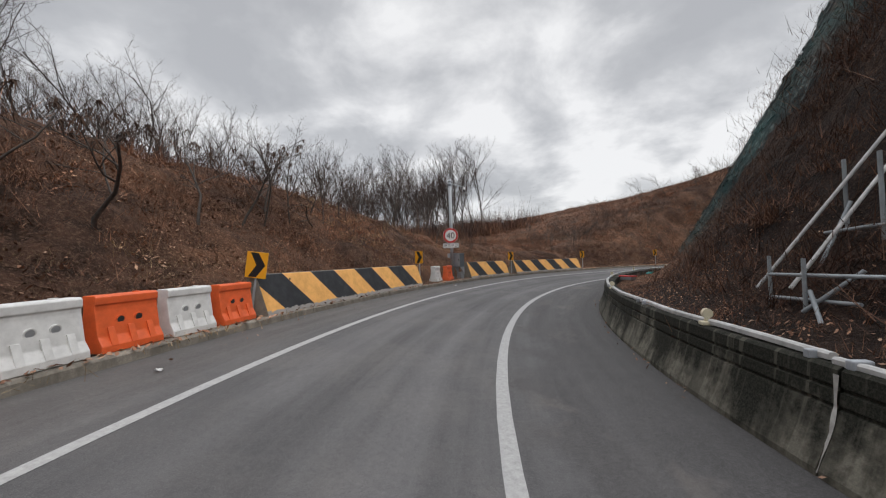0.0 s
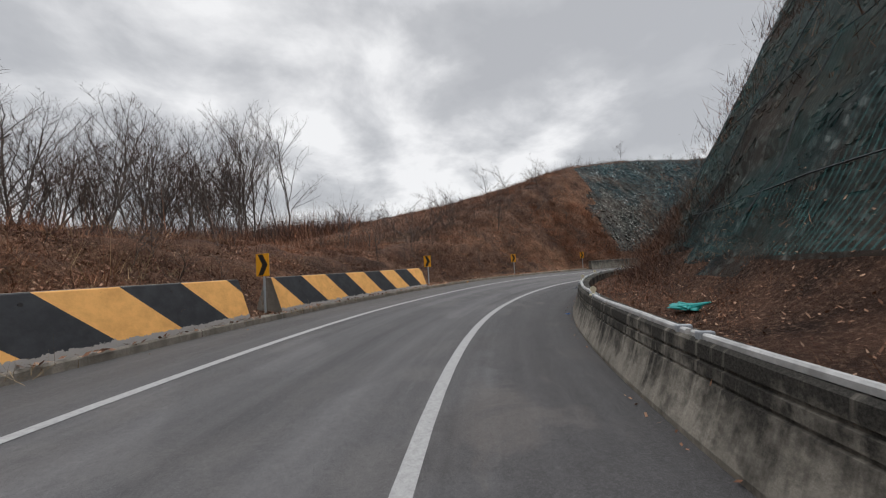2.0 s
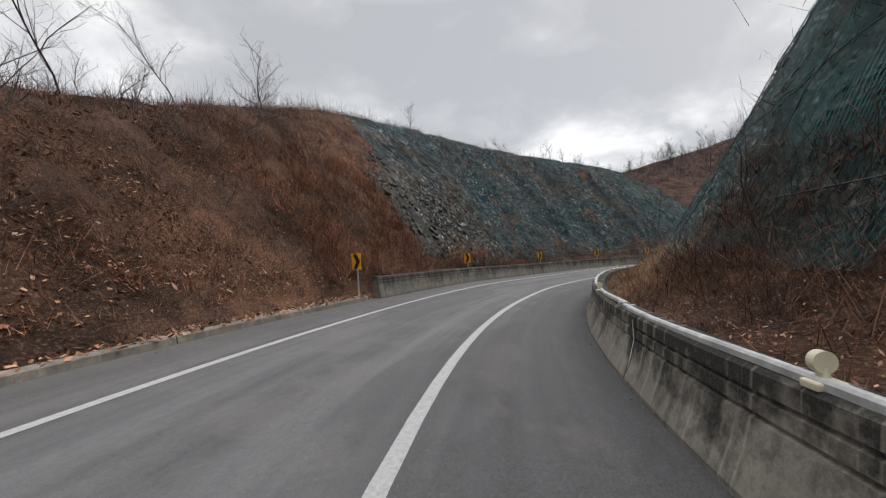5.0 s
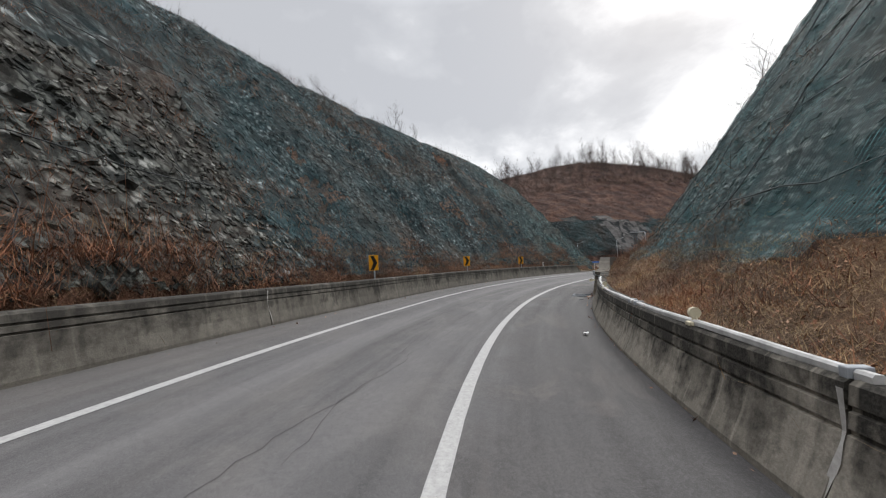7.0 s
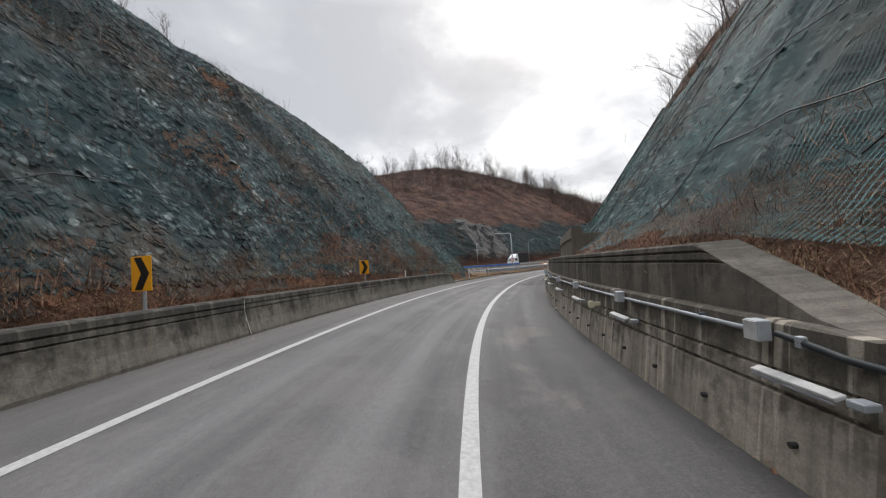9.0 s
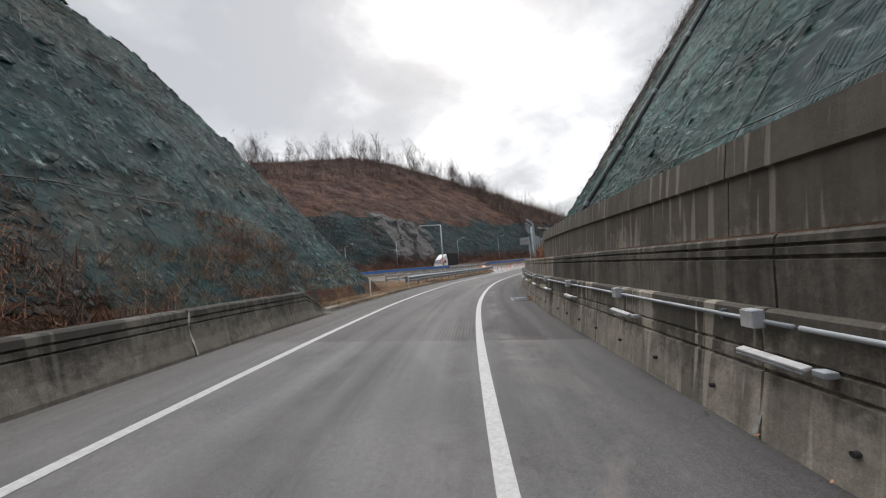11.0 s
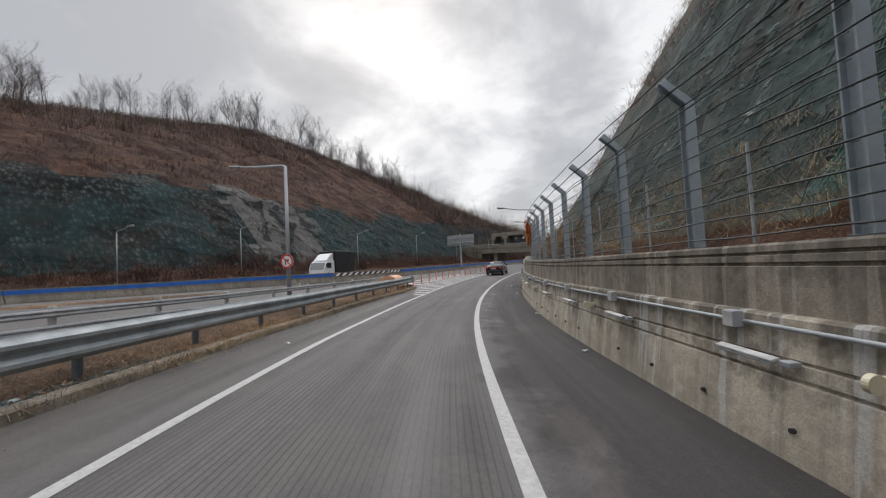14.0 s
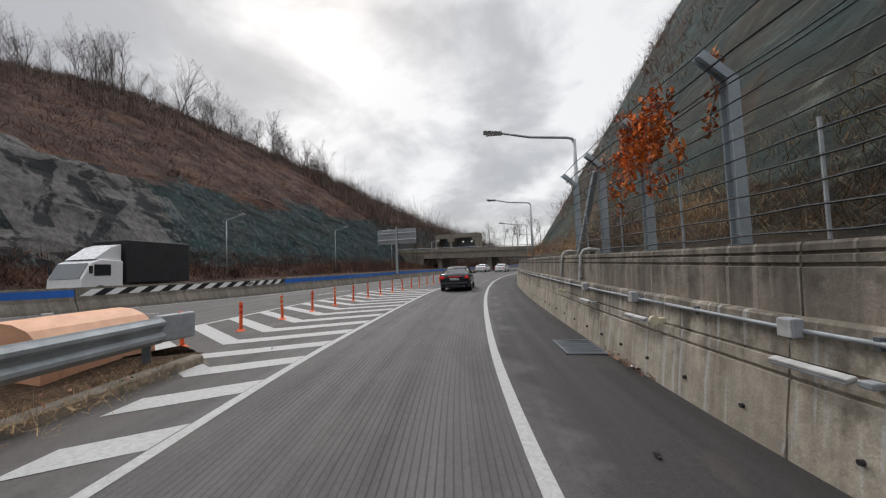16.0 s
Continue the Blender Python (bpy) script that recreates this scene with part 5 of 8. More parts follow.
for s in map(K, (77.95, 80.9, 83.6, 86.4, 89.2, 92.0, 94.8, 97.3, 100.0, 102.8, 105.5, 109.0, 112.2, 115.3, 118.1, 121.0, 123.8, 126.6, 129.4, 132.2, 134.9, 137.5, 140.1, 143.0, 145.8)):
    ob = holder("lane_light", stand(s, 2.20, 0.82 + wall_shift(s)), "white bar-shaped lane light bracketed to the wall", "light", "wall lane lights")
    part("housing", box(bmesh.new(), (0.08, 0.62, 0.034), (0, 0, 0), Matrix.Rotation(radians(-14), 4, "Y"), 0.01), PIPE_WHITE, ob)
    part("bracket", box(bmesh.new(), (0.10, 0.10, 0.05), (0.06, -0.37, -0.015), None, 0.01), STEEL, ob)
    part("lens", box(bmesh.new(), (0.06, 0.6, 0.012), (-0.010, 0, -0.026), Matrix.Rotation(radians(-14), 4, "Y")), SIGN_BACK, ob)
for s in (77.0, 81.9, 92.3, 102.5, 106.6, 117.0, 121.6, 127.3, 132.4, 137.0, 142.2):
    ob = holder("wall_reflector", stand(s, 2.25, 0.85 + wall_shift(s) if s > 78 else 0.70), "round cream reflector on a wall bracket", "reflector", "wall reflectors")
    part("bracket", box(bmesh.new(), (0.16, 0.07, 0.07), (0.03, 0, 0), None, 0.01), CREAM, ob)
    part("disc", disc(bmesh.new(), 0.065, 0.045, (-0.07, -0.02, 0), Matrix.Rotation(radians(90), 4, "X"), 20), CREAM, ob)


# ---------------------------------------------------------------- roadside signs
def chevron_sign(s, d, h, turn, lean=0.0, tall=1.5):
    ob = holder("chevron_sign", stand(s, d, 0.0, turn) @ Matrix.Rotation(radians(lean), 4, "Y"), "yellow chevron curve sign with black arrow on a grey post", "road sign", "chevron signs")
    part("post", rod(bmesh.new(), (0, 0.03, -0.25), (0, 0.03, h + 0.28), 0.03, 0.03, 10), POLE_GREY, ob)
    part("plate", box(bmesh.new(), (0.5, 0.02, 0.62), (0, -0.01, h), None, 0.006), SIGN_YELLOW, ob)
    bm = bmesh.new()
    pts = [(-0.17, 0.29), (0.02, 0.29), (0.21, 0.0), (0.02, -0.29), (-0.17, -0.29), (0.0, 0.0)]
    extrude_outline(bm, [(x, z) for x, z in pts], 0.0, 0.004, Matrix.Translation((0, -0.021, h)) @ Matrix(((0, 1, 0, 0), (1, 0, 0, 0), (0, 0, 1, 0), (0, 0, 0, 1))))
    part("arrow", bm, SIGN_BLACK, ob, "black arrow")
    part("back_clamp", box(bmesh.new(), (0.3, 0.02, 0.05), (0, 0.012, h + 0.12)), STEEL, ob)
    return ob


chevron_sign(K(7.3), -5.95, 1.36, -14, 8)
chevron_sign(K(15.86), -6.05, 1.48, 10)
for m in (25.23, 34.72, 44.36, 53.23, 62.32, 71.77, 80.98, 90.01):
    chevron_sign(K(m), -5.79, 1.48, 10)


def lettering(body, size, material, parent, at, name="lettering", label="", extrude=0.003):
    cu = bpy.data.curves.new(name, "FONT")
    cu.body, cu.size, cu.align_x, cu.align_y, cu.extrude = body, size, "CENTER", "CENTER", extrude
    tmp = bpy.data.objects.new(name, cu)
    scene.collection.objects.link(tmp)
    bpy.context.view_layer.update()
    me = bpy.data.meshes.new_from_object(tmp.evaluated_get(bpy.context.evaluated_depsgraph_get()))
    bpy.data.objects.remove(tmp)
    bpy.data.curves.remove(cu)
    me.materials.clear()
    me.materials.append(material)
    me.transform(Matrix.Translation(at) @ Matrix.Rotation(radians(90), 4, "X"))
    ob = new(name, me)
    ob.parent = parent
    if label:
        tagged(ob, label)
    return ob


FACE_X = Matrix.Rotation(radians(90), 4, "X")


def ring_data(bm, r0, r1, at, depth=0.006, sides=40):
    for k in range(sides):
        a0, a1 = 2 * math.pi * k / sides, 2 * math.pi * (k + 1) / sides
        q = [Vector((r * math.cos(a), 0, r * math.sin(a))) + Vector(at) for r, a in ((r0, a0), (r1, a0), (r1, a1), (r0, a1))]
        f = [bm.verts.new(p) for p in q] + [bm.verts.new(p + Vector((0, depth, 0))) for p in q]
        bm.faces.new(f[0:4])
        bm.faces.new((f[1], f[5], f[6], f[2]))
        bm.faces.new((f[0], f[3], f[7], f[4]))
    return bm


cp = holder("camera_pole", stand(K(18.95), -6.1, 0.12, -22), "grey steel pole carrying a speed sign and a dome camera", "pole")
part("base_plate", box(bmesh.new(), (0.42, 0.42, 0.03), (0, 0, 0.015), None, 0.005), STEEL, cp)
bm = bmesh.new()
for x in (-0.15, 0.15):
    for y in (-0.15, 0.15):
        rod(bm, (x, y, 0.02), (x, y, 0.09), 0.018, 0.018, 8)
part("anchor_bolts", bm, STEEL_DARK, cp)
for k in range(4):
    bm = bmesh.new()
    a = radians(90 * k + 45)
    extrude_outline(bm, [(0.08, 0.03), (0.19, 0.03), (0.08, 0.2)], -0.006, 0.006, Matrix.Rotation(a, 4, "Z"))
    part("base_fin", bm, STEEL, cp)
part("shaft", rod(bmesh.new(), (0, 0, 0.02), (0, 0, 6.0), 0.098, 0.09, 20), POLE_GREY, cp, smooth=True)
bm = bmesh.new()
rod(bm, (0, 0, 6.0), (0, 0, 6.55), 0.014, 0.008, 8)
for a in (0.6, 2.7, 4.8):
    rod(bm, (0, 0, 6.14), (0.12 * math.cos(a), 0.12 * math.sin(a), 6.24), 0.006, 0.004, 6)
part("lightning_rod", bm, STEEL_DARK, cp)
bm = bmesh.new()
disc(bm, 0.125, 0.1, (0, 0, 5.66), Matrix(), 18)
disc(bm, 0.115, 0.06, (0, 0, 5.86), Matrix(), 18)
part("collar", bm, STEEL_DARK, cp)
part("arm", rod(bmesh.new(), (0.1, 0, 5.74), (0.82, 0.12, 5.52), 0.035, 0.03, 10), POLE_GREY, cp)
dome = part("dome_camera", rod(bmesh.new(), (0.84, 0.12, 5.5), (0.84, 0.12, 5.36), 0.06, 0.09, 16), WHITE, cp, "white dome camera with dark lens")
bm = bmesh.new()
bmesh.ops.create_uvsphere(bm, u_segments=16, v_segments=10, radius=0.085, matrix=Matrix.Translation((0.84, 0.12, 5.32)))
part("lens_dome", bm, SIGN_BLACK, dome, smooth=True)
sp = part("speed_sign", disc(bmesh.new(), 0.45, 0.02, (-0.02, -0.125, 2.62), FACE_X, 44), SIGN_WHITE, cp, "round white speed sign with red ring")
part("red_ring", ring_data(bmesh.new(), 0.335, 0.44, (-0.02, -0.141, 2.62)), SIGN_RED, sp)
lettering("40", 0.50, SIGN_BLACK, sp, (-0.02, -0.142, 2.60), "digits")
pl = part("plate", box(bmesh.new(), (0.96, 0.02, 0.29), (-0.02, -0.125, 2.02), None, 0.005), SIGN_WHITE, cp, "white oblong plate with black writing")
bm = bmesh.new()
for x, w, z, hh in ((0, 0.92, 0.128, 0.012), (0, 0.92, -0.128, 0.012)):
    box(bm, (w, 0.004, hh), (-0.02 + x, -0.137, 2.02 + z))
for x in (-0.455, 0.455):
    box(bm, (0.012, 0.004, 0.25), (-0.02 + x, -0.137, 2.02))
part("border", bm, SIGN_BLACK, pl)
lettering("\ub7a8\ud504\uad6c\uac04", 0.23, SIGN_BLACK, pl, (-0.02, -0.138, 2.01), "lettering")
bm = bmesh.new()
for z in (2.85, 2.4, 2.02):
    box(bm, (0.26, 0.06, 0.05), (0, -0.09, z))
part("sign_clamps", bm, STEEL, cp)
part("switch_box", box(bmesh.new(), (0.2, 0.1, 0.26), (-0.16, 0, 1.42), None, 0.015), STEEL, cp)
cb = holder("control_cabinet", stand(K(19.3), -5.98, 0.0, 8), "pale metal control cabinet with a dark side on a bracket", "cabinet")
part("body", box(bmesh.new(), (0.5, 0.42, 0.8), (0.13, 0.0, 1.26), None, 0.012), STEEL_DARK, cb)
part("door", box(bmesh.new(), (0.47, 0.02, 0.76), (0.13, -0.222, 1.26), None, 0.008), SIGN_BACK, cb, "pale grey metal door")
part("handle", box(bmesh.new(), (0.025, 0.03, 0.1), (0.31, -0.245, 1.28), None, 0.006), HOLE, cb)
part("roof", box(bmesh.new(), (0.54, 0.48, 0.03), (0.13, -0.01, 1.675), None, 0.008), SIGN_BACK, cb)
bm = bmesh.new()
extrude_outline(bm, [(-0.2, 0.86), (0.2, 0.86), (0.2, 0.40)], -0.10, -0.06)
extrude_outline(bm, [(-0.2, 0.86), (0.2, 0.86), (0.2, 0.40)], 0.34, 0.38)
box(bm, (0.5, 0.4, 0.02), (0.13, 0, 0.85))
box(bm, (0.3, 0.3, 0.7), (0.13, 0.12, 0.2))
part("bracket", bm, SIGN_BACK, cb)


# ---------------------------------------------------------------- plastic and striped barriers
def water_barrier(s, d, colour, turn=0.0, word="orange"):
    ob = holder("plastic_barrier", stand(s, d, 0.15, turn), f"{word} water-filled plastic road barrier with two holes", "plastic barrier", "plastic barriers")
    bm = bmesh.new()
    outline = [(-0.24, 0.0), (0.24, 0.0), (0.24, 0.1), (0.16, 0.24), (0.105, 0.62), (0.105, 0.68), (0.13, 0.70), (0.13, 0.80), (0.10, 0.83), (-0.10, 0.83), (-0.13, 0.80), (-0.13, 0.70), (-0.105, 0.68), (-0.105, 0.62), (-0.16, 0.24), (-0.24, 0.1)]
    turnm = Matrix(((0, 1, 0, 0), (1, 0, 0, 0), (0, 0, 1, 0), (0, 0, 0, 1)))
    extrude_outline(bm, outline, -0.452, 0.452, turnm)
    bmesh.ops.bevel(bm, geom=[e for e in bm.edges], offset=0.012, segments=2, affect="EDGES", profile=0.5)
    part("body", bm, colour, ob)
    for y in (-0.28, 0.0, 0.28):
        bm = bmesh.new()
        extrude_outline(bm, [(0.225, 0.1), (0.245, 0.1), (0.16, 0.36), (0.14, 0.36)], y - 0.045, y + 0.045, turnm)
        part("rib", bm, colour, ob)
    for y in (-0.13, 0.13):
        h = part("hole", rod(bmesh.new(), (0.08, y, 0.46), (0.139, y, 0.45), 0.062, 0.066, 18), colour, ob)
        part("recess", rod(bmesh.new(), (0.10, y, 0.456), (0.1405, y, 0.45), 0.05, 0.05, 18), HOLE if colour is ORANGE else SIGN_BACK, h)
    part("seam_plug", rod(bmesh.new(), (0, 0.2, 0.82), (0, 0.2, 0.845), 0.05, 0.05, 14), colour, ob)
    return ob


for k in range(13):
    s = K(6.68 - 0.915 * k)
    water_barrier(s, -5.75 - 0.012 * (k % 3), ORANGE if k % 2 == 0 else WHITE, (k * 37 % 5) - 2, "orange" if k % 2 == 0 else "white")
water_barrier(K(17.2), -6.0, WHITE, -12, "white")
water_barrier(K(18.12), -5.85, ORANGE, -12, "orange")


def striped_barrier(s0, s1, phase=0.08):
    ob = plain_holder("striped_barrier", "black and yellow hazard-striped concrete barrier on the kerb", "barrier", "striped barriers")
    n = max(2, int((s1 - s0) / 0.5))
    ss = np.linspace(s0, s1, n)
    prof = [(-5.46, 0.14), (-5.49, 0.24), (-5.80, 1.10), (-5.82, 1.12)]
    P = np.array([[W(s, d, h) for d, h in prof] for s in ss])
    uv = np.array([[(s - s0 + phase, h - 0.15) for d, h in prof] for s in ss])
    grid_object("painted_face", P, STRIPES, uv, ob, False, True)
    prof2 = [(-5.46, 0.12), (-5.82, 1.118), (-5.98, 1.12), (-6.02, 1.09), (-6.36, 0.12)]
    bk = np.array([[W(s, d - 0.003, h - 0.003) for d, h in prof2] for s in ss])
    grid_object("core", bk, KERB, np.array([[(s, i * 0.5) for i in range(5)] for s in ss]), ob, False, False, True, True)
    bm = bmesh.new()
    for k in range(int((s1 - s0) / 2)):
        s = s0 + 1 + 2 * k
        disc(bm, 0.03, 0.02, (0, 0, 0), Matrix.Translation(V(s, -5.752, 0.96)) @ Matrix.Rotation(-heading(s), 4, "Z") @ Matrix.Rotation(radians(80), 4, "Y"), 10)
    part("lifting_holes", bm, HOLE, ob)


striped_barrier(K(7.35), K(15.3), 0.4)
striped_barrier(K(20.05), K(24.5))
striped_barrier(K(25.5), K(34.1))


# ---------------------------------------------------------------- guardrails, posts and lamps on the outer side
W_BEAM = [(0.0, 0.0), (0.02, 0.02), (0.085, 0.075), (0.085, 0.125), (0.02, 0.18), (0.02, 0.235), (0.085, 0.295), (0.085, 0.345), (0.02, 0.395), (0.0, 0.42)]


def guardrail(s0, s1, d, top, spacing, label, group, d_end=None, beam=W_BEAM):
    f = (lambda s: d) if d_end is None else (lambda s: float(lerp(s, [(s0, d), (s1, d_end)])))
    hgt = beam[-1][1]
    gr = plain_holder("guardrail", label, "guardrail", group)
    full = beam + [(x - 0.008, z) for x, z in beam[::-1]]
    n = int((s1 - s0) / 0.6) + 2
    ss = np.linspace(s0, s1, n)
    P = np.array([[W(s, f(s) + x, top - hgt + z) for x, z in full] for s in ss])
    grid_object("beam", P, RAIL, None, gr, False, False, True, True)
    k = 0
    s = s0 + 0.5
    while s < s1:
        part("post", rod(bmesh.new(), V(s, f(s) - 0.16, -0.2), V(s, f(s) - 0.16, top - 0.03), 0.06, 0.06, 12), STEEL_DARK, gr)
        part("spacer", box(bmesh.new(), (0.14, 0.12, 0.26), V(s, f(s) - 0.07, top - hgt / 2), Matrix.Rotation(-heading(s), 4, "Z"), 0.01), STEEL_DARK, gr)
        s += spacing
    return gr


gr1 = guardrail(K(115.3), K(142.9), -5.74, 0.87, 2.0, "galvanised steel W-beam guardrail along the grass verge", "guardrails")
for s in (K(115.0), K(143.2)):
    bm = bmesh.new()
    box(bm, (0.1, 0.62, 0.44), V(s, -5.74, 0.67), Matrix.Rotation(-heading(s), 4, "Z") @ Matrix.Rotation(radians(10 if s < 120 else -14), 4, "Z"), 0.03)
    part("end_shoe", bm, STEEL_DARK if s < 120 else STEEL, gr1, "flat grey end plate")


def rail2_d(s):
    return float(lerp(s, [(100, -28), (110, -19.8), (113.5, -12.5), (117, -9.8), (124, -9.0), (131, -8.3), (137.5, -7.9)]))


g2 = plain_holder("guardrail", "open two-rail steel guard fence along the main road", "guardrail", "guardrails")
ss = np.linspace(117.4, 138.2, 36)
for hh in (0.34, 0.68):
    P = np.array([[W(s, rail2_d(s) + x, hh + z) for x, z in ((0.05, 0.0), (0.07, 0.04), (0.05, 0.09), (0.07, 0.13), (0.05, 0.17), (0.0, 0.17), (0.0, 0.0))] for s in ss])
    grid_object("rail", P, STEEL, None, g2, False, False, True, True)
for k in range(11):
    s = 117.6 + 2.0 * k
    part("post", rod(bmesh.new(), V(s, rail2_d(s) - 0.08, -0.2), V(s, rail2_d(s) - 0.08, 0.92), 0.075, 0.075, 12), PIPE_WHITE, g2)

for s, d, t in ((K(108.6), -5.75, 0.86), (K(115.0), -5.6, 0.92), (93.6, -5.62, 1.08), (130.6, -9.7, 0.72)):
    ob = holder("delineator_post", stand(s, d, 0.1), "white round-topped delineator post in the verge", "delineator", "delineator posts")
    part("post", rod(bmesh.new(), (0, 0, -0.2), (0, 0, t), 0.038, 0.036, 12), WHITE, ob)
    bm = bmesh.new()
    bmesh.ops.create_uvsphere(bm, u_segments=14, v_segments=8, radius=0.062, matrix=Matrix.Translation((0, 0, t + 0.02)) @ Matrix.Diagonal((1, 0.7, 1, 1)))
    part("reflector_head", bm, CREAM, ob, smooth=True)
    part("band", rod(bmesh.new(), (0, 0, t * 0.32), (0, 0, t * 0.32 + 0.05), 0.041, 0.041, 12), STEEL, ob)


def street_lamp(s, d, h0, height, arm, turn, material, label, drop=0.12, thick=0.07):
    """A tapering pole, an arm along its own +x, and a flat lamp head."""
    ob = holder("street_lamp", stand(s, d, h0, turn), label, "street lamp", "street lamps")
    part("base", box(bmesh.new(), (0.34, 0.34, 0.04), (0, 0, 0.02), None, 0.006), material, ob)
    part("pole", rod(bmesh.new(), (0, 0, 0), (0, 0, height), thick, thick * 0.65, 14), material, ob, smooth=True)
    v, f = tube_data([[((0, 0, height - 0.1), thick * 0.62), ((0.06, 0, height + 0.03), thick * 0.6), ((0.22, 0, height + 0.08), thick * 0.55), ((arm * 0.6, 0, height + 0.10 + drop * 0.3), thick * 0.5), ((arm, 0, height + 0.1 + drop), thick * 0.45)]], 8)
    mesh_object("arm", v, f, material, ob, smooth=True)
    bm = bmesh.new()
    extrude_outline(bm, [(-0.13, 0.0), (-0.08, -0.07), (0.08, -0.07), (0.13, 0.0), (0.07, 0.05), (-0.07, 0.05)], 0.0, 0.62, Matrix.Translation((arm - 0.05, 0, height + 0.11 + drop)) @ Matrix.Rotation(radians(-6), 4, "Y"))
    hd = part("head", bm, SIGN_BACK, ob)
    part("lens", box(bmesh.new(), (0.4, 0.16, 0.02), (arm + 0.28, 0, height + 0.06 + drop)), PIPE_WHITE, hd)
    return ob


pole = street_lamp(K(133.9), -9.05, 0.15, 6.25, 2.4, 184, POLE_GREY, "tall grey street lamp with a no-right-turn sign", thick=0.1)
ns = part("round_sign", disc(bmesh.new(), 0.33, 0.02, (0, -0.115, 1.85), FACE_X, 36), SIGN_WHITE, pole, "round white sign with red ring and black arrow")
pole.matrix_basis = stand(K(133.9), -9.05, 0.15, 4)
for ob in list(pole.children):
    if ob.name.split(".")[0] in ("arm", "head"):
        ob.matrix_basis = Matrix.Rotation(radians(180), 4, "Z")
part("red_ring", ring_data(bmesh.new(), 0.25, 0.325, (0, -0.132, 1.85), 0.006, 32), SIGN_RED, ns)
bm = bmesh.new()
box(bm, (0.05, 0.006, 0.22), (-0.07, -0.129, 1.78))
box(bm, (0.13, 0.006, 0.055), (0.0, -0.129, 1.90))
extrude_outline(bm, [(0.05, 1.84), (0.05, 1.96), (0.14, 1.90)], -0.132, -0.126, Matrix(((0, 1, 0, 0), (1, 0, 0, 0), (0, 0, 1, 0), (0, 0, 0, 1))))
part("arrow", bm, SIGN_BLACK, ns)
part("red_bar", box(bmesh.new(), (0.56, 0.006, 0.05), (0, -0.136, 1.85), Matrix.Rotation(radians(45), 4, "Y")), SIGN_RED, ns)
for m, d, h in ((139.1, -40.5, 6.1), (143.6, -35.2, 4.7), (151.4, -30.3, 5.2), (168.6, -27.0, 5.4), (186, -26.5, 6.0), (204, -26, 6.0), (224, -26, 6.0)):
    street_lamp(K(m), d, 0.8, h, 1.4, 0, POLE_GREY, "grey street lamp on the far side of the main road", 0.3, 0.055)
for m in (150.1, 164.8, 181.0, 199.0):
    street_lamp(K(m), 3.4, 1.2, 4.5, 2.4, 180, POLE_GREY, "grey street lamp with a long arm behind the wall", 0.3, 0.085)

# median barrier of the main road with its painted band
mcuts = [92, 105, 118, 131, K(150.4), K(161.0)] + list(range(164, 300, 13))
for s0, s1 in zip(mcuts[:-1], mcuts[1:]):
    ob = plain_holder("median_barrier", "grey concrete median barrier with a painted blue band", "barrier", "median lengths")
    strip("body", s0 + 0.02, s1 - 0.02, lambda s: [(median_d(s) + 0.33, -0.05), (median_d(s) + 0.30, 0.1), (median_d(s) + 0.16, 0.40), (median_d(s) + 0.1, 0.92), (median_d(s) - 0.1, 0.92), (median_d(s) - 0.33, -0.05)], KERB, 1.6, ob, closed=True, caps=True)
    if s0 != K(150.4):
        strip("blue_band", s0 + 0.02, s1 - 0.02, lambda s: [(median_d(s) + 0.142, 0.56), (median_d(s) + 0.112, 0.84)], BLUE_PAINT, 1.6, ob)
    else:
        for k in range(13):
            a = s0 + 0.1 + 0.79 * k
            d0, d1 = 0.15, 0.118
            for j, paint in ((0, SIGN_WHITE), (1, SIGN_BLACK)):
                b = a + 0.395 * j
                c = b + 0.395
                mesh_object("stripe", [W(b, median_d(b) + d0, 0.58), W(c, median_d(c) + d0, 0.58), W(c + 0.4, median_d(c + 0.4) + d1, 0.84), W(b + 0.4, median_d(b + 0.4) + d1, 0.84)], [(0, 1, 2, 3)], paint, ob)

# orange flexible posts along the gore
for k in range(15):
    s = K(144.7 + 1.93 * k)
    d = float(lerp(k, [(0, -6.85), (3, -6.75), (7, -6.4), (15, -5.2)]))
    ob = holder("lane_post", stand(s, d, 0.0) @ Matrix.Rotation(radians(((k * 53) % 7 - 3) * 0.8), 4, "Y"), "orange flexible lane post bolted to the road", "lane post", "gore posts")
    part("foot", rod(bmesh.new(), (0, 0, 0), (0, 0, 0.045), 0.12, 0.08, 14), ORANGE, ob)
    part("tube", rod(bmesh.new(), (0, 0, 0.03), (0, 0, 0.74), 0.042, 0.04, 12), ORANGE, ob)
    for z in (0.45, 0.6):
        part("reflective_band", rod(bmesh.new(), (0, 0, z), (0, 0, z + 0.06), 0.0435, 0.0435, 12), SIGN_RED if k % 2 else ORANGE_PALE, ob)
# crash cushion at the guardrails' end
ob = holder("crash_cushion", stand(137.4, -7.0, 0.1, -4), "faded orange rounded crash cushion between the guardrails", "crash cushion")
bm = bmesh.new()
arc = [(0.62 * math.cos(a), 0.42 + 0.46 * math.sin(a)) for a in np.linspace(0, math.pi, 9)]
extrude_outline(bm, [(0.62, 0.0)] + arc + [(-0.62, 0.0)], -1.2, 0.6, Matrix(((0, 1, 0, 0), (1, 0, 0, 0), (0, 0, 1, 0), (0, 0, 0, 1))))
part("shell", bm, ORANGE_PALE, ob)
part("skirt", box(bmesh.new(), (1.36, 1.9, 0.1), (0, -0.3, 0.42), None, 0.03), ORANGE_PALE, ob)
part("nose", box(bmesh.new(), (1.1, 0.14, 0.42), (0, 0.66, 0.22), None, 0.05), ORANGE, ob, "deep orange nose plate")

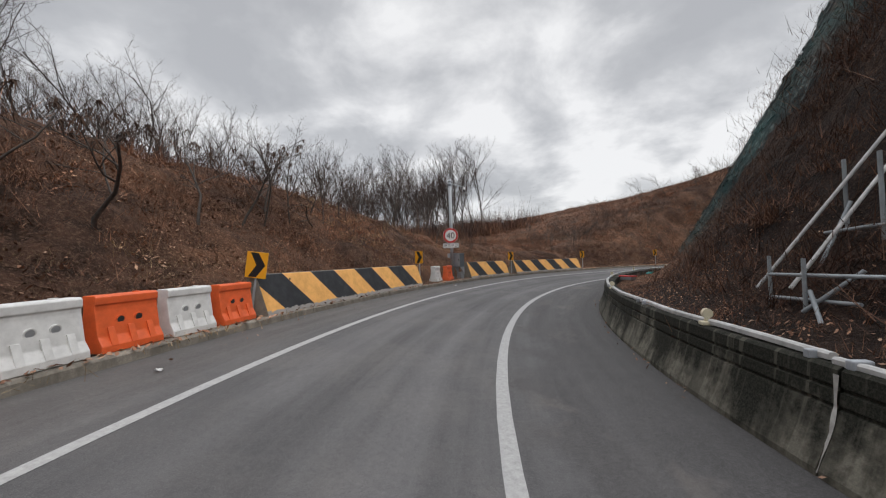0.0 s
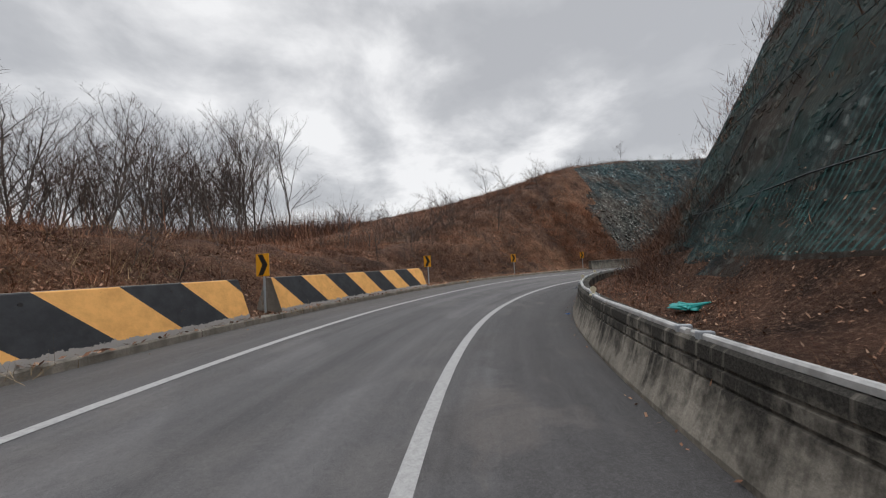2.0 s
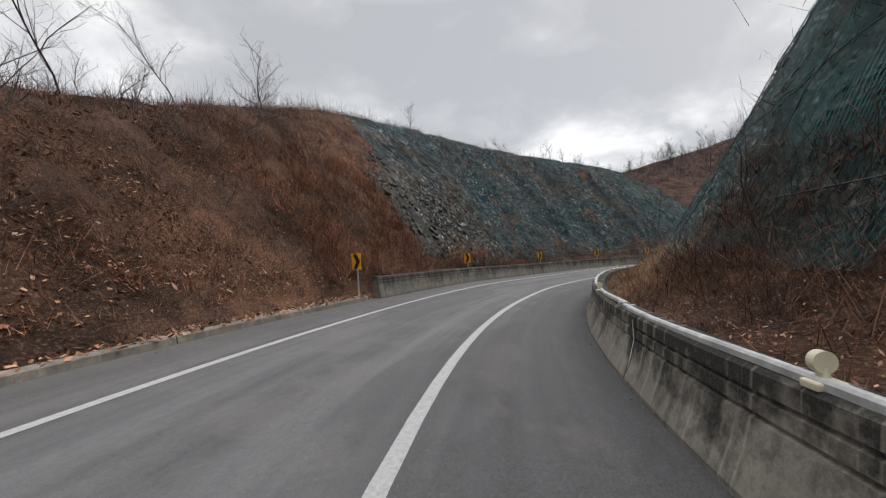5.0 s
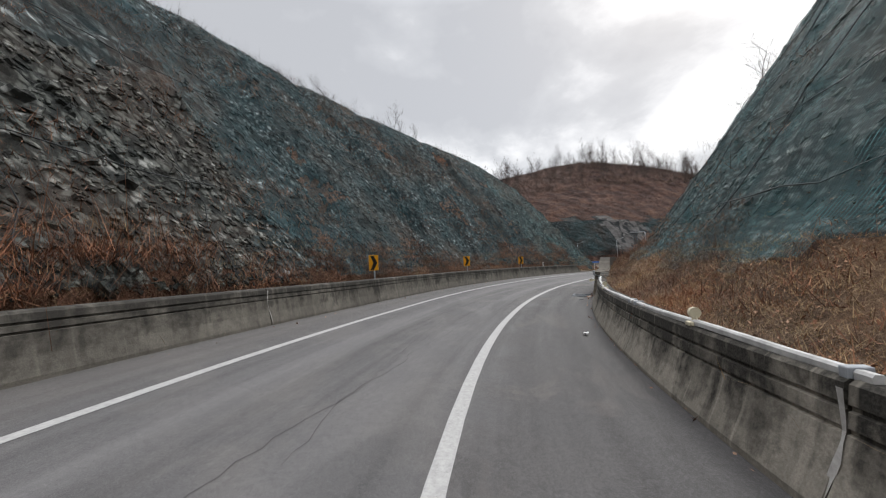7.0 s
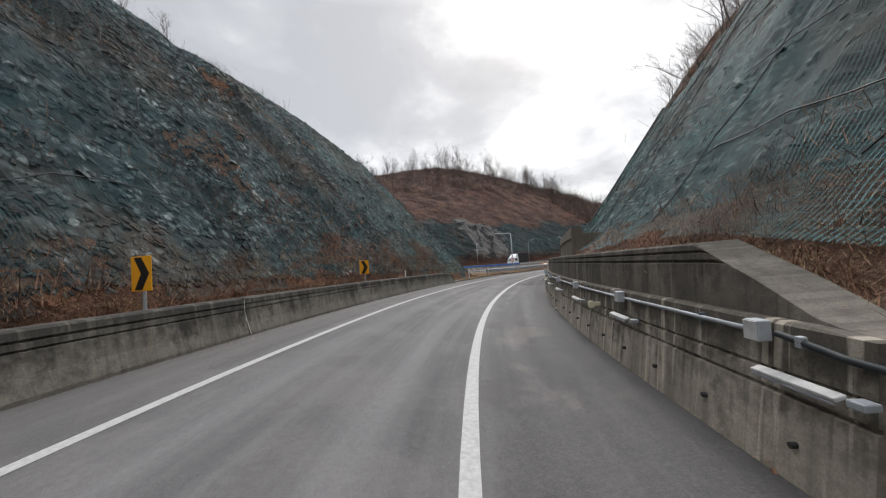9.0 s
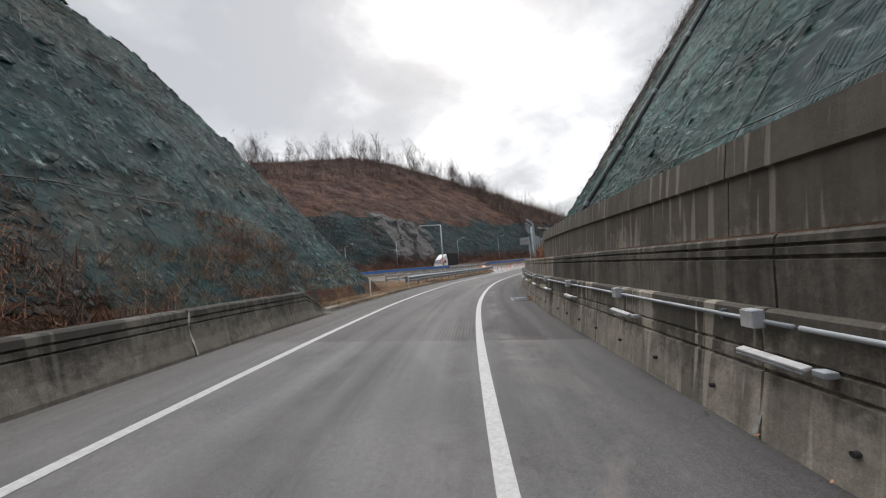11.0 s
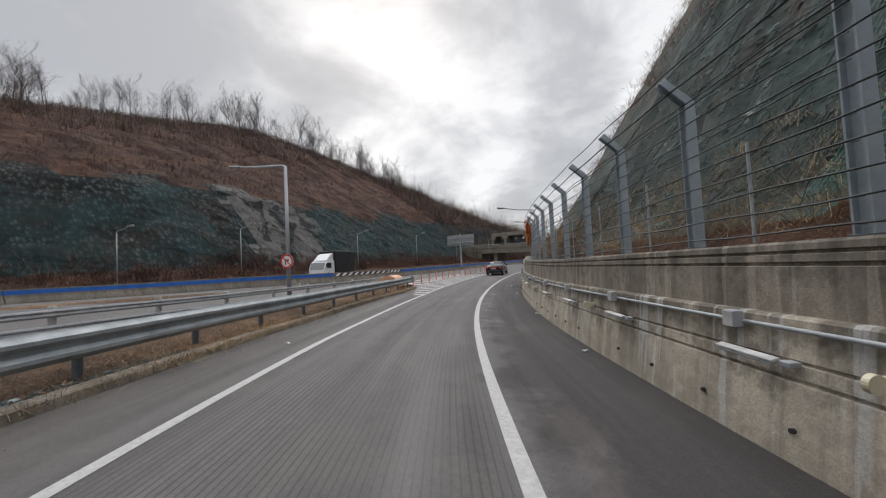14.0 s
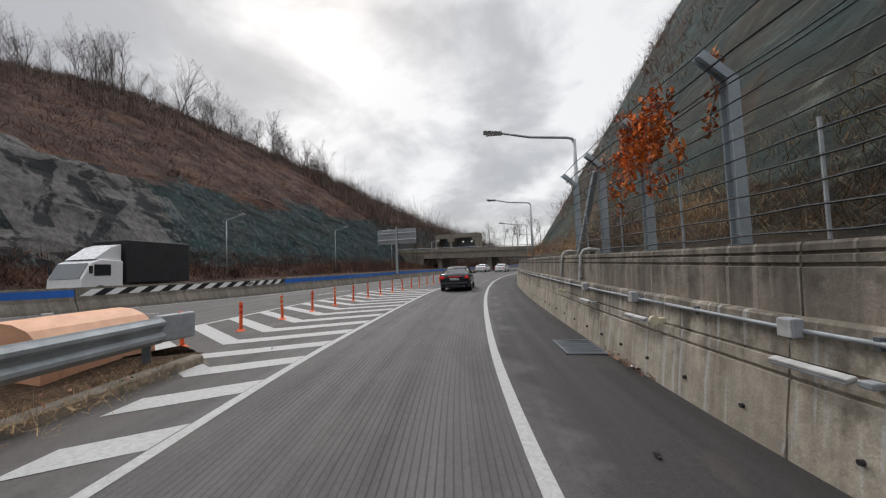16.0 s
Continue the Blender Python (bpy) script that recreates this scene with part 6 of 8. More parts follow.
# ---------------------------------------------------------------- rockfall fence on the wall
wires = [0.10 + 0.235 * k for k in range(10)]
bm = box(bmesh.new(), (0.012, 0.06, 0.014), (0, 0, 0))
CLIP = bpy.data.meshes.new("wire_clip")
bm.to_mesh(CLIP)
bm.free()
CLIP.materials.append(STEEL_DARK)
H_SHAPE = [(y * 1.5, x * 1.5) for x, y in ((-0.055, -0.045), (-0.055, 0.045), (-0.042, 0.045), (-0.042, 0.006), (0.042, 0.006), (0.042, 0.045), (0.055, 0.045), (0.055, -0.045), (0.042, -0.045), (0.042, -0.006), (-0.042, -0.006), (-0.042, -0.045))]
STAND_UP = Matrix(((0, 1, 0, 0), (0, 0, 1, 0), (1, 0, 0, 0), (0, 0, 0, 1)))
posts = [post_station(k) for k in range(16)]
for k, s in enumerate(posts):
    ob = holder("fence_post", stand(s, 3.1, 1.86), "blue-grey steel H-section rockfall fence post with a bent top", "fence post", "rockfall fence")
    bm = bmesh.new()
    extrude_outline(bm, H_SHAPE, 0.0, 2.12, STAND_UP)
    part("upright", bm, POST_BLUE, ob)
    bm = bmesh.new()
    extrude_outline(bm, [(x * 0.8, y * 0.8) for x, y in H_SHAPE], -0.03, 0.48, Matrix.Translation((0, 0, 2.12)) @ Matrix.Rotation(radians(-48), 4, "Y") @ STAND_UP)
    part("bent_top", bm, POST_BLUE, ob)
    part("base_plate", box(bmesh.new(), (0.2, 0.2, 0.02), (0, 0, 0.01), None, 0.004), STEEL_DARK, ob)
    for z in wires:
        clip = new("wire_clip", CLIP)
        clip.parent = ob
        clip.location = (-0.07, 0, z)
for k in (0, 15):
    s = posts[k]
    ob = holder("fence_brace", stand(s, 3.1, 1.86), "slanting steel brace of the fence end post", "fence brace", "rockfall fence braces")
    y = 1.9 if k == 0 else -1.9
    tilt = math.atan2(abs(y) - 0.06, 2.02) * (-1 if k == 0 else 1)
    part("strut", box(bmesh.new(), (0.13, 0.13, math.hypot(2.02, abs(y) - 0.06)), (-0.02, y / 2, 1.03), Matrix.Rotation(tilt, 4, "X"), 0.006), POST_BLUE, ob)
    part("foot", box(bmesh.new(), (0.22, 0.26, 0.03), (0, y, 0.015)), STEEL, ob)
fence = plain_holder("wire_rope", "dark taut wire ropes and mesh strung along the fence posts", "wire rope")
for z in wires + [2.05, 2.22, 2.38]:
    off = 2.985 if z < 2.1 else 2.985 - (z - 2.05) * 1.1
    path = [[(V(s, off, 1.86 + z + 0.012 * math.sin(s * 3.1 + z * 9)), 0.011) for s in np.linspace(posts[0], posts[-1], 62)]]
    v, f = tube_data(path, 4)
    mesh_object("rope", v, f, CABLE, fence)
mesh_lines = []
for k in range(len(posts) - 1):
    for j in (1, 2):
        s = posts[k] + (posts[k + 1] - posts[k]) * j / 3
        if j == 1:
            mesh_lines.append([(V(s + 0.3, 3.0, 1.87), 0.018), (V(s + 0.3, 3.0, 1.87 + 1.15), 0.018)])
for line in mesh_lines:
    mesh_object("spreader_bar", *tube_data([line], 6), STEEL, fence)

# black drain pipe up the slope, and the net's ropes
def right_place(s, d, lift=0.1):
    return V(s, d, float(right_height(np.array(s), np.array(d))) + lift)


ob = plain_holder("drain_pipe", "black drain pipe running up the netted slope", "pipe")
path = [(right_place(108.4 + 0.08 * k, 4.5 + 0.5 * k, 0.38), 0.12) for k in range(18)]
v, f = tube_data([path], 10)
mesh_object("pipe", v, f, CABLE, ob, smooth=True)
for k in range(2, 17, 4):
    p, q = Vector(path[k][0]), Vector(path[k + 1][0])
    part("collar", rod(bmesh.new(), p, p + (q - p) * 0.3, 0.14, 0.14, 12), STEEL_DARK, ob)


def net_ropes(Q, S, D, keep, n_up, label, along_rows):
    ob = plain_holder("net_cables", label, "cable", "net cables")
    paths = []
    idx = np.linspace(4, S.shape[0] - 5, n_up).astype(int)
    for i in idx:
        run = []
        shift = random.uniform(-0.6, 0.6)
        for j in range(0, S.shape[1], 2):
            i2 = int(np.clip(i + shift * j * 0.35, 0, S.shape[0] - 1))
            if keep[i2, j]:
                run.append((Vector(Q[i2, j]) + Vector((0, 0, 0.03)), 0.016))
        if len(run) > 3:
            paths.append(run)
    for run in paths:
        mesh_object("rising_cable", *tube_data([run], 4), CABLE, ob)
    paths = []
    for j in along_rows:
        run = []
        for i in range(0, S.shape[0], 3):
            if keep[i, j]:
                run.append((Vector(Q[i, j]) + Vector((0, 0, 0.03 + 0.05 * math.sin(i * 0.21))), 0.016))
            elif len(run) > 3:
                paths.append(run)
                run = []
        if len(run) > 3:
            paths.append(run)
    for run in paths:
        mesh_object("level_cable", *tube_data([run], 4), CABLE, ob)


net_ropes(Q2, S2, D2, (h2 > 1.0) & (D2 > -19), 17, "black steel cables holding the net on the cutting", (12, 26, 40, 52))
net_ropes(Q3, S3, D3, (hh3 > 2.2) & (S3 > 20) & (hh3 < lerp(S3, R_TOP) - 0.8), 38, "black steel cables holding the net on the rock face", (11, 17, 24, 32))

# ---------------------------------------------------------------- drain grates and litter
def drain_grate(s0, s1, d0, d1):
    ob = plain_holder("drain_grate", "galvanised steel drain grate set in the shoulder", "drain grate", "drain grates")
    m = lambda s, d, h: V(s, d, h)
    bm = bmesh.new()
    a = heading((s0 + s1) / 2)
    r = Matrix.Rotation(-a, 4, "Z")
    box(bm, (d1 - d0, 0.05, 0.02), V(s0, (d0 + d1) / 2, 0.012), r)
    box(bm, (d1 - d0, 0.05, 0.02), V(s1, (d0 + d1) / 2, 0.012), r)
    box(bm, (0.05, s1 - s0, 0.02), V((s0 + s1) / 2, d0, 0.012), r)
    box(bm, (0.05, s1 - s0, 0.02), V((s0 + s1) / 2, d1, 0.012), r)
    part("frame", bm, STEEL_DARK, ob)
    part("pit", box(bmesh.new(), (d1 - d0, s1 - s0, 0.004), V((s0 + s1) / 2, (d0 + d1) / 2, 0.004), r), HOLE, ob)
    n = 16
    for k in range(1, n):
        d = d0 + (d1 - d0) * k / n
        part("bar", box(bmesh.new(), (0.016, s1 - s0 - 0.05, 0.014), V((s0 + s1) / 2, d, 0.014), r), STEEL_DARK, ob)
    for k in range(1, 5):
        s = s0 + (s1 - s0) * k / 5
        part("cross_bar", box(bmesh.new(), (d1 - d0 - 0.05, 0.012, 0.01), V(s, (d0 + d1) / 2, 0.016), r), STEEL_DARK, ob)


drain_grate(K(38.0), K(38.97), 1.36, 2.12)
drain_grate(K(76.4), K(77.43), 1.42, 2.14)
drain_grate(K(106.5), K(107.7), 1.36, 2.1)
drain_grate(138.75, 139.95, 1.4, 2.15)


def scrap(s, d, size, material, label, seed):
    rnd = random.Random(seed)
    bm = bmesh.new()
    bmesh.ops.create_grid(bm, x_segments=4, y_segments=3, size=0.5, matrix=Matrix.Diagonal((size, size * 0.6, 1, 1)))
    for v in bm.verts:
        v.co.z = 0.02 + rnd.uniform(0, 0.35) * size
        v.co.x += rnd.uniform(-0.1, 0.1) * size
    bmesh.ops.solidify(bm, geom=list(bm.faces), thickness=0.004)
    me = bpy.data.meshes.new("litter")
    bm.to_mesh(me)
    bm.free()
    me.materials.append(material)
    ob = new("litter", me)
    ob.matrix_basis = stand(s, d, 0.0, rnd.uniform(0, 180))
    tagged(ob, label, "litter", "roadside litter")


for i, (s, d, z, m, l) in enumerate((
        (17.6, -4.7, 0.16, WHITE, "crumpled white scrap by the kerb"), (4.5, -4.6, 0.14, WHITE, "crumpled white scrap by the kerb"), (29.2, 2.2, 0.17, TRASH_BLUE, "crushed blue bottle by the barrier"),
        (61.6, 2.3, 0.22, TRASH_BLUE, "crumpled blue and white wrapper"), (67.7, 1.9, 0.25, WHITE, "flattened white paper scrap"), (74.6, 1.9, 0.22, STEEL_DARK, "dark crushed can on the shoulder"),
        (87.0, 2.2, 0.2, WHITE, "white scrap by the wall"), (76.0, 2.15, 0.25, WHITE, "white scrap beside the drain"), (110.4, 2.2, 0.3, ORANGE_PALE, "broken brick scrap by the wall"),
        (121.3, 2.0, 0.16, WHITE, "white crumpled cup on the shoulder"), (126.3, 2.1, 0.2, WHITE, "white scrap by the wall"), (117.0, 2.15, 0.13, ORANGE_PALE, "pale brick fragment by the wall"),
        (134.2, 1.9, 0.13, WHITE, "small white scrap on the shoulder"), (135.0, 1.1, 0.12, HOLE, "small dark clod on the asphalt"), (39.0, -5.4, 0.3, SIGN_YELLOW, "yellow plastic scrap on the verge"),
        (40.2, -5.5, 0.26, WHITE, "white plastic scrap on the verge"), (137.8, 2.2, 0.2, WHITE, "white scrap beside the drain"), (122.0, -4.3, 0.12, WHITE, "small white scrap in the gutter"),
        (112.4, -4.4, 0.1, WHITE, "small white scrap in the gutter"), (105.9, 2.25, 0.16, TRASH_BLUE, "blue bottle cap among dead leaves"))):
    scrap(s, d, z * 0.7, m, l, i)
ob = holder("plastic_bag", stand(K(23.5), 3.72, 0.84, 60), "crumpled teal plastic bag lying on the slope", "litter")
bm = bmesh.new()
bmesh.ops.create_icosphere(bm, subdivisions=3, radius=0.16)
for v in bm.verts:
    k = 1 + 0.5 * noise.noise(v.co * 14)
    v.co = Vector((v.co.x * 1.5 * k, v.co.y * 0.8 * k, max(-0.03, v.co.z * 0.5 * k)))
part("bag", bm, TEAL_PLASTIC, ob)
part("tail", rod(bmesh.new(), (0.15, 0, 0.03), (0.42, 0.02, 0.12), 0.05, 0.012, 7), TEAL_PLASTIC, ob)
# red and grey tray on the shelf
ob = holder("plastic_tray", stand(K(18.6), 3.25, 0.72, 30), "red-rimmed plastic tray lying on the slope", "tray")
part("rim", box(bmesh.new(), (0.62, 0.4, 0.04), (0, 0, 0.17), None, 0.01), SIGN_RED, ob)
part("tub", box(bmesh.new(), (0.56, 0.34, 0.16), (0, 0, 0.08), None, 0.03), SIGN_BACK, ob)

# galvanised frame of poles leaning on the inner slope
ob = plain_holder("pole_frame", "galvanised pipe frame leaning against the slope", "pipe frame")
pipes = {"long_rail": [((7.6, 4.35, 1.2), (6.8, 7.1, 5.5)), ((6.6, 4.3, 1.25), (7.15, 7.2, 5.0))],
         "upright": [((7.3, 4.75, 0.7), (7.3, 4.75, 1.5)), ((6.2, 4.6, 0.5), (6.2, 4.6, 1.45)), ((6.4, 5.7, 1.4), (6.4, 5.7, 3.0)), ((7.4, 5.9, 1.6), (7.4, 5.9, 3.1))],
         "cross_rail": [((7.1, 4.65, 1.2), (4.95, 4.65, 1.23)), ((6.9, 4.6, 0.85), (5.4, 4.7, 0.88)), ((7.4, 5.6, 1.9), (6.2, 5.6, 1.95))],
         "brace": [((6.1, 4.6, 1.0), (5.6, 4.4, 0.6)), ((5.6, 4.9, 1.3), (6.1, 4.5, 0.7)), ((7.0, 5.3, 1.4), (7.3, 5.9, 2.4))]}
for name, items in pipes.items():
    for a, b in items:
        lift = Vector((0, -0.35, 0.3)) if name != "long_rail" else Vector((0, 0, 0.05))
        a, b = Vector(a) + lift, Vector(b) + lift
        part(name, rod(bmesh.new(), V(*a), V(*b), 0.027, 0.027, 10), PIPE_WHITE if name == "long_rail" else RAIL, ob)

# ---------------------------------------------------------------- overhead sign, bridge and distance
ob = holder("overhead_sign", stand(K(180), -13.3, 0.0, 4), "grey steel post with two sign panels seen from behind", "road sign")
part("post", rod(bmesh.new(), (0, 0, 0.6), (0, 0, 6.1), 0.15, 0.12, 16), POLE_GREY, ob)
part("cross_beam", rod(bmesh.new(), (-2.5, 0, 4.6), (2.5, 0, 4.6), 0.07, 0.07, 10), POLE_GREY, ob)
part("cross_beam", rod(bmesh.new(), (-2.5, 0, 5.4), (2.5, 0, 5.4), 0.07, 0.07, 10), POLE_GREY, ob)
for x in (-1.35, 1.35):
    p = part("panel", box(bmesh.new(), (2.3, 0.06, 1.75), (x, 0.12, 5.0), None, 0.02), SIGN_BACK, ob)
    for z in (4.3, 5.0, 5.7):
        part("stiffener", box(bmesh.new(), (2.3, 0.06, 0.07), (x, 0.05, z)), STEEL, p)

br = holder("overpass", stand(K(228), -8, -1.1, 0), "grey concrete overpass with piers across the main road", "bridge")
part("deck", box(bmesh.new(), (58, 7, 1.5), (0, 0, 4.75), Matrix.Rotation(radians(1.2), 4, "Y"), 0.05), KERB, br)
part("parapet", box(bmesh.new(), (58, 0.3, 0.8), (0, -3.5, 5.85), Matrix.Rotation(radians(1.2), 4, "Y"), 0.03), KERB, br)
part("handrail", rod(bmesh.new(), (-29, -3.5, 7.1), (29, -3.5, 5.9), 0.06, 0.06, 8), STEEL, br)
for x in (-2.4, -14.5):
    part("pier", box(bmesh.new(), (1.1, 5.6, 5.4), (x, 0, 1.6), None, 0.08), KERB, br)
part("abutment", box(bmesh.new(), (9, 8, 6.5), (-23, 0.5, 1.8), None, 0.08), CONCRETE, br)
part("abutment", box(bmesh.new(), (12, 8, 6.5), (16, 0.5, 1.4), None, 0.08), CONCRETE, br)
tp = holder("tunnel_portal", stand(K(233), -22.3, 4.9, 3) @ Matrix.Diagonal((0.8, 0.8, 0.8, 1)), "pale concrete double portal on the slope above the bridge", "tunnel portal")
bm = bmesh.new()
box(bm, (15, 4, 1.3), (0, 0, 4.6), None, 0.05)
for x in (-7.0, -1.6, 7.0):
    box(bm, (0.8, 4, 5.4), (x, 0, 2.2), None, 0.05)
for x0, x1 in ((-6.6, -2.0), (-1.2, 6.6)):
    for sx, x in ((1, x0), (-1, x1)):
        extrude_outline(bm, [(-2, 4.0), (-2, 3.0), (-1.9, 3.0), (-1.9, 4.0)], min(x, x + sx * 0.9), max(x, x + sx * 0.9))
part("frame", bm, KERB, tp)
for x, w in ((-4.3, 4.6), (2.7, 7.8)):
    part("opening", box(bmesh.new(), (w, 0.4, 4.4), (x, 1.6, 1.9)), STEEL_DARK, tp)
for x in (1.2, 4.2):
    part("tunnel_lamp", box(bmesh.new(), (0.26, 0.2, 0.2), (x, 1.2, 2.9)), lamp_material("warm_tunnel_lamp", (1.0, 0.9, 0.75), 1.6), tp)
ob = holder("sign_tower", stand(240, 7, 0, 0), "distant lattice post with a small board", "road sign")
part("post", rod(bmesh.new(), (0, 0, 0), (0, 0, 17), 0.14, 0.1, 8), STEEL_DARK, ob)
part("board", box(bmesh.new(), (3.4, 0.2, 2.8), (1.6, 0, 15.2), None, 0.03), SIGN_BACK, ob)
ob = holder("roadside_sign", stand(214, 4.6, 1.0, 0), "small green and white roadside signs at the merge", "road sign")
part("post", rod(bmesh.new(), (0, 0, 0), (0, 0, 2.6), 0.05, 0.05, 8), POLE_GREY, ob)
part("green_board", box(bmesh.new(), (1.4, 0.04, 1.5), (0.5, 0, 2.0), None, 0.01), GREEN_SIGN, ob)
bm = bmesh.new()
extrude_outline(bm, [(-0.5, 2.5), (0.5, 2.5), (0, 1.6)], -0.03, 0.0, Matrix.Translation((-0.9, -0.05, 0)) @ Matrix(((0, 1, 0, 0), (1, 0, 0, 0), (0, 0, 1, 0), (0, 0, 0, 1))))
part("yield_board", bm, SIGN_WHITE, ob, "white triangle with red edge")

# low wooded ridges that close the distance
for name, s0, s1, d_at, top, seed in (("ridge_south", 270, 420, -10, 16, 3.0),):
    ss = np.linspace(0, 1, 60)
    a = V(330, -160, 0)
    b = V(330, 190, 0)
    P = []
    for u in ss:
        c = a.lerp(b, float(u))
        hgt = 13 + 9 * noise.noise(Vector((u * 5, seed, 0))) + 3 * noise.noise(Vector((u * 19, seed, 4)))
        back = Vector((0.1, -1, 0)) * 60
        P.append([(c.x, c.y, -6), (c.x + back.x * 0.5, c.y + back.y * 0.5, hgt * 0.6), (c.x + back.x, c.y + back.y, hgt), (c.x + back.x * 1.6, c.y + back.y * 1.6, hgt * 1.1)])
    tagged(grid_object(name, np.array(P), HILL, np.zeros((60, 4, 2)), flip=True), "hazy wooded ridge closing the valley", "hillside", kind="structure")

# ---------------------------------------------------------------- vehicles
def loft(bm, sections):
    rings = [[bm.verts.new(p) for p in sec] for sec in sections]
    k = len(rings[0])
    for a, b in zip(rings[:-1], rings[1:]):
        for j in range(k):
            j2 = (j + 1) % k
            bm.faces.new((a[j], a[j2], b[j2], b[j]))
    bm.faces.new(rings[0][::-1])
    bm.faces.new(rings[-1])
    bmesh.ops.recalc_face_normals(bm, faces=bm.faces)
    return bm


def car_section(y, w, z0, zb, crown):
    """A body cross-section from sill to shoulder."""
    pts = []
    for x, z in ((0.80, z0), (0.93, z0 + 0.06), (1.0, z0 + 0.24), (1.0, zb - 0.16), (0.965, zb - 0.05), (0.88, zb), (0.45, zb + crown), (0.0, zb + crown * 1.25)):
        pts.append((x * w, y, z))
    return pts + [(-x, y0, z) for x, y0, z in pts[-2::-1]]


def sedan(name, m, paint, label, pale_glass):
    car = holder(name, m, label, "car", "cars on the ramp")
    secs = [(-2.42, 0.76, 0.36, 0.86, 0.0), (-2.38, 0.84, 0.27, 0.98, 0.01), (-2.2, 0.90, 0.22, 1.05, 0.02), (-1.6, 0.92, 0.19, 1.04, 0.03), (-0.8, 0.93, 0.18, 0.98, 0.03), (0.4, 0.93, 0.18, 0.95, 0.03),
            (1.2, 0.92, 0.18, 0.92, 0.04), (1.9, 0.89, 0.20, 0.84, 0.05), (2.25, 0.82, 0.24, 0.74, 0.04), (2.42, 0.68, 0.33, 0.62, 0.0)]
    body = part("body", loft(bmesh.new(), [car_section(*q) for q in secs]), paint, car, smooth=True)
    # cabin: roof in paint, glass band below it
    roof = [(-1.45, 0.60, 1.30), (-1.0, 0.66, 1.42), (-0.4, 0.68, 1.47), (0.2, 0.67, 1.46), (0.62, 0.63, 1.38)]
    part("roof", loft(bmesh.new(), [[(w, y, z - 0.05), (w * 0.8, y, z), (0, y, z + 0.02), (-w * 0.8, y, z), (-w, y, z - 0.05), (0, y, z - 0.07)] for y, w, z in roof]), paint, car, smooth=True)
    bm = bmesh.new()
    low = [(-0.84, -1.95, 1.03), (0.84, -1.95, 1.03), (0.86, 1.25, 0.96), (-0.86, 1.25, 0.96)]
    up = [(-0.60, -1.42, 1.28), (0.60, -1.42, 1.28), (0.63, 0.6, 1.36), (-0.63, 0.6, 1.36)]
    a, b = [bm.verts.new(p) for p in low], [bm.verts.new(p) for p in up]
    for i in range(4):
        bm.faces.new((a[i], a[(i + 1) % 4], b[(i + 1) % 4], b[i]))
    bm.faces.new(b)
    part("side_glass", bm, CAR_GLASS, car)
    bm = bmesh.new()
    q = [bm.verts.new(p) for p in ((-0.72, -1.965, 1.045), (0.72, -1.965, 1.045), (0.55, -1.47, 1.30), (-0.55, -1.47, 1.30))]
    bm.faces.new(q)
    bmesh.ops.solidify(bm, geom=list(bm.faces), thickness=-0.008)
    part("rear_window", bm, CAR_GLASS_PALE if pale_glass else CAR_GLASS, car, "rear window reflecting the pale sky")
    for sx in (-1, 1):
        for y in (-0.55, 0.3):
            part("pillar", box(bmesh.new(), (0.03, 0.07, 0.42), (sx * 0.765, y, 1.18), Matrix.Rotation(radians(-sx * 27), 4, "Y")), paint, car)
        part("pillar", rod(bmesh.new(), (sx * 0.84, -1.95, 1.03), (sx * 0.60, -1.40, 1.31), 0.045, 0.045, 6), paint, car)
        part("pillar", rod(bmesh.new(), (sx * 0.86, 1.25, 0.96), (sx * 0.63, 0.58, 1.38), 0.04, 0.04, 6), paint, car)
    for sx in (-1, 1):
        lamp = part("tail_lamp", box(bmesh.new(), (0.46, 0.12, 0.15), (sx * 0.62, -2.36, 0.83), Matrix.Rotation(radians(-sx * 14), 4, "Z"), 0.03), TAIL, car, "red tail lamp")
        part("mirror", box(bmesh.new(), (0.2, 0.1, 0.14), (sx * 1.02, 0.72, 1.04), None, 0.03), paint, car)
        part("headlamp", box(bmesh.new(), (0.36, 0.16, 0.12), (sx * 0.60, 2.27, 0.66), Matrix.Rotation(radians(sx * 20), 4, "Z"), 0.03), CAR_GLASS_PALE, car)
        part("exhaust", rod(bmesh.new(), (sx * 0.55, -2.44, 0.30), (sx * 0.55, -2.3, 0.30), 0.045, 0.045, 12), RIM, car)
        for y in (-1.42, 1.42):
            wh = part("wheel", rod(bmesh.new(), (sx * 0.72, y, 0.33), (sx * 0.935, y, 0.33), 0.33, 0.33, 24), RUBBER, car)
            part("rim", rod(bmesh.new(), (sx * 0.90, y, 0.33), (sx * 0.945, y, 0.33), 0.235, 0.22, 20), RIM, wh)
            bm = bmesh.new()
            for k in range(5):
                aa = 2 * math.pi * k / 5
                box(bm, (0.012, 0.05, 0.17), (sx * 0.945, y + 0.11 * math.sin(aa), 0.33 + 0.11 * math.cos(aa)), Matrix.Rotation(-aa, 4, "X"))
            part("spokes", bm, STEEL, wh)
    part("light_strip", box(bmesh.new(), (0.8, 0.03, 0.045), (0, -2.425, 0.87), None, 0.01), TAIL if paint is CAR_BLACK else RIM, car)
    part("bumper", box(bmesh.new(), (1.66, 0.2, 0.26), (0, -2.36, 0.42), None, 0.07), paint, car)
    part("diffuser", box(bmesh.new(), (1.1, 0.12, 0.12), (0, -2.42, 0.30), None, 0.03), RUBBER, car)
    pl = part("number_plate", box(bmesh.new(), (0.52, 0.02, 0.12), (0, -2.445, 0.72), None, 0.004), PLATE, car, "white number plate with blurred bars")
    bm = bmesh.new()
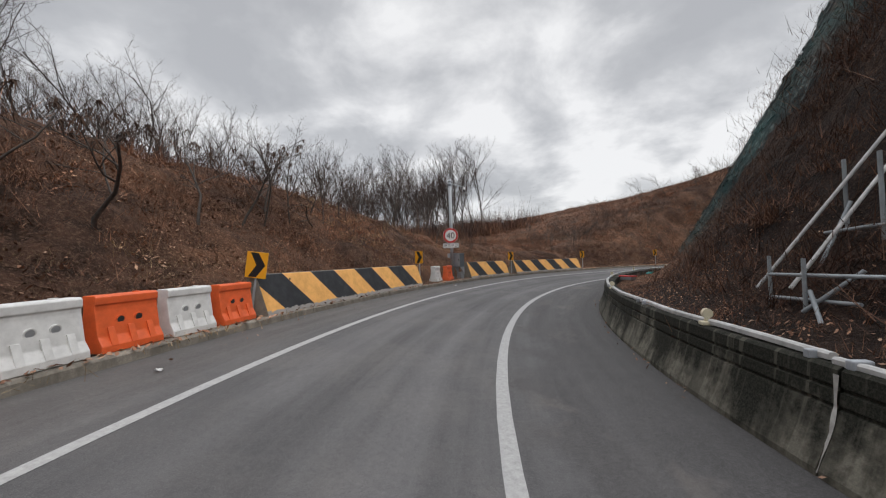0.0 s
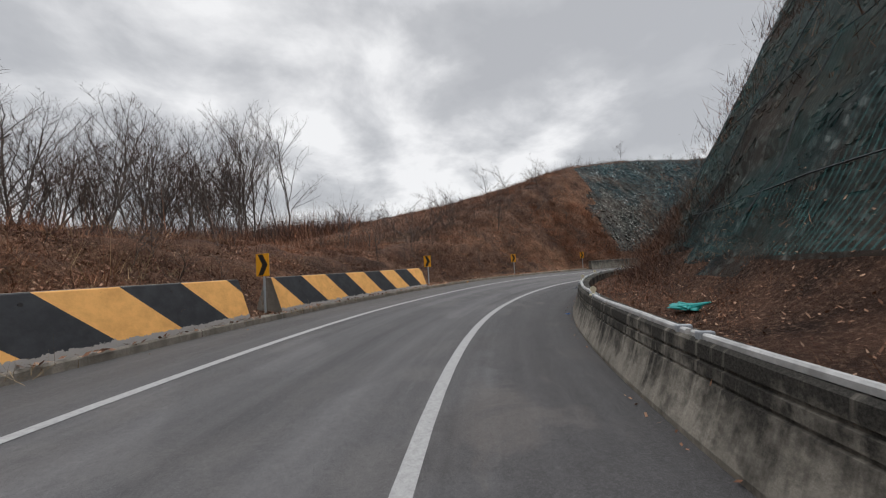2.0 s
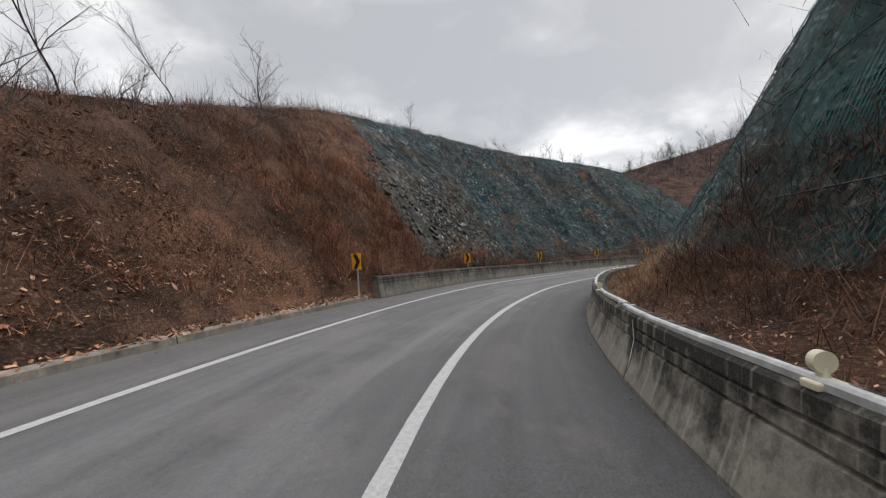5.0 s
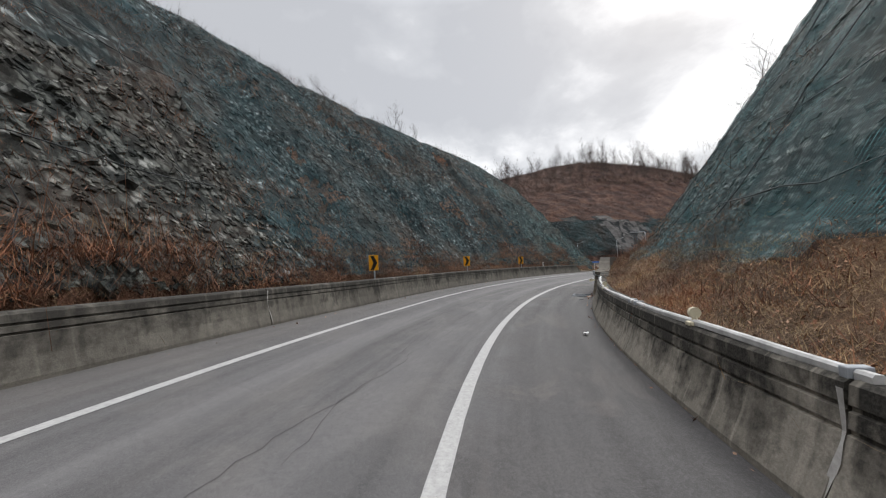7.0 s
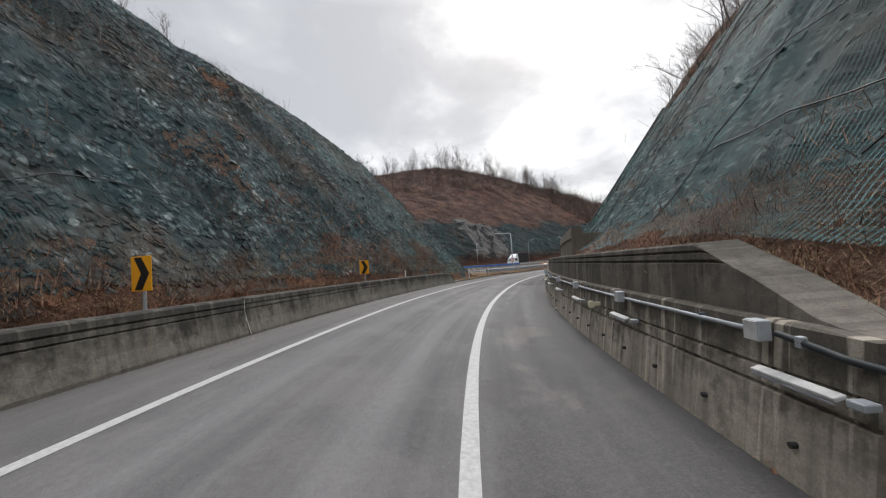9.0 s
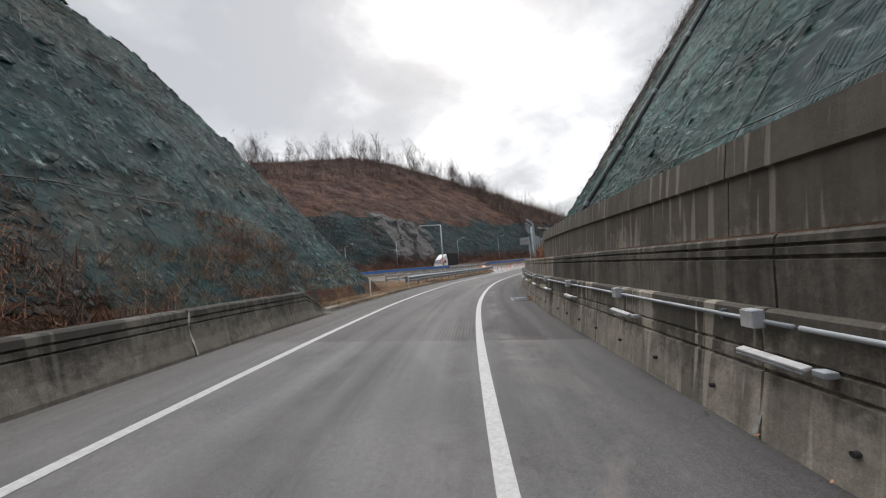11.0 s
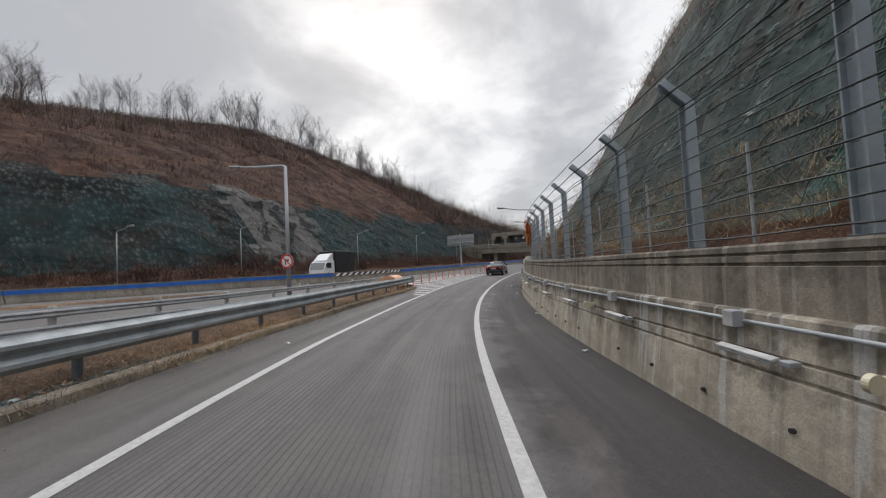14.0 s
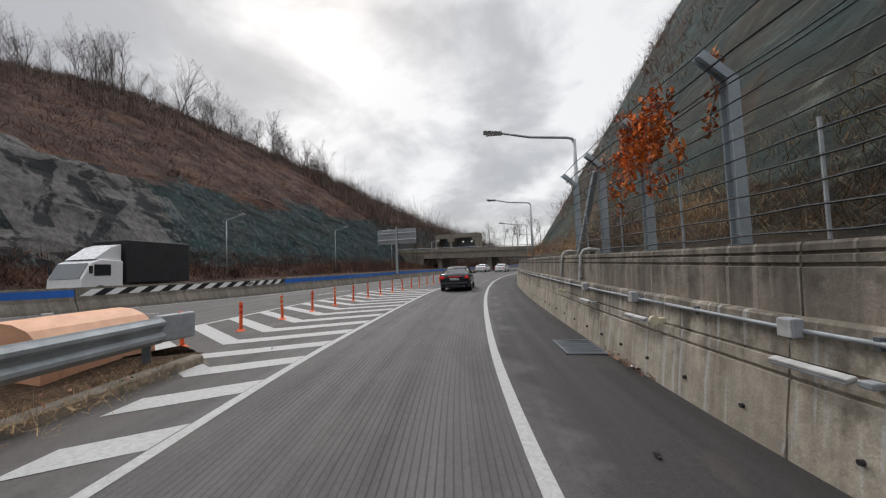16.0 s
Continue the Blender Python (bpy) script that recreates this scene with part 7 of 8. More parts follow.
    for x in (-0.18, -0.09, 0.03, 0.12, 0.2):
        box(bm, (0.05, 0.006, 0.06), (x, -2.457, 0.72))
    part("plate_bars", bm, STEEL_DARK, pl)
    part("aerial", box(bmesh.new(), (0.05, 0.14, 0.06), (0, -1.2, 1.42), None, 0.02), paint, car)
    return car


sedan("black_sedan", stand(K(162.9), -2.1, 0.0, -1), CAR_BLACK, "black saloon car driving away with red tail lamps", True)
sedan("white_sedan", stand(K(210.4), -4.2, 0.0, 0), CAR_WHITE, "white saloon car further down the road", False)
sedan("white_sedan", stand(206.0, -8.6, 0.0, 0), CAR_WHITE, "white car on the main road before the bridge", False)

tk = holder("truck", stand(K(153.8), -21.2, 0.0, 180), "white cab truck with a black covered load", "truck")
cabp = [(-0.95, 0.45), (-0.95, 2.05), (0.1, 2.12), (0.55, 1.95), (0.95, 1.2), (1.0, 0.45)]
bm = bmesh.new()
extrude_outline(bm, cabp, -0.95, 0.95)
bmesh.ops.bevel(bm, geom=list(bm.edges), offset=0.06, segments=2, affect="EDGES", profile=0.5)
part("cab", bm, CAR_WHITE, tk)
bm = bmesh.new()
extrude_outline(bm, [(-0.95, 2.05), (-0.95, 2.9), (-0.5, 2.75), (0.35, 2.12)], -0.8, 0.8)
part("wind_deflector", bm, CAR_WHITE, tk)
bm = bmesh.new()
extrude_outline(bm, [(0.56, 1.86), (0.93, 1.2), (0.98, 1.2), (0.62, 1.92)], -0.84, 0.84)
part("windscreen", bm, CAR_GLASS_PALE, tk)
for sx in (-1, 1):
    part("side_window", box(bmesh.new(), (0.03, 0.75, 0.55), (sx * 0.955, 0.05, 1.58), None, 0.01), CAR_GLASS, tk)
    part("mirror", box(bmesh.new(), (0.12, 0.1, 0.36), (sx * 1.12, 0.7, 1.6), None, 0.02), RUBBER, tk)
    for y in (0.15, -3.2, -4.1):
        wh = part("wheel", rod(bmesh.new(), (sx * 0.7, y, 0.42), (sx * 0.98, y, 0.42), 0.42, 0.42, 22), RUBBER, tk)
        part("rim", rod(bmesh.new(), (sx * 0.95, y, 0.42), (sx * 0.99, y, 0.42), 0.24, 0.22, 16), SIGN_BACK, wh)
part("cargo_cover", box(bmesh.new(), (2.1, 3.9, 2.3), (0, -3.0, 2.0), None, 0.07), TARP, tk)
part("chassis", box(bmesh.new(), (0.9, 5.4, 0.25), (0, -2.3, 0.68)), RUBBER, tk)
part("bumper", box(bmesh.new(), (1.85, 0.2, 0.28), (0, 1.0, 0.5), None, 0.04), SIGN_BACK, tk)

# ---------------------------------------------------------------- bare trees
def branch_paths(rnd, height, spread, levels, trunk_r, forks, droop=0.0, crooked=0.16, start=0.35):
    """Paths of a leafless tree: (thick paths, thin paths)."""
    thick, thin = [], []

    def grow(p, way, length, rad, level):
        n = 4 if level < 2 else (3 if level == 2 else 2)
        path = [(p.copy(), rad)]
        for i in range(n):
            way = (way + Vector((rnd.gauss(0, crooked), rnd.gauss(0, crooked), rnd.gauss(0, crooked * 0.5) + (0.10 if level else 0.03) - droop * level * 0.1))).normalized()
            p = p + way * length / n
            path.append((p.copy(), rad * (1 - 0.6 * (i + 1) / n)))
        (thick if level < 2 else thin).append(path)
        if level >= levels:
            return
        for k in range(forks[level]):
            f = start + (1 - start) * (k + rnd.random() * 0.8) / forks[level] if level == 0 else 0.25 + 0.75 * (k + rnd.random()) / forks[level]
            i = min(n - 1, int(f * n))
            q = path[i][0].lerp(path[i + 1][0], f * n - i)
            az = rnd.uniform(0, 2 * math.pi)
            side = Vector((math.cos(az), math.sin(az), 0))
            w2 = (way * (0.9 - 0.2 * level) + side * spread * rnd.uniform(0.6, 1.4) + Vector((0, 0, 0.10 - droop * 0.3))).normalized()
            grow(q, w2, length * rnd.uniform(0.42, 0.62) * (1.15 - 0.5 * f), path[i][1] * rnd.uniform(0.45, 0.62), level + 1)

    grow(Vector((0, 0, -0.3)), Vector((0, 0, 1)), height, trunk_r, 0)
    return thick, thin


def make_mesh(name, verts, faces, material, smooth=False):
    me = bpy.data.meshes.new(name)
    me.from_pydata([tuple(v) for v in verts], [], faces)
    me.materials.append(material)
    if smooth:
        me.polygons.foreach_set("use_smooth", np.ones(len(me.polygons), bool))
    return me


def tree_meshes(seed, height, spread, levels, trunk_r, forks, bark, twig, droop=0.0, sides=6, crooked=0.13, least=0.004):
    rnd = random.Random(seed)
    thick, thin = branch_paths(rnd, height, spread, levels, trunk_r, forks, droop, crooked, 0.22)
    v, f = tube_data(thick, sides)
    trunk = make_mesh("trunk", v, f, bark, True)
    v, f = tube_data([p for p in thin if len(p) > 3], 3)
    v, f = list(v), list(f)
    for path in thin:                      # the finest twigs are thin tapering slivers
        if len(path) > 3:
            continue
        side = Vector((rnd.gauss(0, 1), rnd.gauss(0, 1), rnd.gauss(0, 1))).normalized()
        (a, r), (b, _), (c, _) = path
        r = max(r, least)
        n0 = len(v)
        v += [a + side * r, a - side * r, b - side * r * 0.8, b + side * r * 0.8, c]
        f += [(n0, n0 + 1, n0 + 2, n0 + 3), (n0 + 3, n0 + 2, n0 + 4)]
    return trunk, make_mesh("crown", v, f, twig)


FOREST = [tree_meshes(100 + k, 12 + (k % 3), 0.62, 3, 0.13, (12, 6, 7, 0), BARK, TWIG_FOREST, least=0.014) for k in range(6)]
SLENDER = [tree_meshes(200 + k, 8.5 + k, 0.55, 3, 0.07, (10, 6, 6, 0), BARK, TWIG_FOREST, least=0.014) for k in range(5)]
BUSHY = [tree_meshes(300 + k, 3.2 + 0.5 * k, 0.75, 3, 0.04, (9, 6, 6, 0), BARK, TWIG_GREY, 0.0, 5, 0.22) for k in range(4)]


ARCHING = tree_meshes(330, 3.4, 1.0, 3, 0.04, (7, 6, 6, 0), BARK, TWIG_GREY, 0.12, 6, 0.2)


def plant(pair, place, size, spin, label, group, name="bare_tree", category="tree"):
    ob = holder(name, Matrix.Translation(place) @ Matrix.Rotation(spin, 4, "Z") @ Matrix.Diagonal((size, size, size, 1)), label, category, group)
    for n, me in zip(("trunk", "crown"), pair):
        c = new(n, me)
        c.parent = ob
    return ob


def joined_woods(name, label, items):
    """Trees of a far wood in one mesh. items: (pair of meshes, place, size, spin)."""
    verts, faces, mats, n0 = [], [], [], 0
    for pair, place, size, spin in items:
        m = Matrix.Translation(place) @ Matrix.Rotation(spin, 4, "Z") @ Matrix.Diagonal((size, size, size, 1))
        rot, off = np.array(m.to_3x3()), np.array(m.translation)
        for slot, me in enumerate(pair):
            co = np.empty(len(me.vertices) * 3)
            me.vertices.foreach_get("co", co)
            verts.append(co.reshape(-1, 3) @ rot.T + off)
            faces += [tuple(v + n0 for v in p.vertices) for p in me.polygons]
            mats += [slot] * len(me.polygons)
            n0 += len(me.vertices)
    me = bpy.data.meshes.new(name)
    me.from_pydata(np.concatenate(verts).tolist(), [], faces)
    for source in items[0][0]:
        me.materials.append(source.materials[0])
    me.polygons.foreach_set("material_index", np.array(mats, np.int32))
    return tagged(new(name, me), label, "woodland", kind="stuff")


rnd = random.Random(11)


def left_ground(s, d):
    return V(s, d, float(left_height(np.array(float(s)), np.array(float(d)))))


behind = []
for k in range(165):          # woods behind the first bank
    s, d = rnd.uniform(12, 46), -rnd.uniform(46, 108)
    tree = (rnd.choice(FOREST), left_ground(s, d) - Vector((0, 0, 0.6)), rnd.uniform(0.85, 1.4), rnd.uniform(0, 6.28))
    if k < 100:
        plant(*tree, "leafless grey-brown woodland tree on the slope", "woodland trees")
    else:
        behind.append(tree)
joined_woods("woodland", "leafless grey-brown woods behind the bank", behind)
for k in range(24):
    s, d = rnd.uniform(-14, 14), -rnd.uniform(24, 60)
    plant(rnd.choice(FOREST), left_ground(s, d) - Vector((0, 0, 0.8)), rnd.uniform(0.4, 0.62), rnd.uniform(0, 6.28), "leafless small tree behind the bank", "woodland trees")
for k in range(18):           # scrub trees along the first bank
    s, d = rnd.uniform(-2, 24), -rnd.uniform(8.5, 15)
    plant(rnd.choice(BUSHY), left_ground(s, d) - Vector((0, 0, 0.2)), rnd.uniform(0.55, 0.95), rnd.uniform(0, 6.28), "thin leafless sapling on the leaf-littered bank", "bank saplings")
for k in range(22):
    s, d = rnd.uniform(35, 56), -rnd.uniform(9, 15)
    plant(rnd.choice(BUSHY), left_ground(s, d) - Vector((0, 0, 0.2)), rnd.uniform(0.5, 1.0), rnd.uniform(0, 6.28), "thin leafless sapling on the brown slope", "bank saplings")

for s, d, z in ((38.2, -9.2, 0.7), (39.4, -10.6, 0.8), (40.6, -9.6, 0.6), (41.6, -11.4, 0.8), (42.9, -10.2, 0.6), (37.0, -11.5, 0.85), (36.0, -9.8, 0.7), (44.5, -11.8, 0.6)):
    plant(rnd.choice(BUSHY), left_ground(s, d) - Vector((0, 0, 0.2)), z, rnd.uniform(0, 6.28), "tall many-stemmed leafless shrub on the bank", "bank saplings")
for k in range(46):           # low shrubs on the brown bank
    s, d = rnd.uniform(24, 62), -rnd.uniform(6.8, 15)
    plant(rnd.choice(BUSHY), left_ground(s, d) - Vector((0, 0, 0.25)), rnd.uniform(0.2, 0.5), rnd.uniform(0, 6.28), "low leafless brown shrub on the bank", "bank shrubs", "bare_shrub", "shrub")


def far_ground(s, d):
    return V(s, d, float(far_height(np.array(float(s)), np.array(float(d)))))


crest = []
for k in range(170):          # crest of the far hill
    s = rnd.uniform(108, 236)
    u = rnd.uniform(48, 100) if s < 190 else rnd.uniform(40, 90)
    d = float(median_d(s)) - 11.5 - u
    tree = (rnd.choice(SLENDER + FOREST[:2]), far_ground(s, d) - Vector((0, 0, 1.2)), rnd.uniform(0.4, 0.95), rnd.uniform(0, 6.28))
    if u < 62 and k < 110:
        plant(*tree, "leafless tree on the crest of the far hill", "hill trees")
    else:
        crest.append(tree)
for k in range(30):           # woods that close the valley
    c = V(330, -160, 0).lerp(V(330, 190, 0), rnd.random())
    crest.append((rnd.choice(FOREST), Vector((c.x + 4, c.y - rnd.uniform(20, 60), 9 + 3 * rnd.random())), rnd.uniform(0.8, 1.3), rnd.uniform(0, 6.28)))
joined_woods("woodland", "leafless woods on the far hill and the ridge that closes the valley", crest)
plant(SLENDER[1], V(K(120.3), -15.0, 0.2), 0.55, 0.7, "thin leafless tree on the verge between the roads", "verge trees")
for k in range(26):           # trees over the rock cutting and the inner face
    s = rnd.uniform(60, 104)
    d = -rnd.uniform(19, 24)
    plant(rnd.choice(BUSHY), left_ground(s, d) - Vector((0, 0, 0.4)), rnd.uniform(0.3, 0.8), rnd.uniform(0, 6.28), "thin leafless shrub on top of the rock cutting", "cutting shrubs", "bare_shrub", "shrub")
for k in range(46):
    s = rnd.choice((rnd.uniform(-5, 60), rnd.uniform(84, 128), rnd.uniform(94, 106)))
    top = float(lerp(s, R_TOP))
    u = (top - 1.3) / float(lerp(s, R_SLOPE)) + rnd.uniform(-0.4, 3.5)
    d = float(lerp(s, R_FOOT)) + u
    if d > 26:
        continue
    plant(rnd.choice(BUSHY), right_place(s, d, -0.2), rnd.uniform(0.5, 1.1), rnd.uniform(0, 6.28), "thin leafless shrub on the brow of the rock face", "brow shrubs", "bare_shrub", "shrub")
for s, d, z in ((K(41.2), 5.6, 0.72), (K(49.5), 5.3, 0.6)):
    p = right_place(s, d, -0.1) if d > 0 else V(s, d, 0.1)
    plant(ARCHING, p, z, 1.0, "spindly leafless tree beside the shoulder", "shoulder trees")

# the near sumac trees with hanging seed tassels
for i, (s, d, z, lean) in enumerate(((4.7, -8.2, 1.05, -6), (6.2, -8.6, 0.9, 30), (8.6, -9.0, 0.85, 14), (10.2, -9.4, 0.8, -10), (11.6, -10.0, 0.95, 8), (13.6, -9.6, 0.7, 20), (15.5, -10.5, 0.8, -8), (3.4, -10, 0.8, 12))):
    r2 = random.Random(520 + i)
    thick, thin = branch_paths(r2, 3.4, 1.0, 2, 0.062, (5, 4, 0), 0.5, 0.24, 0.45)
    ob = holder("sumac_tree", Matrix.Translation(left_ground(s, d) - Vector((0, 0, 0.3))) @ Matrix.Rotation(-heading(s), 4, "Z") @ Matrix.Rotation(radians(lean), 4, "X") @ Matrix.Diagonal((z, z, z, 1)), "crooked leafless tree hung with dry seed tassels", "tree", "tassel trees")
    v, f = tube_data(thick, 7)
    c = new("trunk", make_mesh("trunk", v, f, BARK, True))
    c.parent = ob
    v, f = tube_data([[(p, max(r, 0.008)) for p, r in path] for path in thin], 4)
    c = new("crown", make_mesh("crown", v, f, BARK))
    c.parent = ob
    for path in thin:
        if r2.random() > 0.8:
            continue
        tip = path[-1][0]
        verts, faces = [], []
        for b in range(16):                # one tassel: thin hanging strings that spread like a brush
            az, reach, long = r2.uniform(0, 6.28), r2.uniform(0.02, 0.16), r2.uniform(0.18, 0.42)
            p, w = tip, 0.014
            for j in range(1, 5):
                q = tip + Vector((math.cos(az) * reach * j / 3, math.sin(az) * reach * j / 3, 0.05 * j - long * (j / 4) ** 2))
                n0 = len(verts)
                side = Vector((-math.sin(az), math.cos(az), 0)) * w
                verts += [p + side, p - side, q - side * 0.8, q + side * 0.8]
                faces.append((n0, n0 + 1, n0 + 2, n0 + 3))
                p, w = q, w * 0.85
        c = new("seed_tassel", make_mesh("seed_tassel", verts, faces, POD))
        c.parent = ob


# ---------------------------------------------------------------- brush, grass and fallen leaves
def blades(name, places, count, length, spread, width, material, label, category, seed, droop=0.2, up=1.0, scatter=0.22):
    """Many thin pointed stems springing up round each place, in one mesh."""
    rg = np.random.default_rng(seed)
    P = np.repeat(np.asarray(places, float), count, axis=0)
    n = len(P)
    size = np.repeat(np.clip(np.exp(rg.normal(-0.3, 0.5, len(places))), 0.3, 2.4), count)
    az = rg.uniform(0, 2 * np.pi, n)
    out = rg.uniform(0.05, 1.0, n) ** 0.7 * spread
    ln = length * rg.uniform(0.3, 1.15, n) * size
    way = np.stack([np.cos(az) * out, np.sin(az) * out, up * rg.uniform(0.25, 1.0, n)], 1)
    way /= np.linalg.norm(way, axis=1, keepdims=True)
    base = P + np.stack([rg.normal(0, scatter, n), rg.normal(0, scatter, n), np.full(n, -0.06)], 1) * np.sqrt(size)[:, None]
    base[:, 2] += rg.uniform(0, 0.35, n) ** 2 * length
    turn = az + rg.uniform(0.6, 2.5, n)
    side = np.stack([np.cos(turn), np.sin(turn), rg.uniform(-0.3, 0.3, n)], 1) * (width * rg.uniform(0.6, 1.5, n))[:, None]
    tip = base + way * ln[:, None]
    tip[:, 2] -= droop * ln * rg.uniform(0, 1, n)
    verts = np.stack([base + side, base - side, tip], 1).reshape(-1, 3)
    me = bpy.data.meshes.new(name)
    me.vertices.add(len(verts))
    me.vertices.foreach_set("co", verts.ravel())
    me.loops.add(len(verts))
    me.loops.foreach_set("vertex_index", np.arange(len(verts), dtype=np.int32))
    me.polygons.add(n)
    me.polygons.foreach_set("loop_start", np.arange(0, len(verts), 3, dtype=np.int32))
    me.update()
    me.materials.append(material)
    ob = new(name, me)
    return tagged(ob, label, category, kind="stuff")


def sow(n, s_range, d_range, height, seed, keep=None, flip=1):
    rg = np.random.default_rng(seed)
    s, d = rg.uniform(*s_range, n), rg.uniform(*d_range, n)
    h = height(s, d)
    P = W(s, d, h)
    patch = fbm(P, 0.22, 2, 0.5, seed * 1.7)
    ok = np.ones(n, bool) if keep is None else keep(s, d, h, patch)
    return P[ok]


blades("brush", sow(8500, (-14, 62.5), (-22, -6.2), left_height, 1, lambda s, d, h, p: (p > -0.3) & (h > 0.25) & ((s < 60.3) | (h < 1.6) | (h > 8))), 22, 0.55, 1.0, 0.0055, TWIG, "dry brown brush covering the bank", "brush", 21)
blades("brush", sow(5000, (-10, 62), (-20, -6.3), left_height, 2, lambda s, d, h, p: (p > -0.1) & ((s < 60.3) | (h < 1.6) | (h > 8))), 26, 0.7, 0.9, 0.0055, TWIG_RED, "russet dry brush on the bank", "brush", 22)
blades("brush", sow(6500, (10, 60), (-80, -15), left_height, 3), 22, 0.9, 0.9, 0.012, TWIG_RED, "russet brush on the land behind the bank", "brush", 23, 0.15, 1.0, 0.5)
blades("dry_grass", sow(2000, (14, 44), (-46, -8), left_height, 91, lambda s, d, h, p: p > 0.06), 26, 0.6, 0.8, 0.007, GRASS_DRY, "straw-coloured grass in patches behind the bank", "grass", 92, 0.2, 1.0, 0.4)
blades("brush", sow(420, (53, 66), (-11.5, -6.3), left_height, 45, lambda s, d, h, p: (s < 59.8) | (h < 1.7)), 90, 1.2, 0.9, 0.006, TWIG_RED, "tall russet brush where the bank meets the rock", "brush", 46, 0.2, 1.0, 0.35)
blades("thicket", sow(2600, (6, 50), (-105, -42), left_height, 44), 26, 4.2, 0.4, 0.024, TWIG_FOREST, "brown leafless thicket under the woodland trees", "thicket", 43, 0.05, 1.0, 0.8)
blades("tall_weeds", sow(700, (36, 70), (-18, -8), left_height, 4, lambda s, d, h, p: h > lerp(s, FACE_TOP) - 1.3), 12, 1.2, 0.35, 0.008, TWIG_GREY, "tall dry weeds on the crest of the bank", "weeds", 24, 0.05)
blades("tall_weeds", sow(900, (62, 106), (-22, -14), left_height, 5, lambda s, d, h, p: h > lerp(s, FACE_TOP) - 1.0), 14, 0.7, 0.5, 0.008, TWIG_GREY, "dry weeds along the top of the cutting", "weeds", 25, 0.05)
blades("dry_grass", sow(2600, (-8, 62), (-9.5, -5.3), left_height, 6, lambda s, d, h, p: (p > -0.1) & (h < 2.2)), 22, 0.26, 0.8, 0.0035, GRASS_DRY, "dry pale grass at the foot of the bank", "grass", 26)
blades("brush", sow(2600, (62, 104), (-9.8, -6.1), left_height, 7, lambda s, d, h, p: (h < 2.6 + 2.5 * p) & (h > 0.2)), 44, 0.62, 0.9, 0.0055, TWIG_RED, "russet brush along the foot of the cutting", "brush", 27)
blades("dry_grass", sow(1700, (62, 112), (-7.6, -5.8), left_height, 8), 24, 0.34, 0.8, 0.0035, GRASS_DRY, "dry grass behind the outer barrier", "grass", 28)
blades("brush", sow(3000, (62.5, 97), (-18, -7.5), left_height, 9, lambda s, d, h, p: p > np.where((s < 76) & (h < 4.5), -0.05, 0.06)), 30, 0.42, 1.0, 0.006, TWIG, "brown brush growing through the net", "brush", 29, 0.2, 1.0, 0.4)
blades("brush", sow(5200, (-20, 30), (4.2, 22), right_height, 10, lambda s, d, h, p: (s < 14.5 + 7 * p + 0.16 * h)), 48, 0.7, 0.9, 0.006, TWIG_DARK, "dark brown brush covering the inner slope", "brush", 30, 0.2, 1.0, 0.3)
blades("brush", sow(3400, (-20, 60), (3.2, 7.2), right_height, 11, lambda s, d, h, p: (h < 2.4 + 2.5 * p) & (p > -0.12)), 26, 0.30, 1.0, 0.004, TWIG, "brown brush on the shelf behind the barrier", "brush", 31)
blades("brush", sow(2600, (56, 112), (3.4, 7.0), right_height, 12, lambda s, d, h, p: (h < np.where(s < 80, 1.5, 2.9) + 2.0 * p) & ((s > 80) | (p > 0.0)) & ((s < 88) | (d > 4.1))), 34, 0.38, 1.0, 0.0045, TWIG_RED, "russet brush at the foot of the rock face", "brush", 32)
blades("dry_grass", sow(5200, (50, 82), (3.05, 5.6), right_height, 13, lambda s, d, h, p: (p > -0.22) & (h < 2.1)), 26, 0.2, 1.3, 0.003, GRASS_DRY, "pale dry grass on the shelf behind the barrier", "grass", 33)
blades("brush", sow(2600, (10, 128), (5, 20), right_height, 14, lambda s, d, h, p: (p > np.where(s < 62, 0.10, np.where(s < 98, 0.22, 0.34))) | (h > lerp(s, R_TOP) - 1.2)), 34, 0.5, 1.0, 0.006, TWIG, "brown brush scattered over the rock face", "brush", 34, 0.2, 1.0, 0.4)
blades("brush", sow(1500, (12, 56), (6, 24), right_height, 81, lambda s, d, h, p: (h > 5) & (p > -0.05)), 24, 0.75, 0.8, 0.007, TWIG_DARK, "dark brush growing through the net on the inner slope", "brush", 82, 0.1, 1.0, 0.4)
blades("dry_grass", sow(2000, (110, 150), (3.5, 6.2), right_height, 15, lambda s, d, h, p: h < 3.8 + 3 * p), 30, 0.5, 0.9, 0.004, GRASS_DRY, "dry tangled grass behind the fence", "grass", 35)
blades("brush", sow(1300, (109, 117), (3.3, 5.2), right_height, 16, lambda s, d, h, p: (s < 113) | (p > 0.1)), 34, 0.5, 0.9, 0.005, TWIG_RED, "russet brush behind the fence end", "brush", 36)


blades("brush", sow(1500, (126, 178), (3.6, 9.5), right_height, 47, lambda s, d, h, p: (h < 3.6 + 2.5 * p)), 34, 0.5, 1.0, 0.005, TWIG, "brown brush tangled over the net behind the fence", "brush", 48, 0.3, 1.0, 0.35)
blades("dry_grass", sow(900, (126, 170), (3.6, 8.0), right_height, 48, lambda s, d, h, p: (h < 3.4 + 2 * p)), 30, 0.42, 1.0, 0.004, GRASS_DRY, "straw-coloured grass tangled over the net behind the fence", "grass", 49, 0.4, 1.0, 0.35)
blades("brush", sow(1300, (50, 82), (3.1, 5.8), right_height, 49, lambda s, d, h, p: p > -0.1), 34, 0.34, 1.0, 0.004, TWIG_RED, "russet stalks among the dry grass on the shelf", "brush", 50)

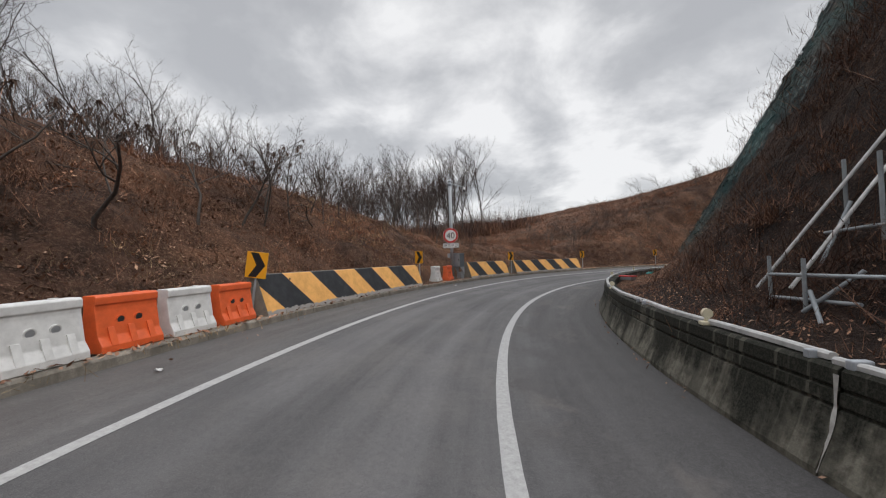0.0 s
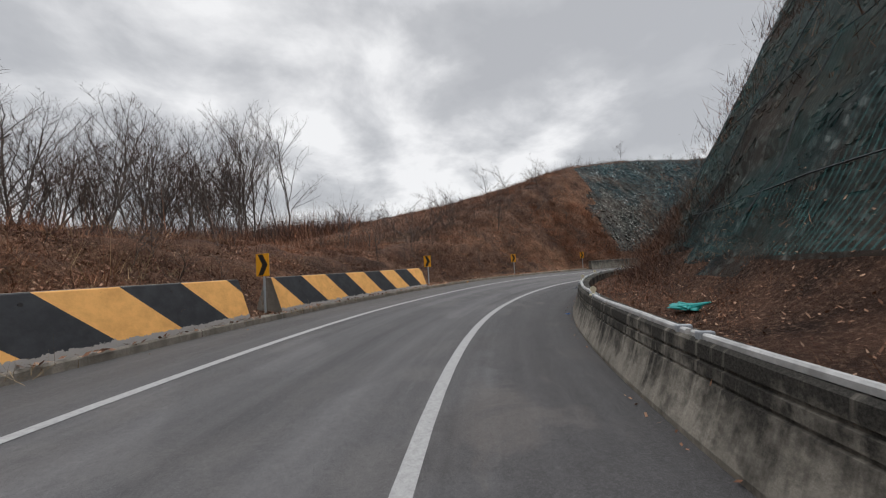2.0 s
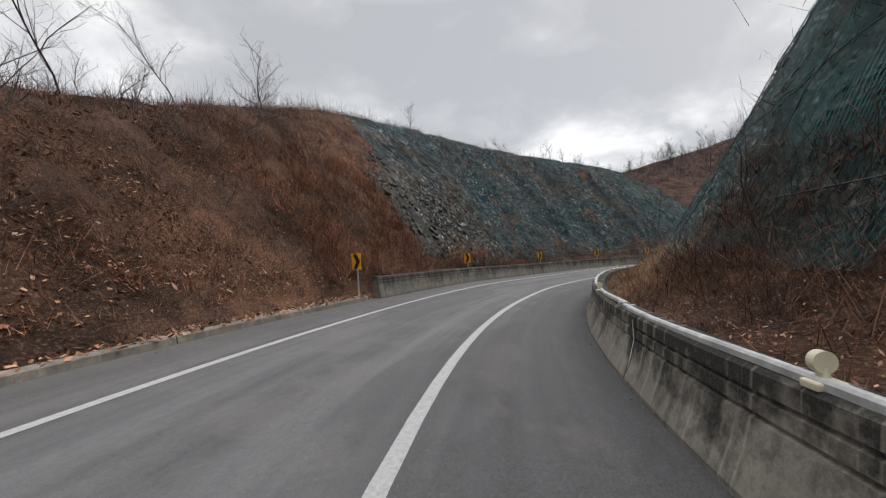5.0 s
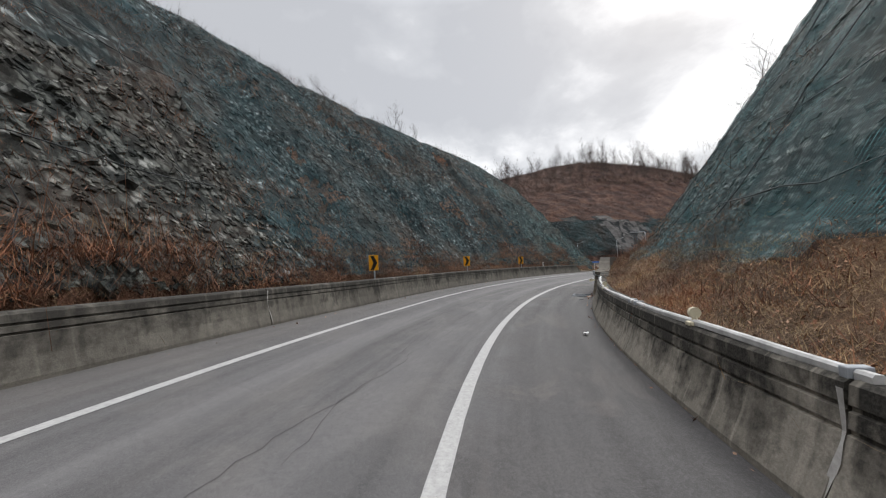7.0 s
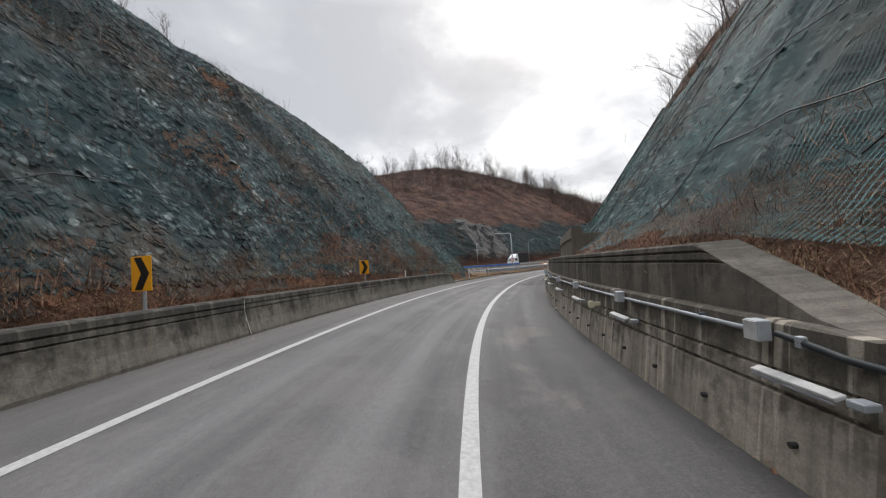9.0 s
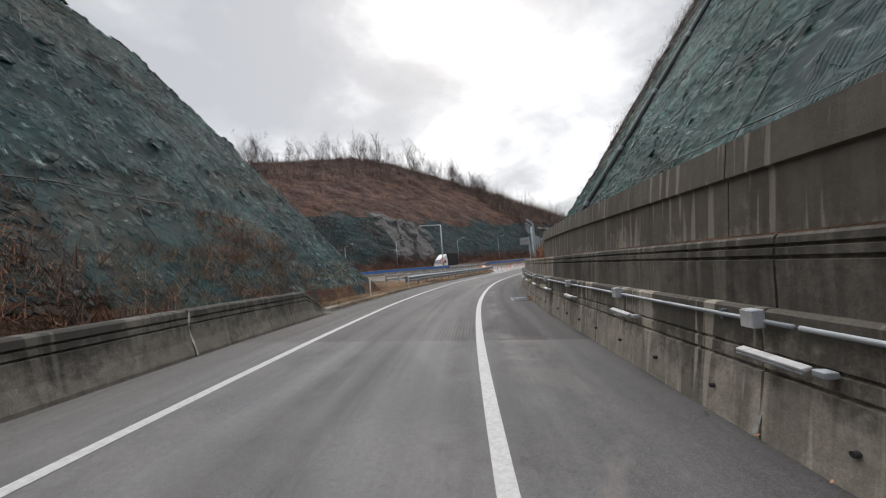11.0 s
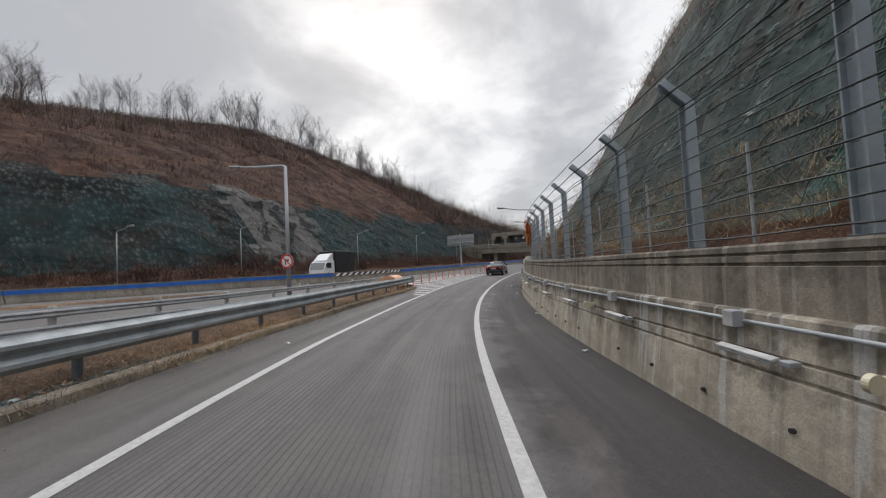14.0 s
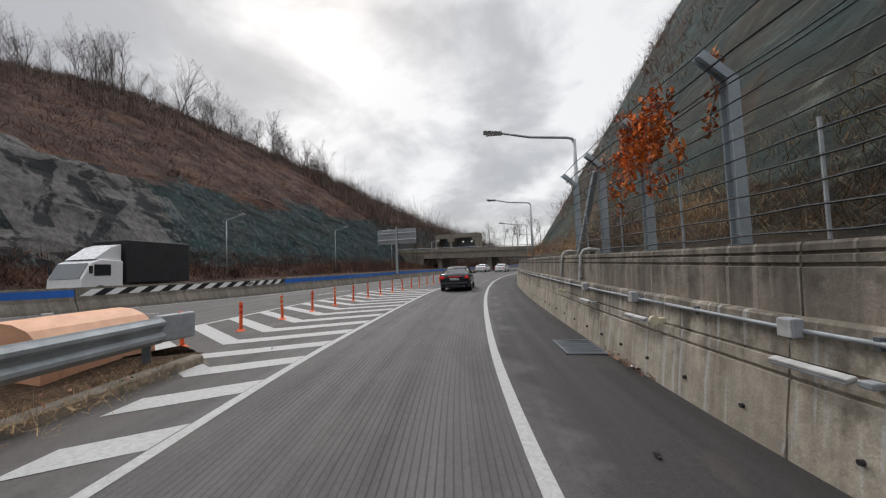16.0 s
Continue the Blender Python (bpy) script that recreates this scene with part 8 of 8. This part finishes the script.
blades("brush", sow(520, (28, 54), (4.3, 6.6), right_height, 54), 60, 0.75, 0.9, 0.0045, TWIG_DARK, "dark brown brush at the foot of the netted face", "brush", 55, 0.2, 1.0, 0.35)

blades("brush", sow(1300, (119, 148), (7.5, 26), right_height, 83, lambda s, d, h, p: (h > 11 + 5 * p) & (p > -0.15)), 26, 0.6, 1.0, 0.009, TWIG_RED, "russet brush over the top of the netted face", "brush", 84, 0.2, 1.0, 0.4)
blades("brush", sow(1700, (146, 215), (4.5, 24), right_height, 56, lambda s, d, h, p: (h > 4.5) & (p > -0.1)), 26, 0.8, 1.0, 0.012, TWIG_RED, "russet brush on the brow behind the fence", "brush", 57, 0.2, 1.0, 0.4)

blades("thicket", sow(1300, (10, 48), (-108, -38), left_height, 61), 34, 4.2, 0.6, 0.028, TWIG_RED, "russet undergrowth among the leafless woodland trees", "thicket", 62, 0.15, 1.0, 1.0)
blades("thicket", sow(900, (-14, 26), (-44, -15), left_height, 63), 40, 2.0, 0.8, 0.014, TWIG_RED, "russet brush behind the leaf-littered bank", "thicket", 64, 0.2, 1.0, 0.7)


def verge_height(s, d):
    return 0.17 + 0.0 * s


blades("dry_grass", sow(13000, (103, 137.5), (-8.6, -5.25), verge_height, 17), 18, 0.19, 1.3, 0.003, GRASS_DRY, "short dry grass on the verge", "grass", 37, 0.35)
blades("dry_grass", sow(4200, (103, 120), (-16, -6), verge_height, 18, lambda s, d, h, p: (d > median_d(s) + 8)), 18, 0.2, 1.2, 0.0035, GRASS_DRY, "dry grass round the end of the cutting", "grass", 38, 0.3)
rg = np.random.default_rng(77)
sA = rg.uniform(104, 290, 3800)
uA = rg.uniform(0.5, 10.5, 3800)
blades("brush", W(sA, median_d(sA) - 11.5 - uA, far_height(sA, median_d(sA) - 11.5 - uA)), 36, 1.15, 0.8, 0.018, TWIG_FAR, "russet brush along the far side of the main road", "brush", 39, 0.15, 1.0, 0.5)
sB = rg.uniform(104, 330, 10500)
uB = 19 + 76 * rg.uniform(0, 1, 10500) ** 1.3
blades("brush", W(sB, median_d(sB) - 11.5 - uB, far_height(sB, median_d(sB) - 11.5 - uB)), 12, 1.2, 1.0, 0.026, TWIG_FAR, "russet brush over the far hillside", "brush", 40, 0.15, 1.0, 0.7)


sC = rg.uniform(104, 300, 2600)
uC = rg.uniform(44, 95, 2600)
blades("thicket", W(sC, median_d(sC) - 11.5 - uC, far_height(sC, median_d(sC) - 11.5 - uC)), 22, 2.6, 0.5, 0.03, TWIG_GREY, "leafless scrub along the crest of the far hill", "thicket", 51, 0.05, 1.0, 0.8)
sD = rg.uniform(215, 320, 1500)
uD = rg.uniform(6, 60, 1500)
blades("thicket", W(sD, median_d(sD) - 11.5 - uD, far_height(sD, median_d(sD) - 11.5 - uD)), 26, 5.0, 0.4, 0.04, TWIG_GREY, "leafless wood at the end of the far hill", "thicket", 52, 0.05, 1.0, 1.0)


def leaves(name, P, size, material, label, seed, flat=0.5):
    rg = np.random.default_rng(seed)
    n = len(P)
    a = rg.uniform(0, 2 * np.pi, n)
    u = np.stack([np.cos(a), np.sin(a), rg.normal(0, flat, n)], 1) * (size * rg.uniform(0.5, 1.3, n))[:, None]
    v = np.stack([-np.sin(a), np.cos(a), rg.normal(0, flat, n)], 1) * (size * 0.55 * rg.uniform(0.5, 1.3, n))[:, None]
    c = P + np.stack([rg.normal(0, 0.02, n), rg.normal(0, 0.02, n), rg.uniform(0.01, 0.05, n)], 1)
    verts = np.stack([c - u, c + v, c + u, c - v], 1).reshape(-1, 3)
    i = np.arange(n)[:, None] * 4
    return tagged(mesh_object(name, verts, (i + [0, 1, 2, 3]).tolist(), material), label, "leaves", kind="stuff")


leaves("fallen_leaves", sow(48000, (-8, 60), (-13, -5.3), left_height, 50), 0.05, LEAF_DRY, "brown fallen leaves on the bank", 60)
leaves("fallen_leaves", sow(3500, (30, 55), (-11, -5.3), left_height, 53, lambda s, d, h, p: p > -0.15), 0.07, LEAF_DRY, "broad brown fallen leaves on the bank", 66)
leaves("fallen_leaves", sow(20000, (-15, 78), (3.0, 6.0), right_height, 51), 0.026, LEAF_DRY, "brown fallen leaves behind the barrier", 61)
lp = np.concatenate([W(np.random.default_rng(9).normal(s, 0.5, n), np.random.default_rng(8).uniform(2.05, 2.42, n), 0.012) for s, n in ((75.9, 40), (105.9, 420), (138.0, 160), (40.6, 30))])
leaves("fallen_leaves", sow(3200, (103, 137), (-9, -5.25), lambda s, d: 0.17 + 0.0 * s, 52), 0.03, LEAF_DRY, "brown leaf litter in the verge grass", 65)
leaves("fallen_leaves", lp + np.random.default_rng(3).uniform(0, 1, (len(lp), 1)) * np.array([0, 0, 0.04]), 0.034, LEAF_DRY, "rust-brown leaves heaped beside the drains", 62)
gs = np.random.default_rng(5)
leaves("fallen_leaves", W(gs.uniform(0, 140, 700), np.r_[gs.uniform(2.15, 2.45, 600), gs.uniform(-4.97, -4.6, 100)], 0.008), 0.028, LEAF_DRY, "scattered leaves in the gutters", 63)
# orange vine over the fence
vp, stems = [], []
for k in range(30):
    s0, top, long = K(144.2) + rnd.gauss(0, 0.9), 4.1 + rnd.uniform(-0.35, 0.3), rnd.uniform(0.25, 1.35) * (1.0 if k % 3 else 0.5)
    out, swing = rnd.uniform(-0.28, 0.12), rnd.uniform(-0.35, 0.35)
    line = []
    for q in range(9):
        f = q / 8
        line.append((s0 + swing * f + 0.06 * math.sin(5 * f + k), 2.98 + out * (1 - 0.4 * f), top - long * f + 0.16 * math.sin(3.1 * min(1, f * 2.2))))
    stems.append([(V(*p), 0.006) for p in line])
    for q in range(int(70 * long + 14)):
        f = rnd.random() ** 0.8 * 8
        a, b = line[int(min(f, 7))], line[int(min(f, 7)) + 1]
        u = f - int(min(f, 7))
        p = [x * (1 - u) + y * u for x, y in zip(a, b)]
        vp.append(W(p[0] + rnd.gauss(0, 0.05), p[1] + rnd.gauss(0, 0.05), p[2] + rnd.gauss(0, 0.045)))
vine = plain_holder("vine", "withered vine stems trailing over the rockfall fence", "vine")
for line in stems:
    mesh_object("stem", *tube_data([line], 4), BARK, vine)
leaves("vine_leaves", np.array(vp), 0.042, LEAF_ORANGE, "rust-orange withered vine leaves hanging on the fence", 64, 0.9)
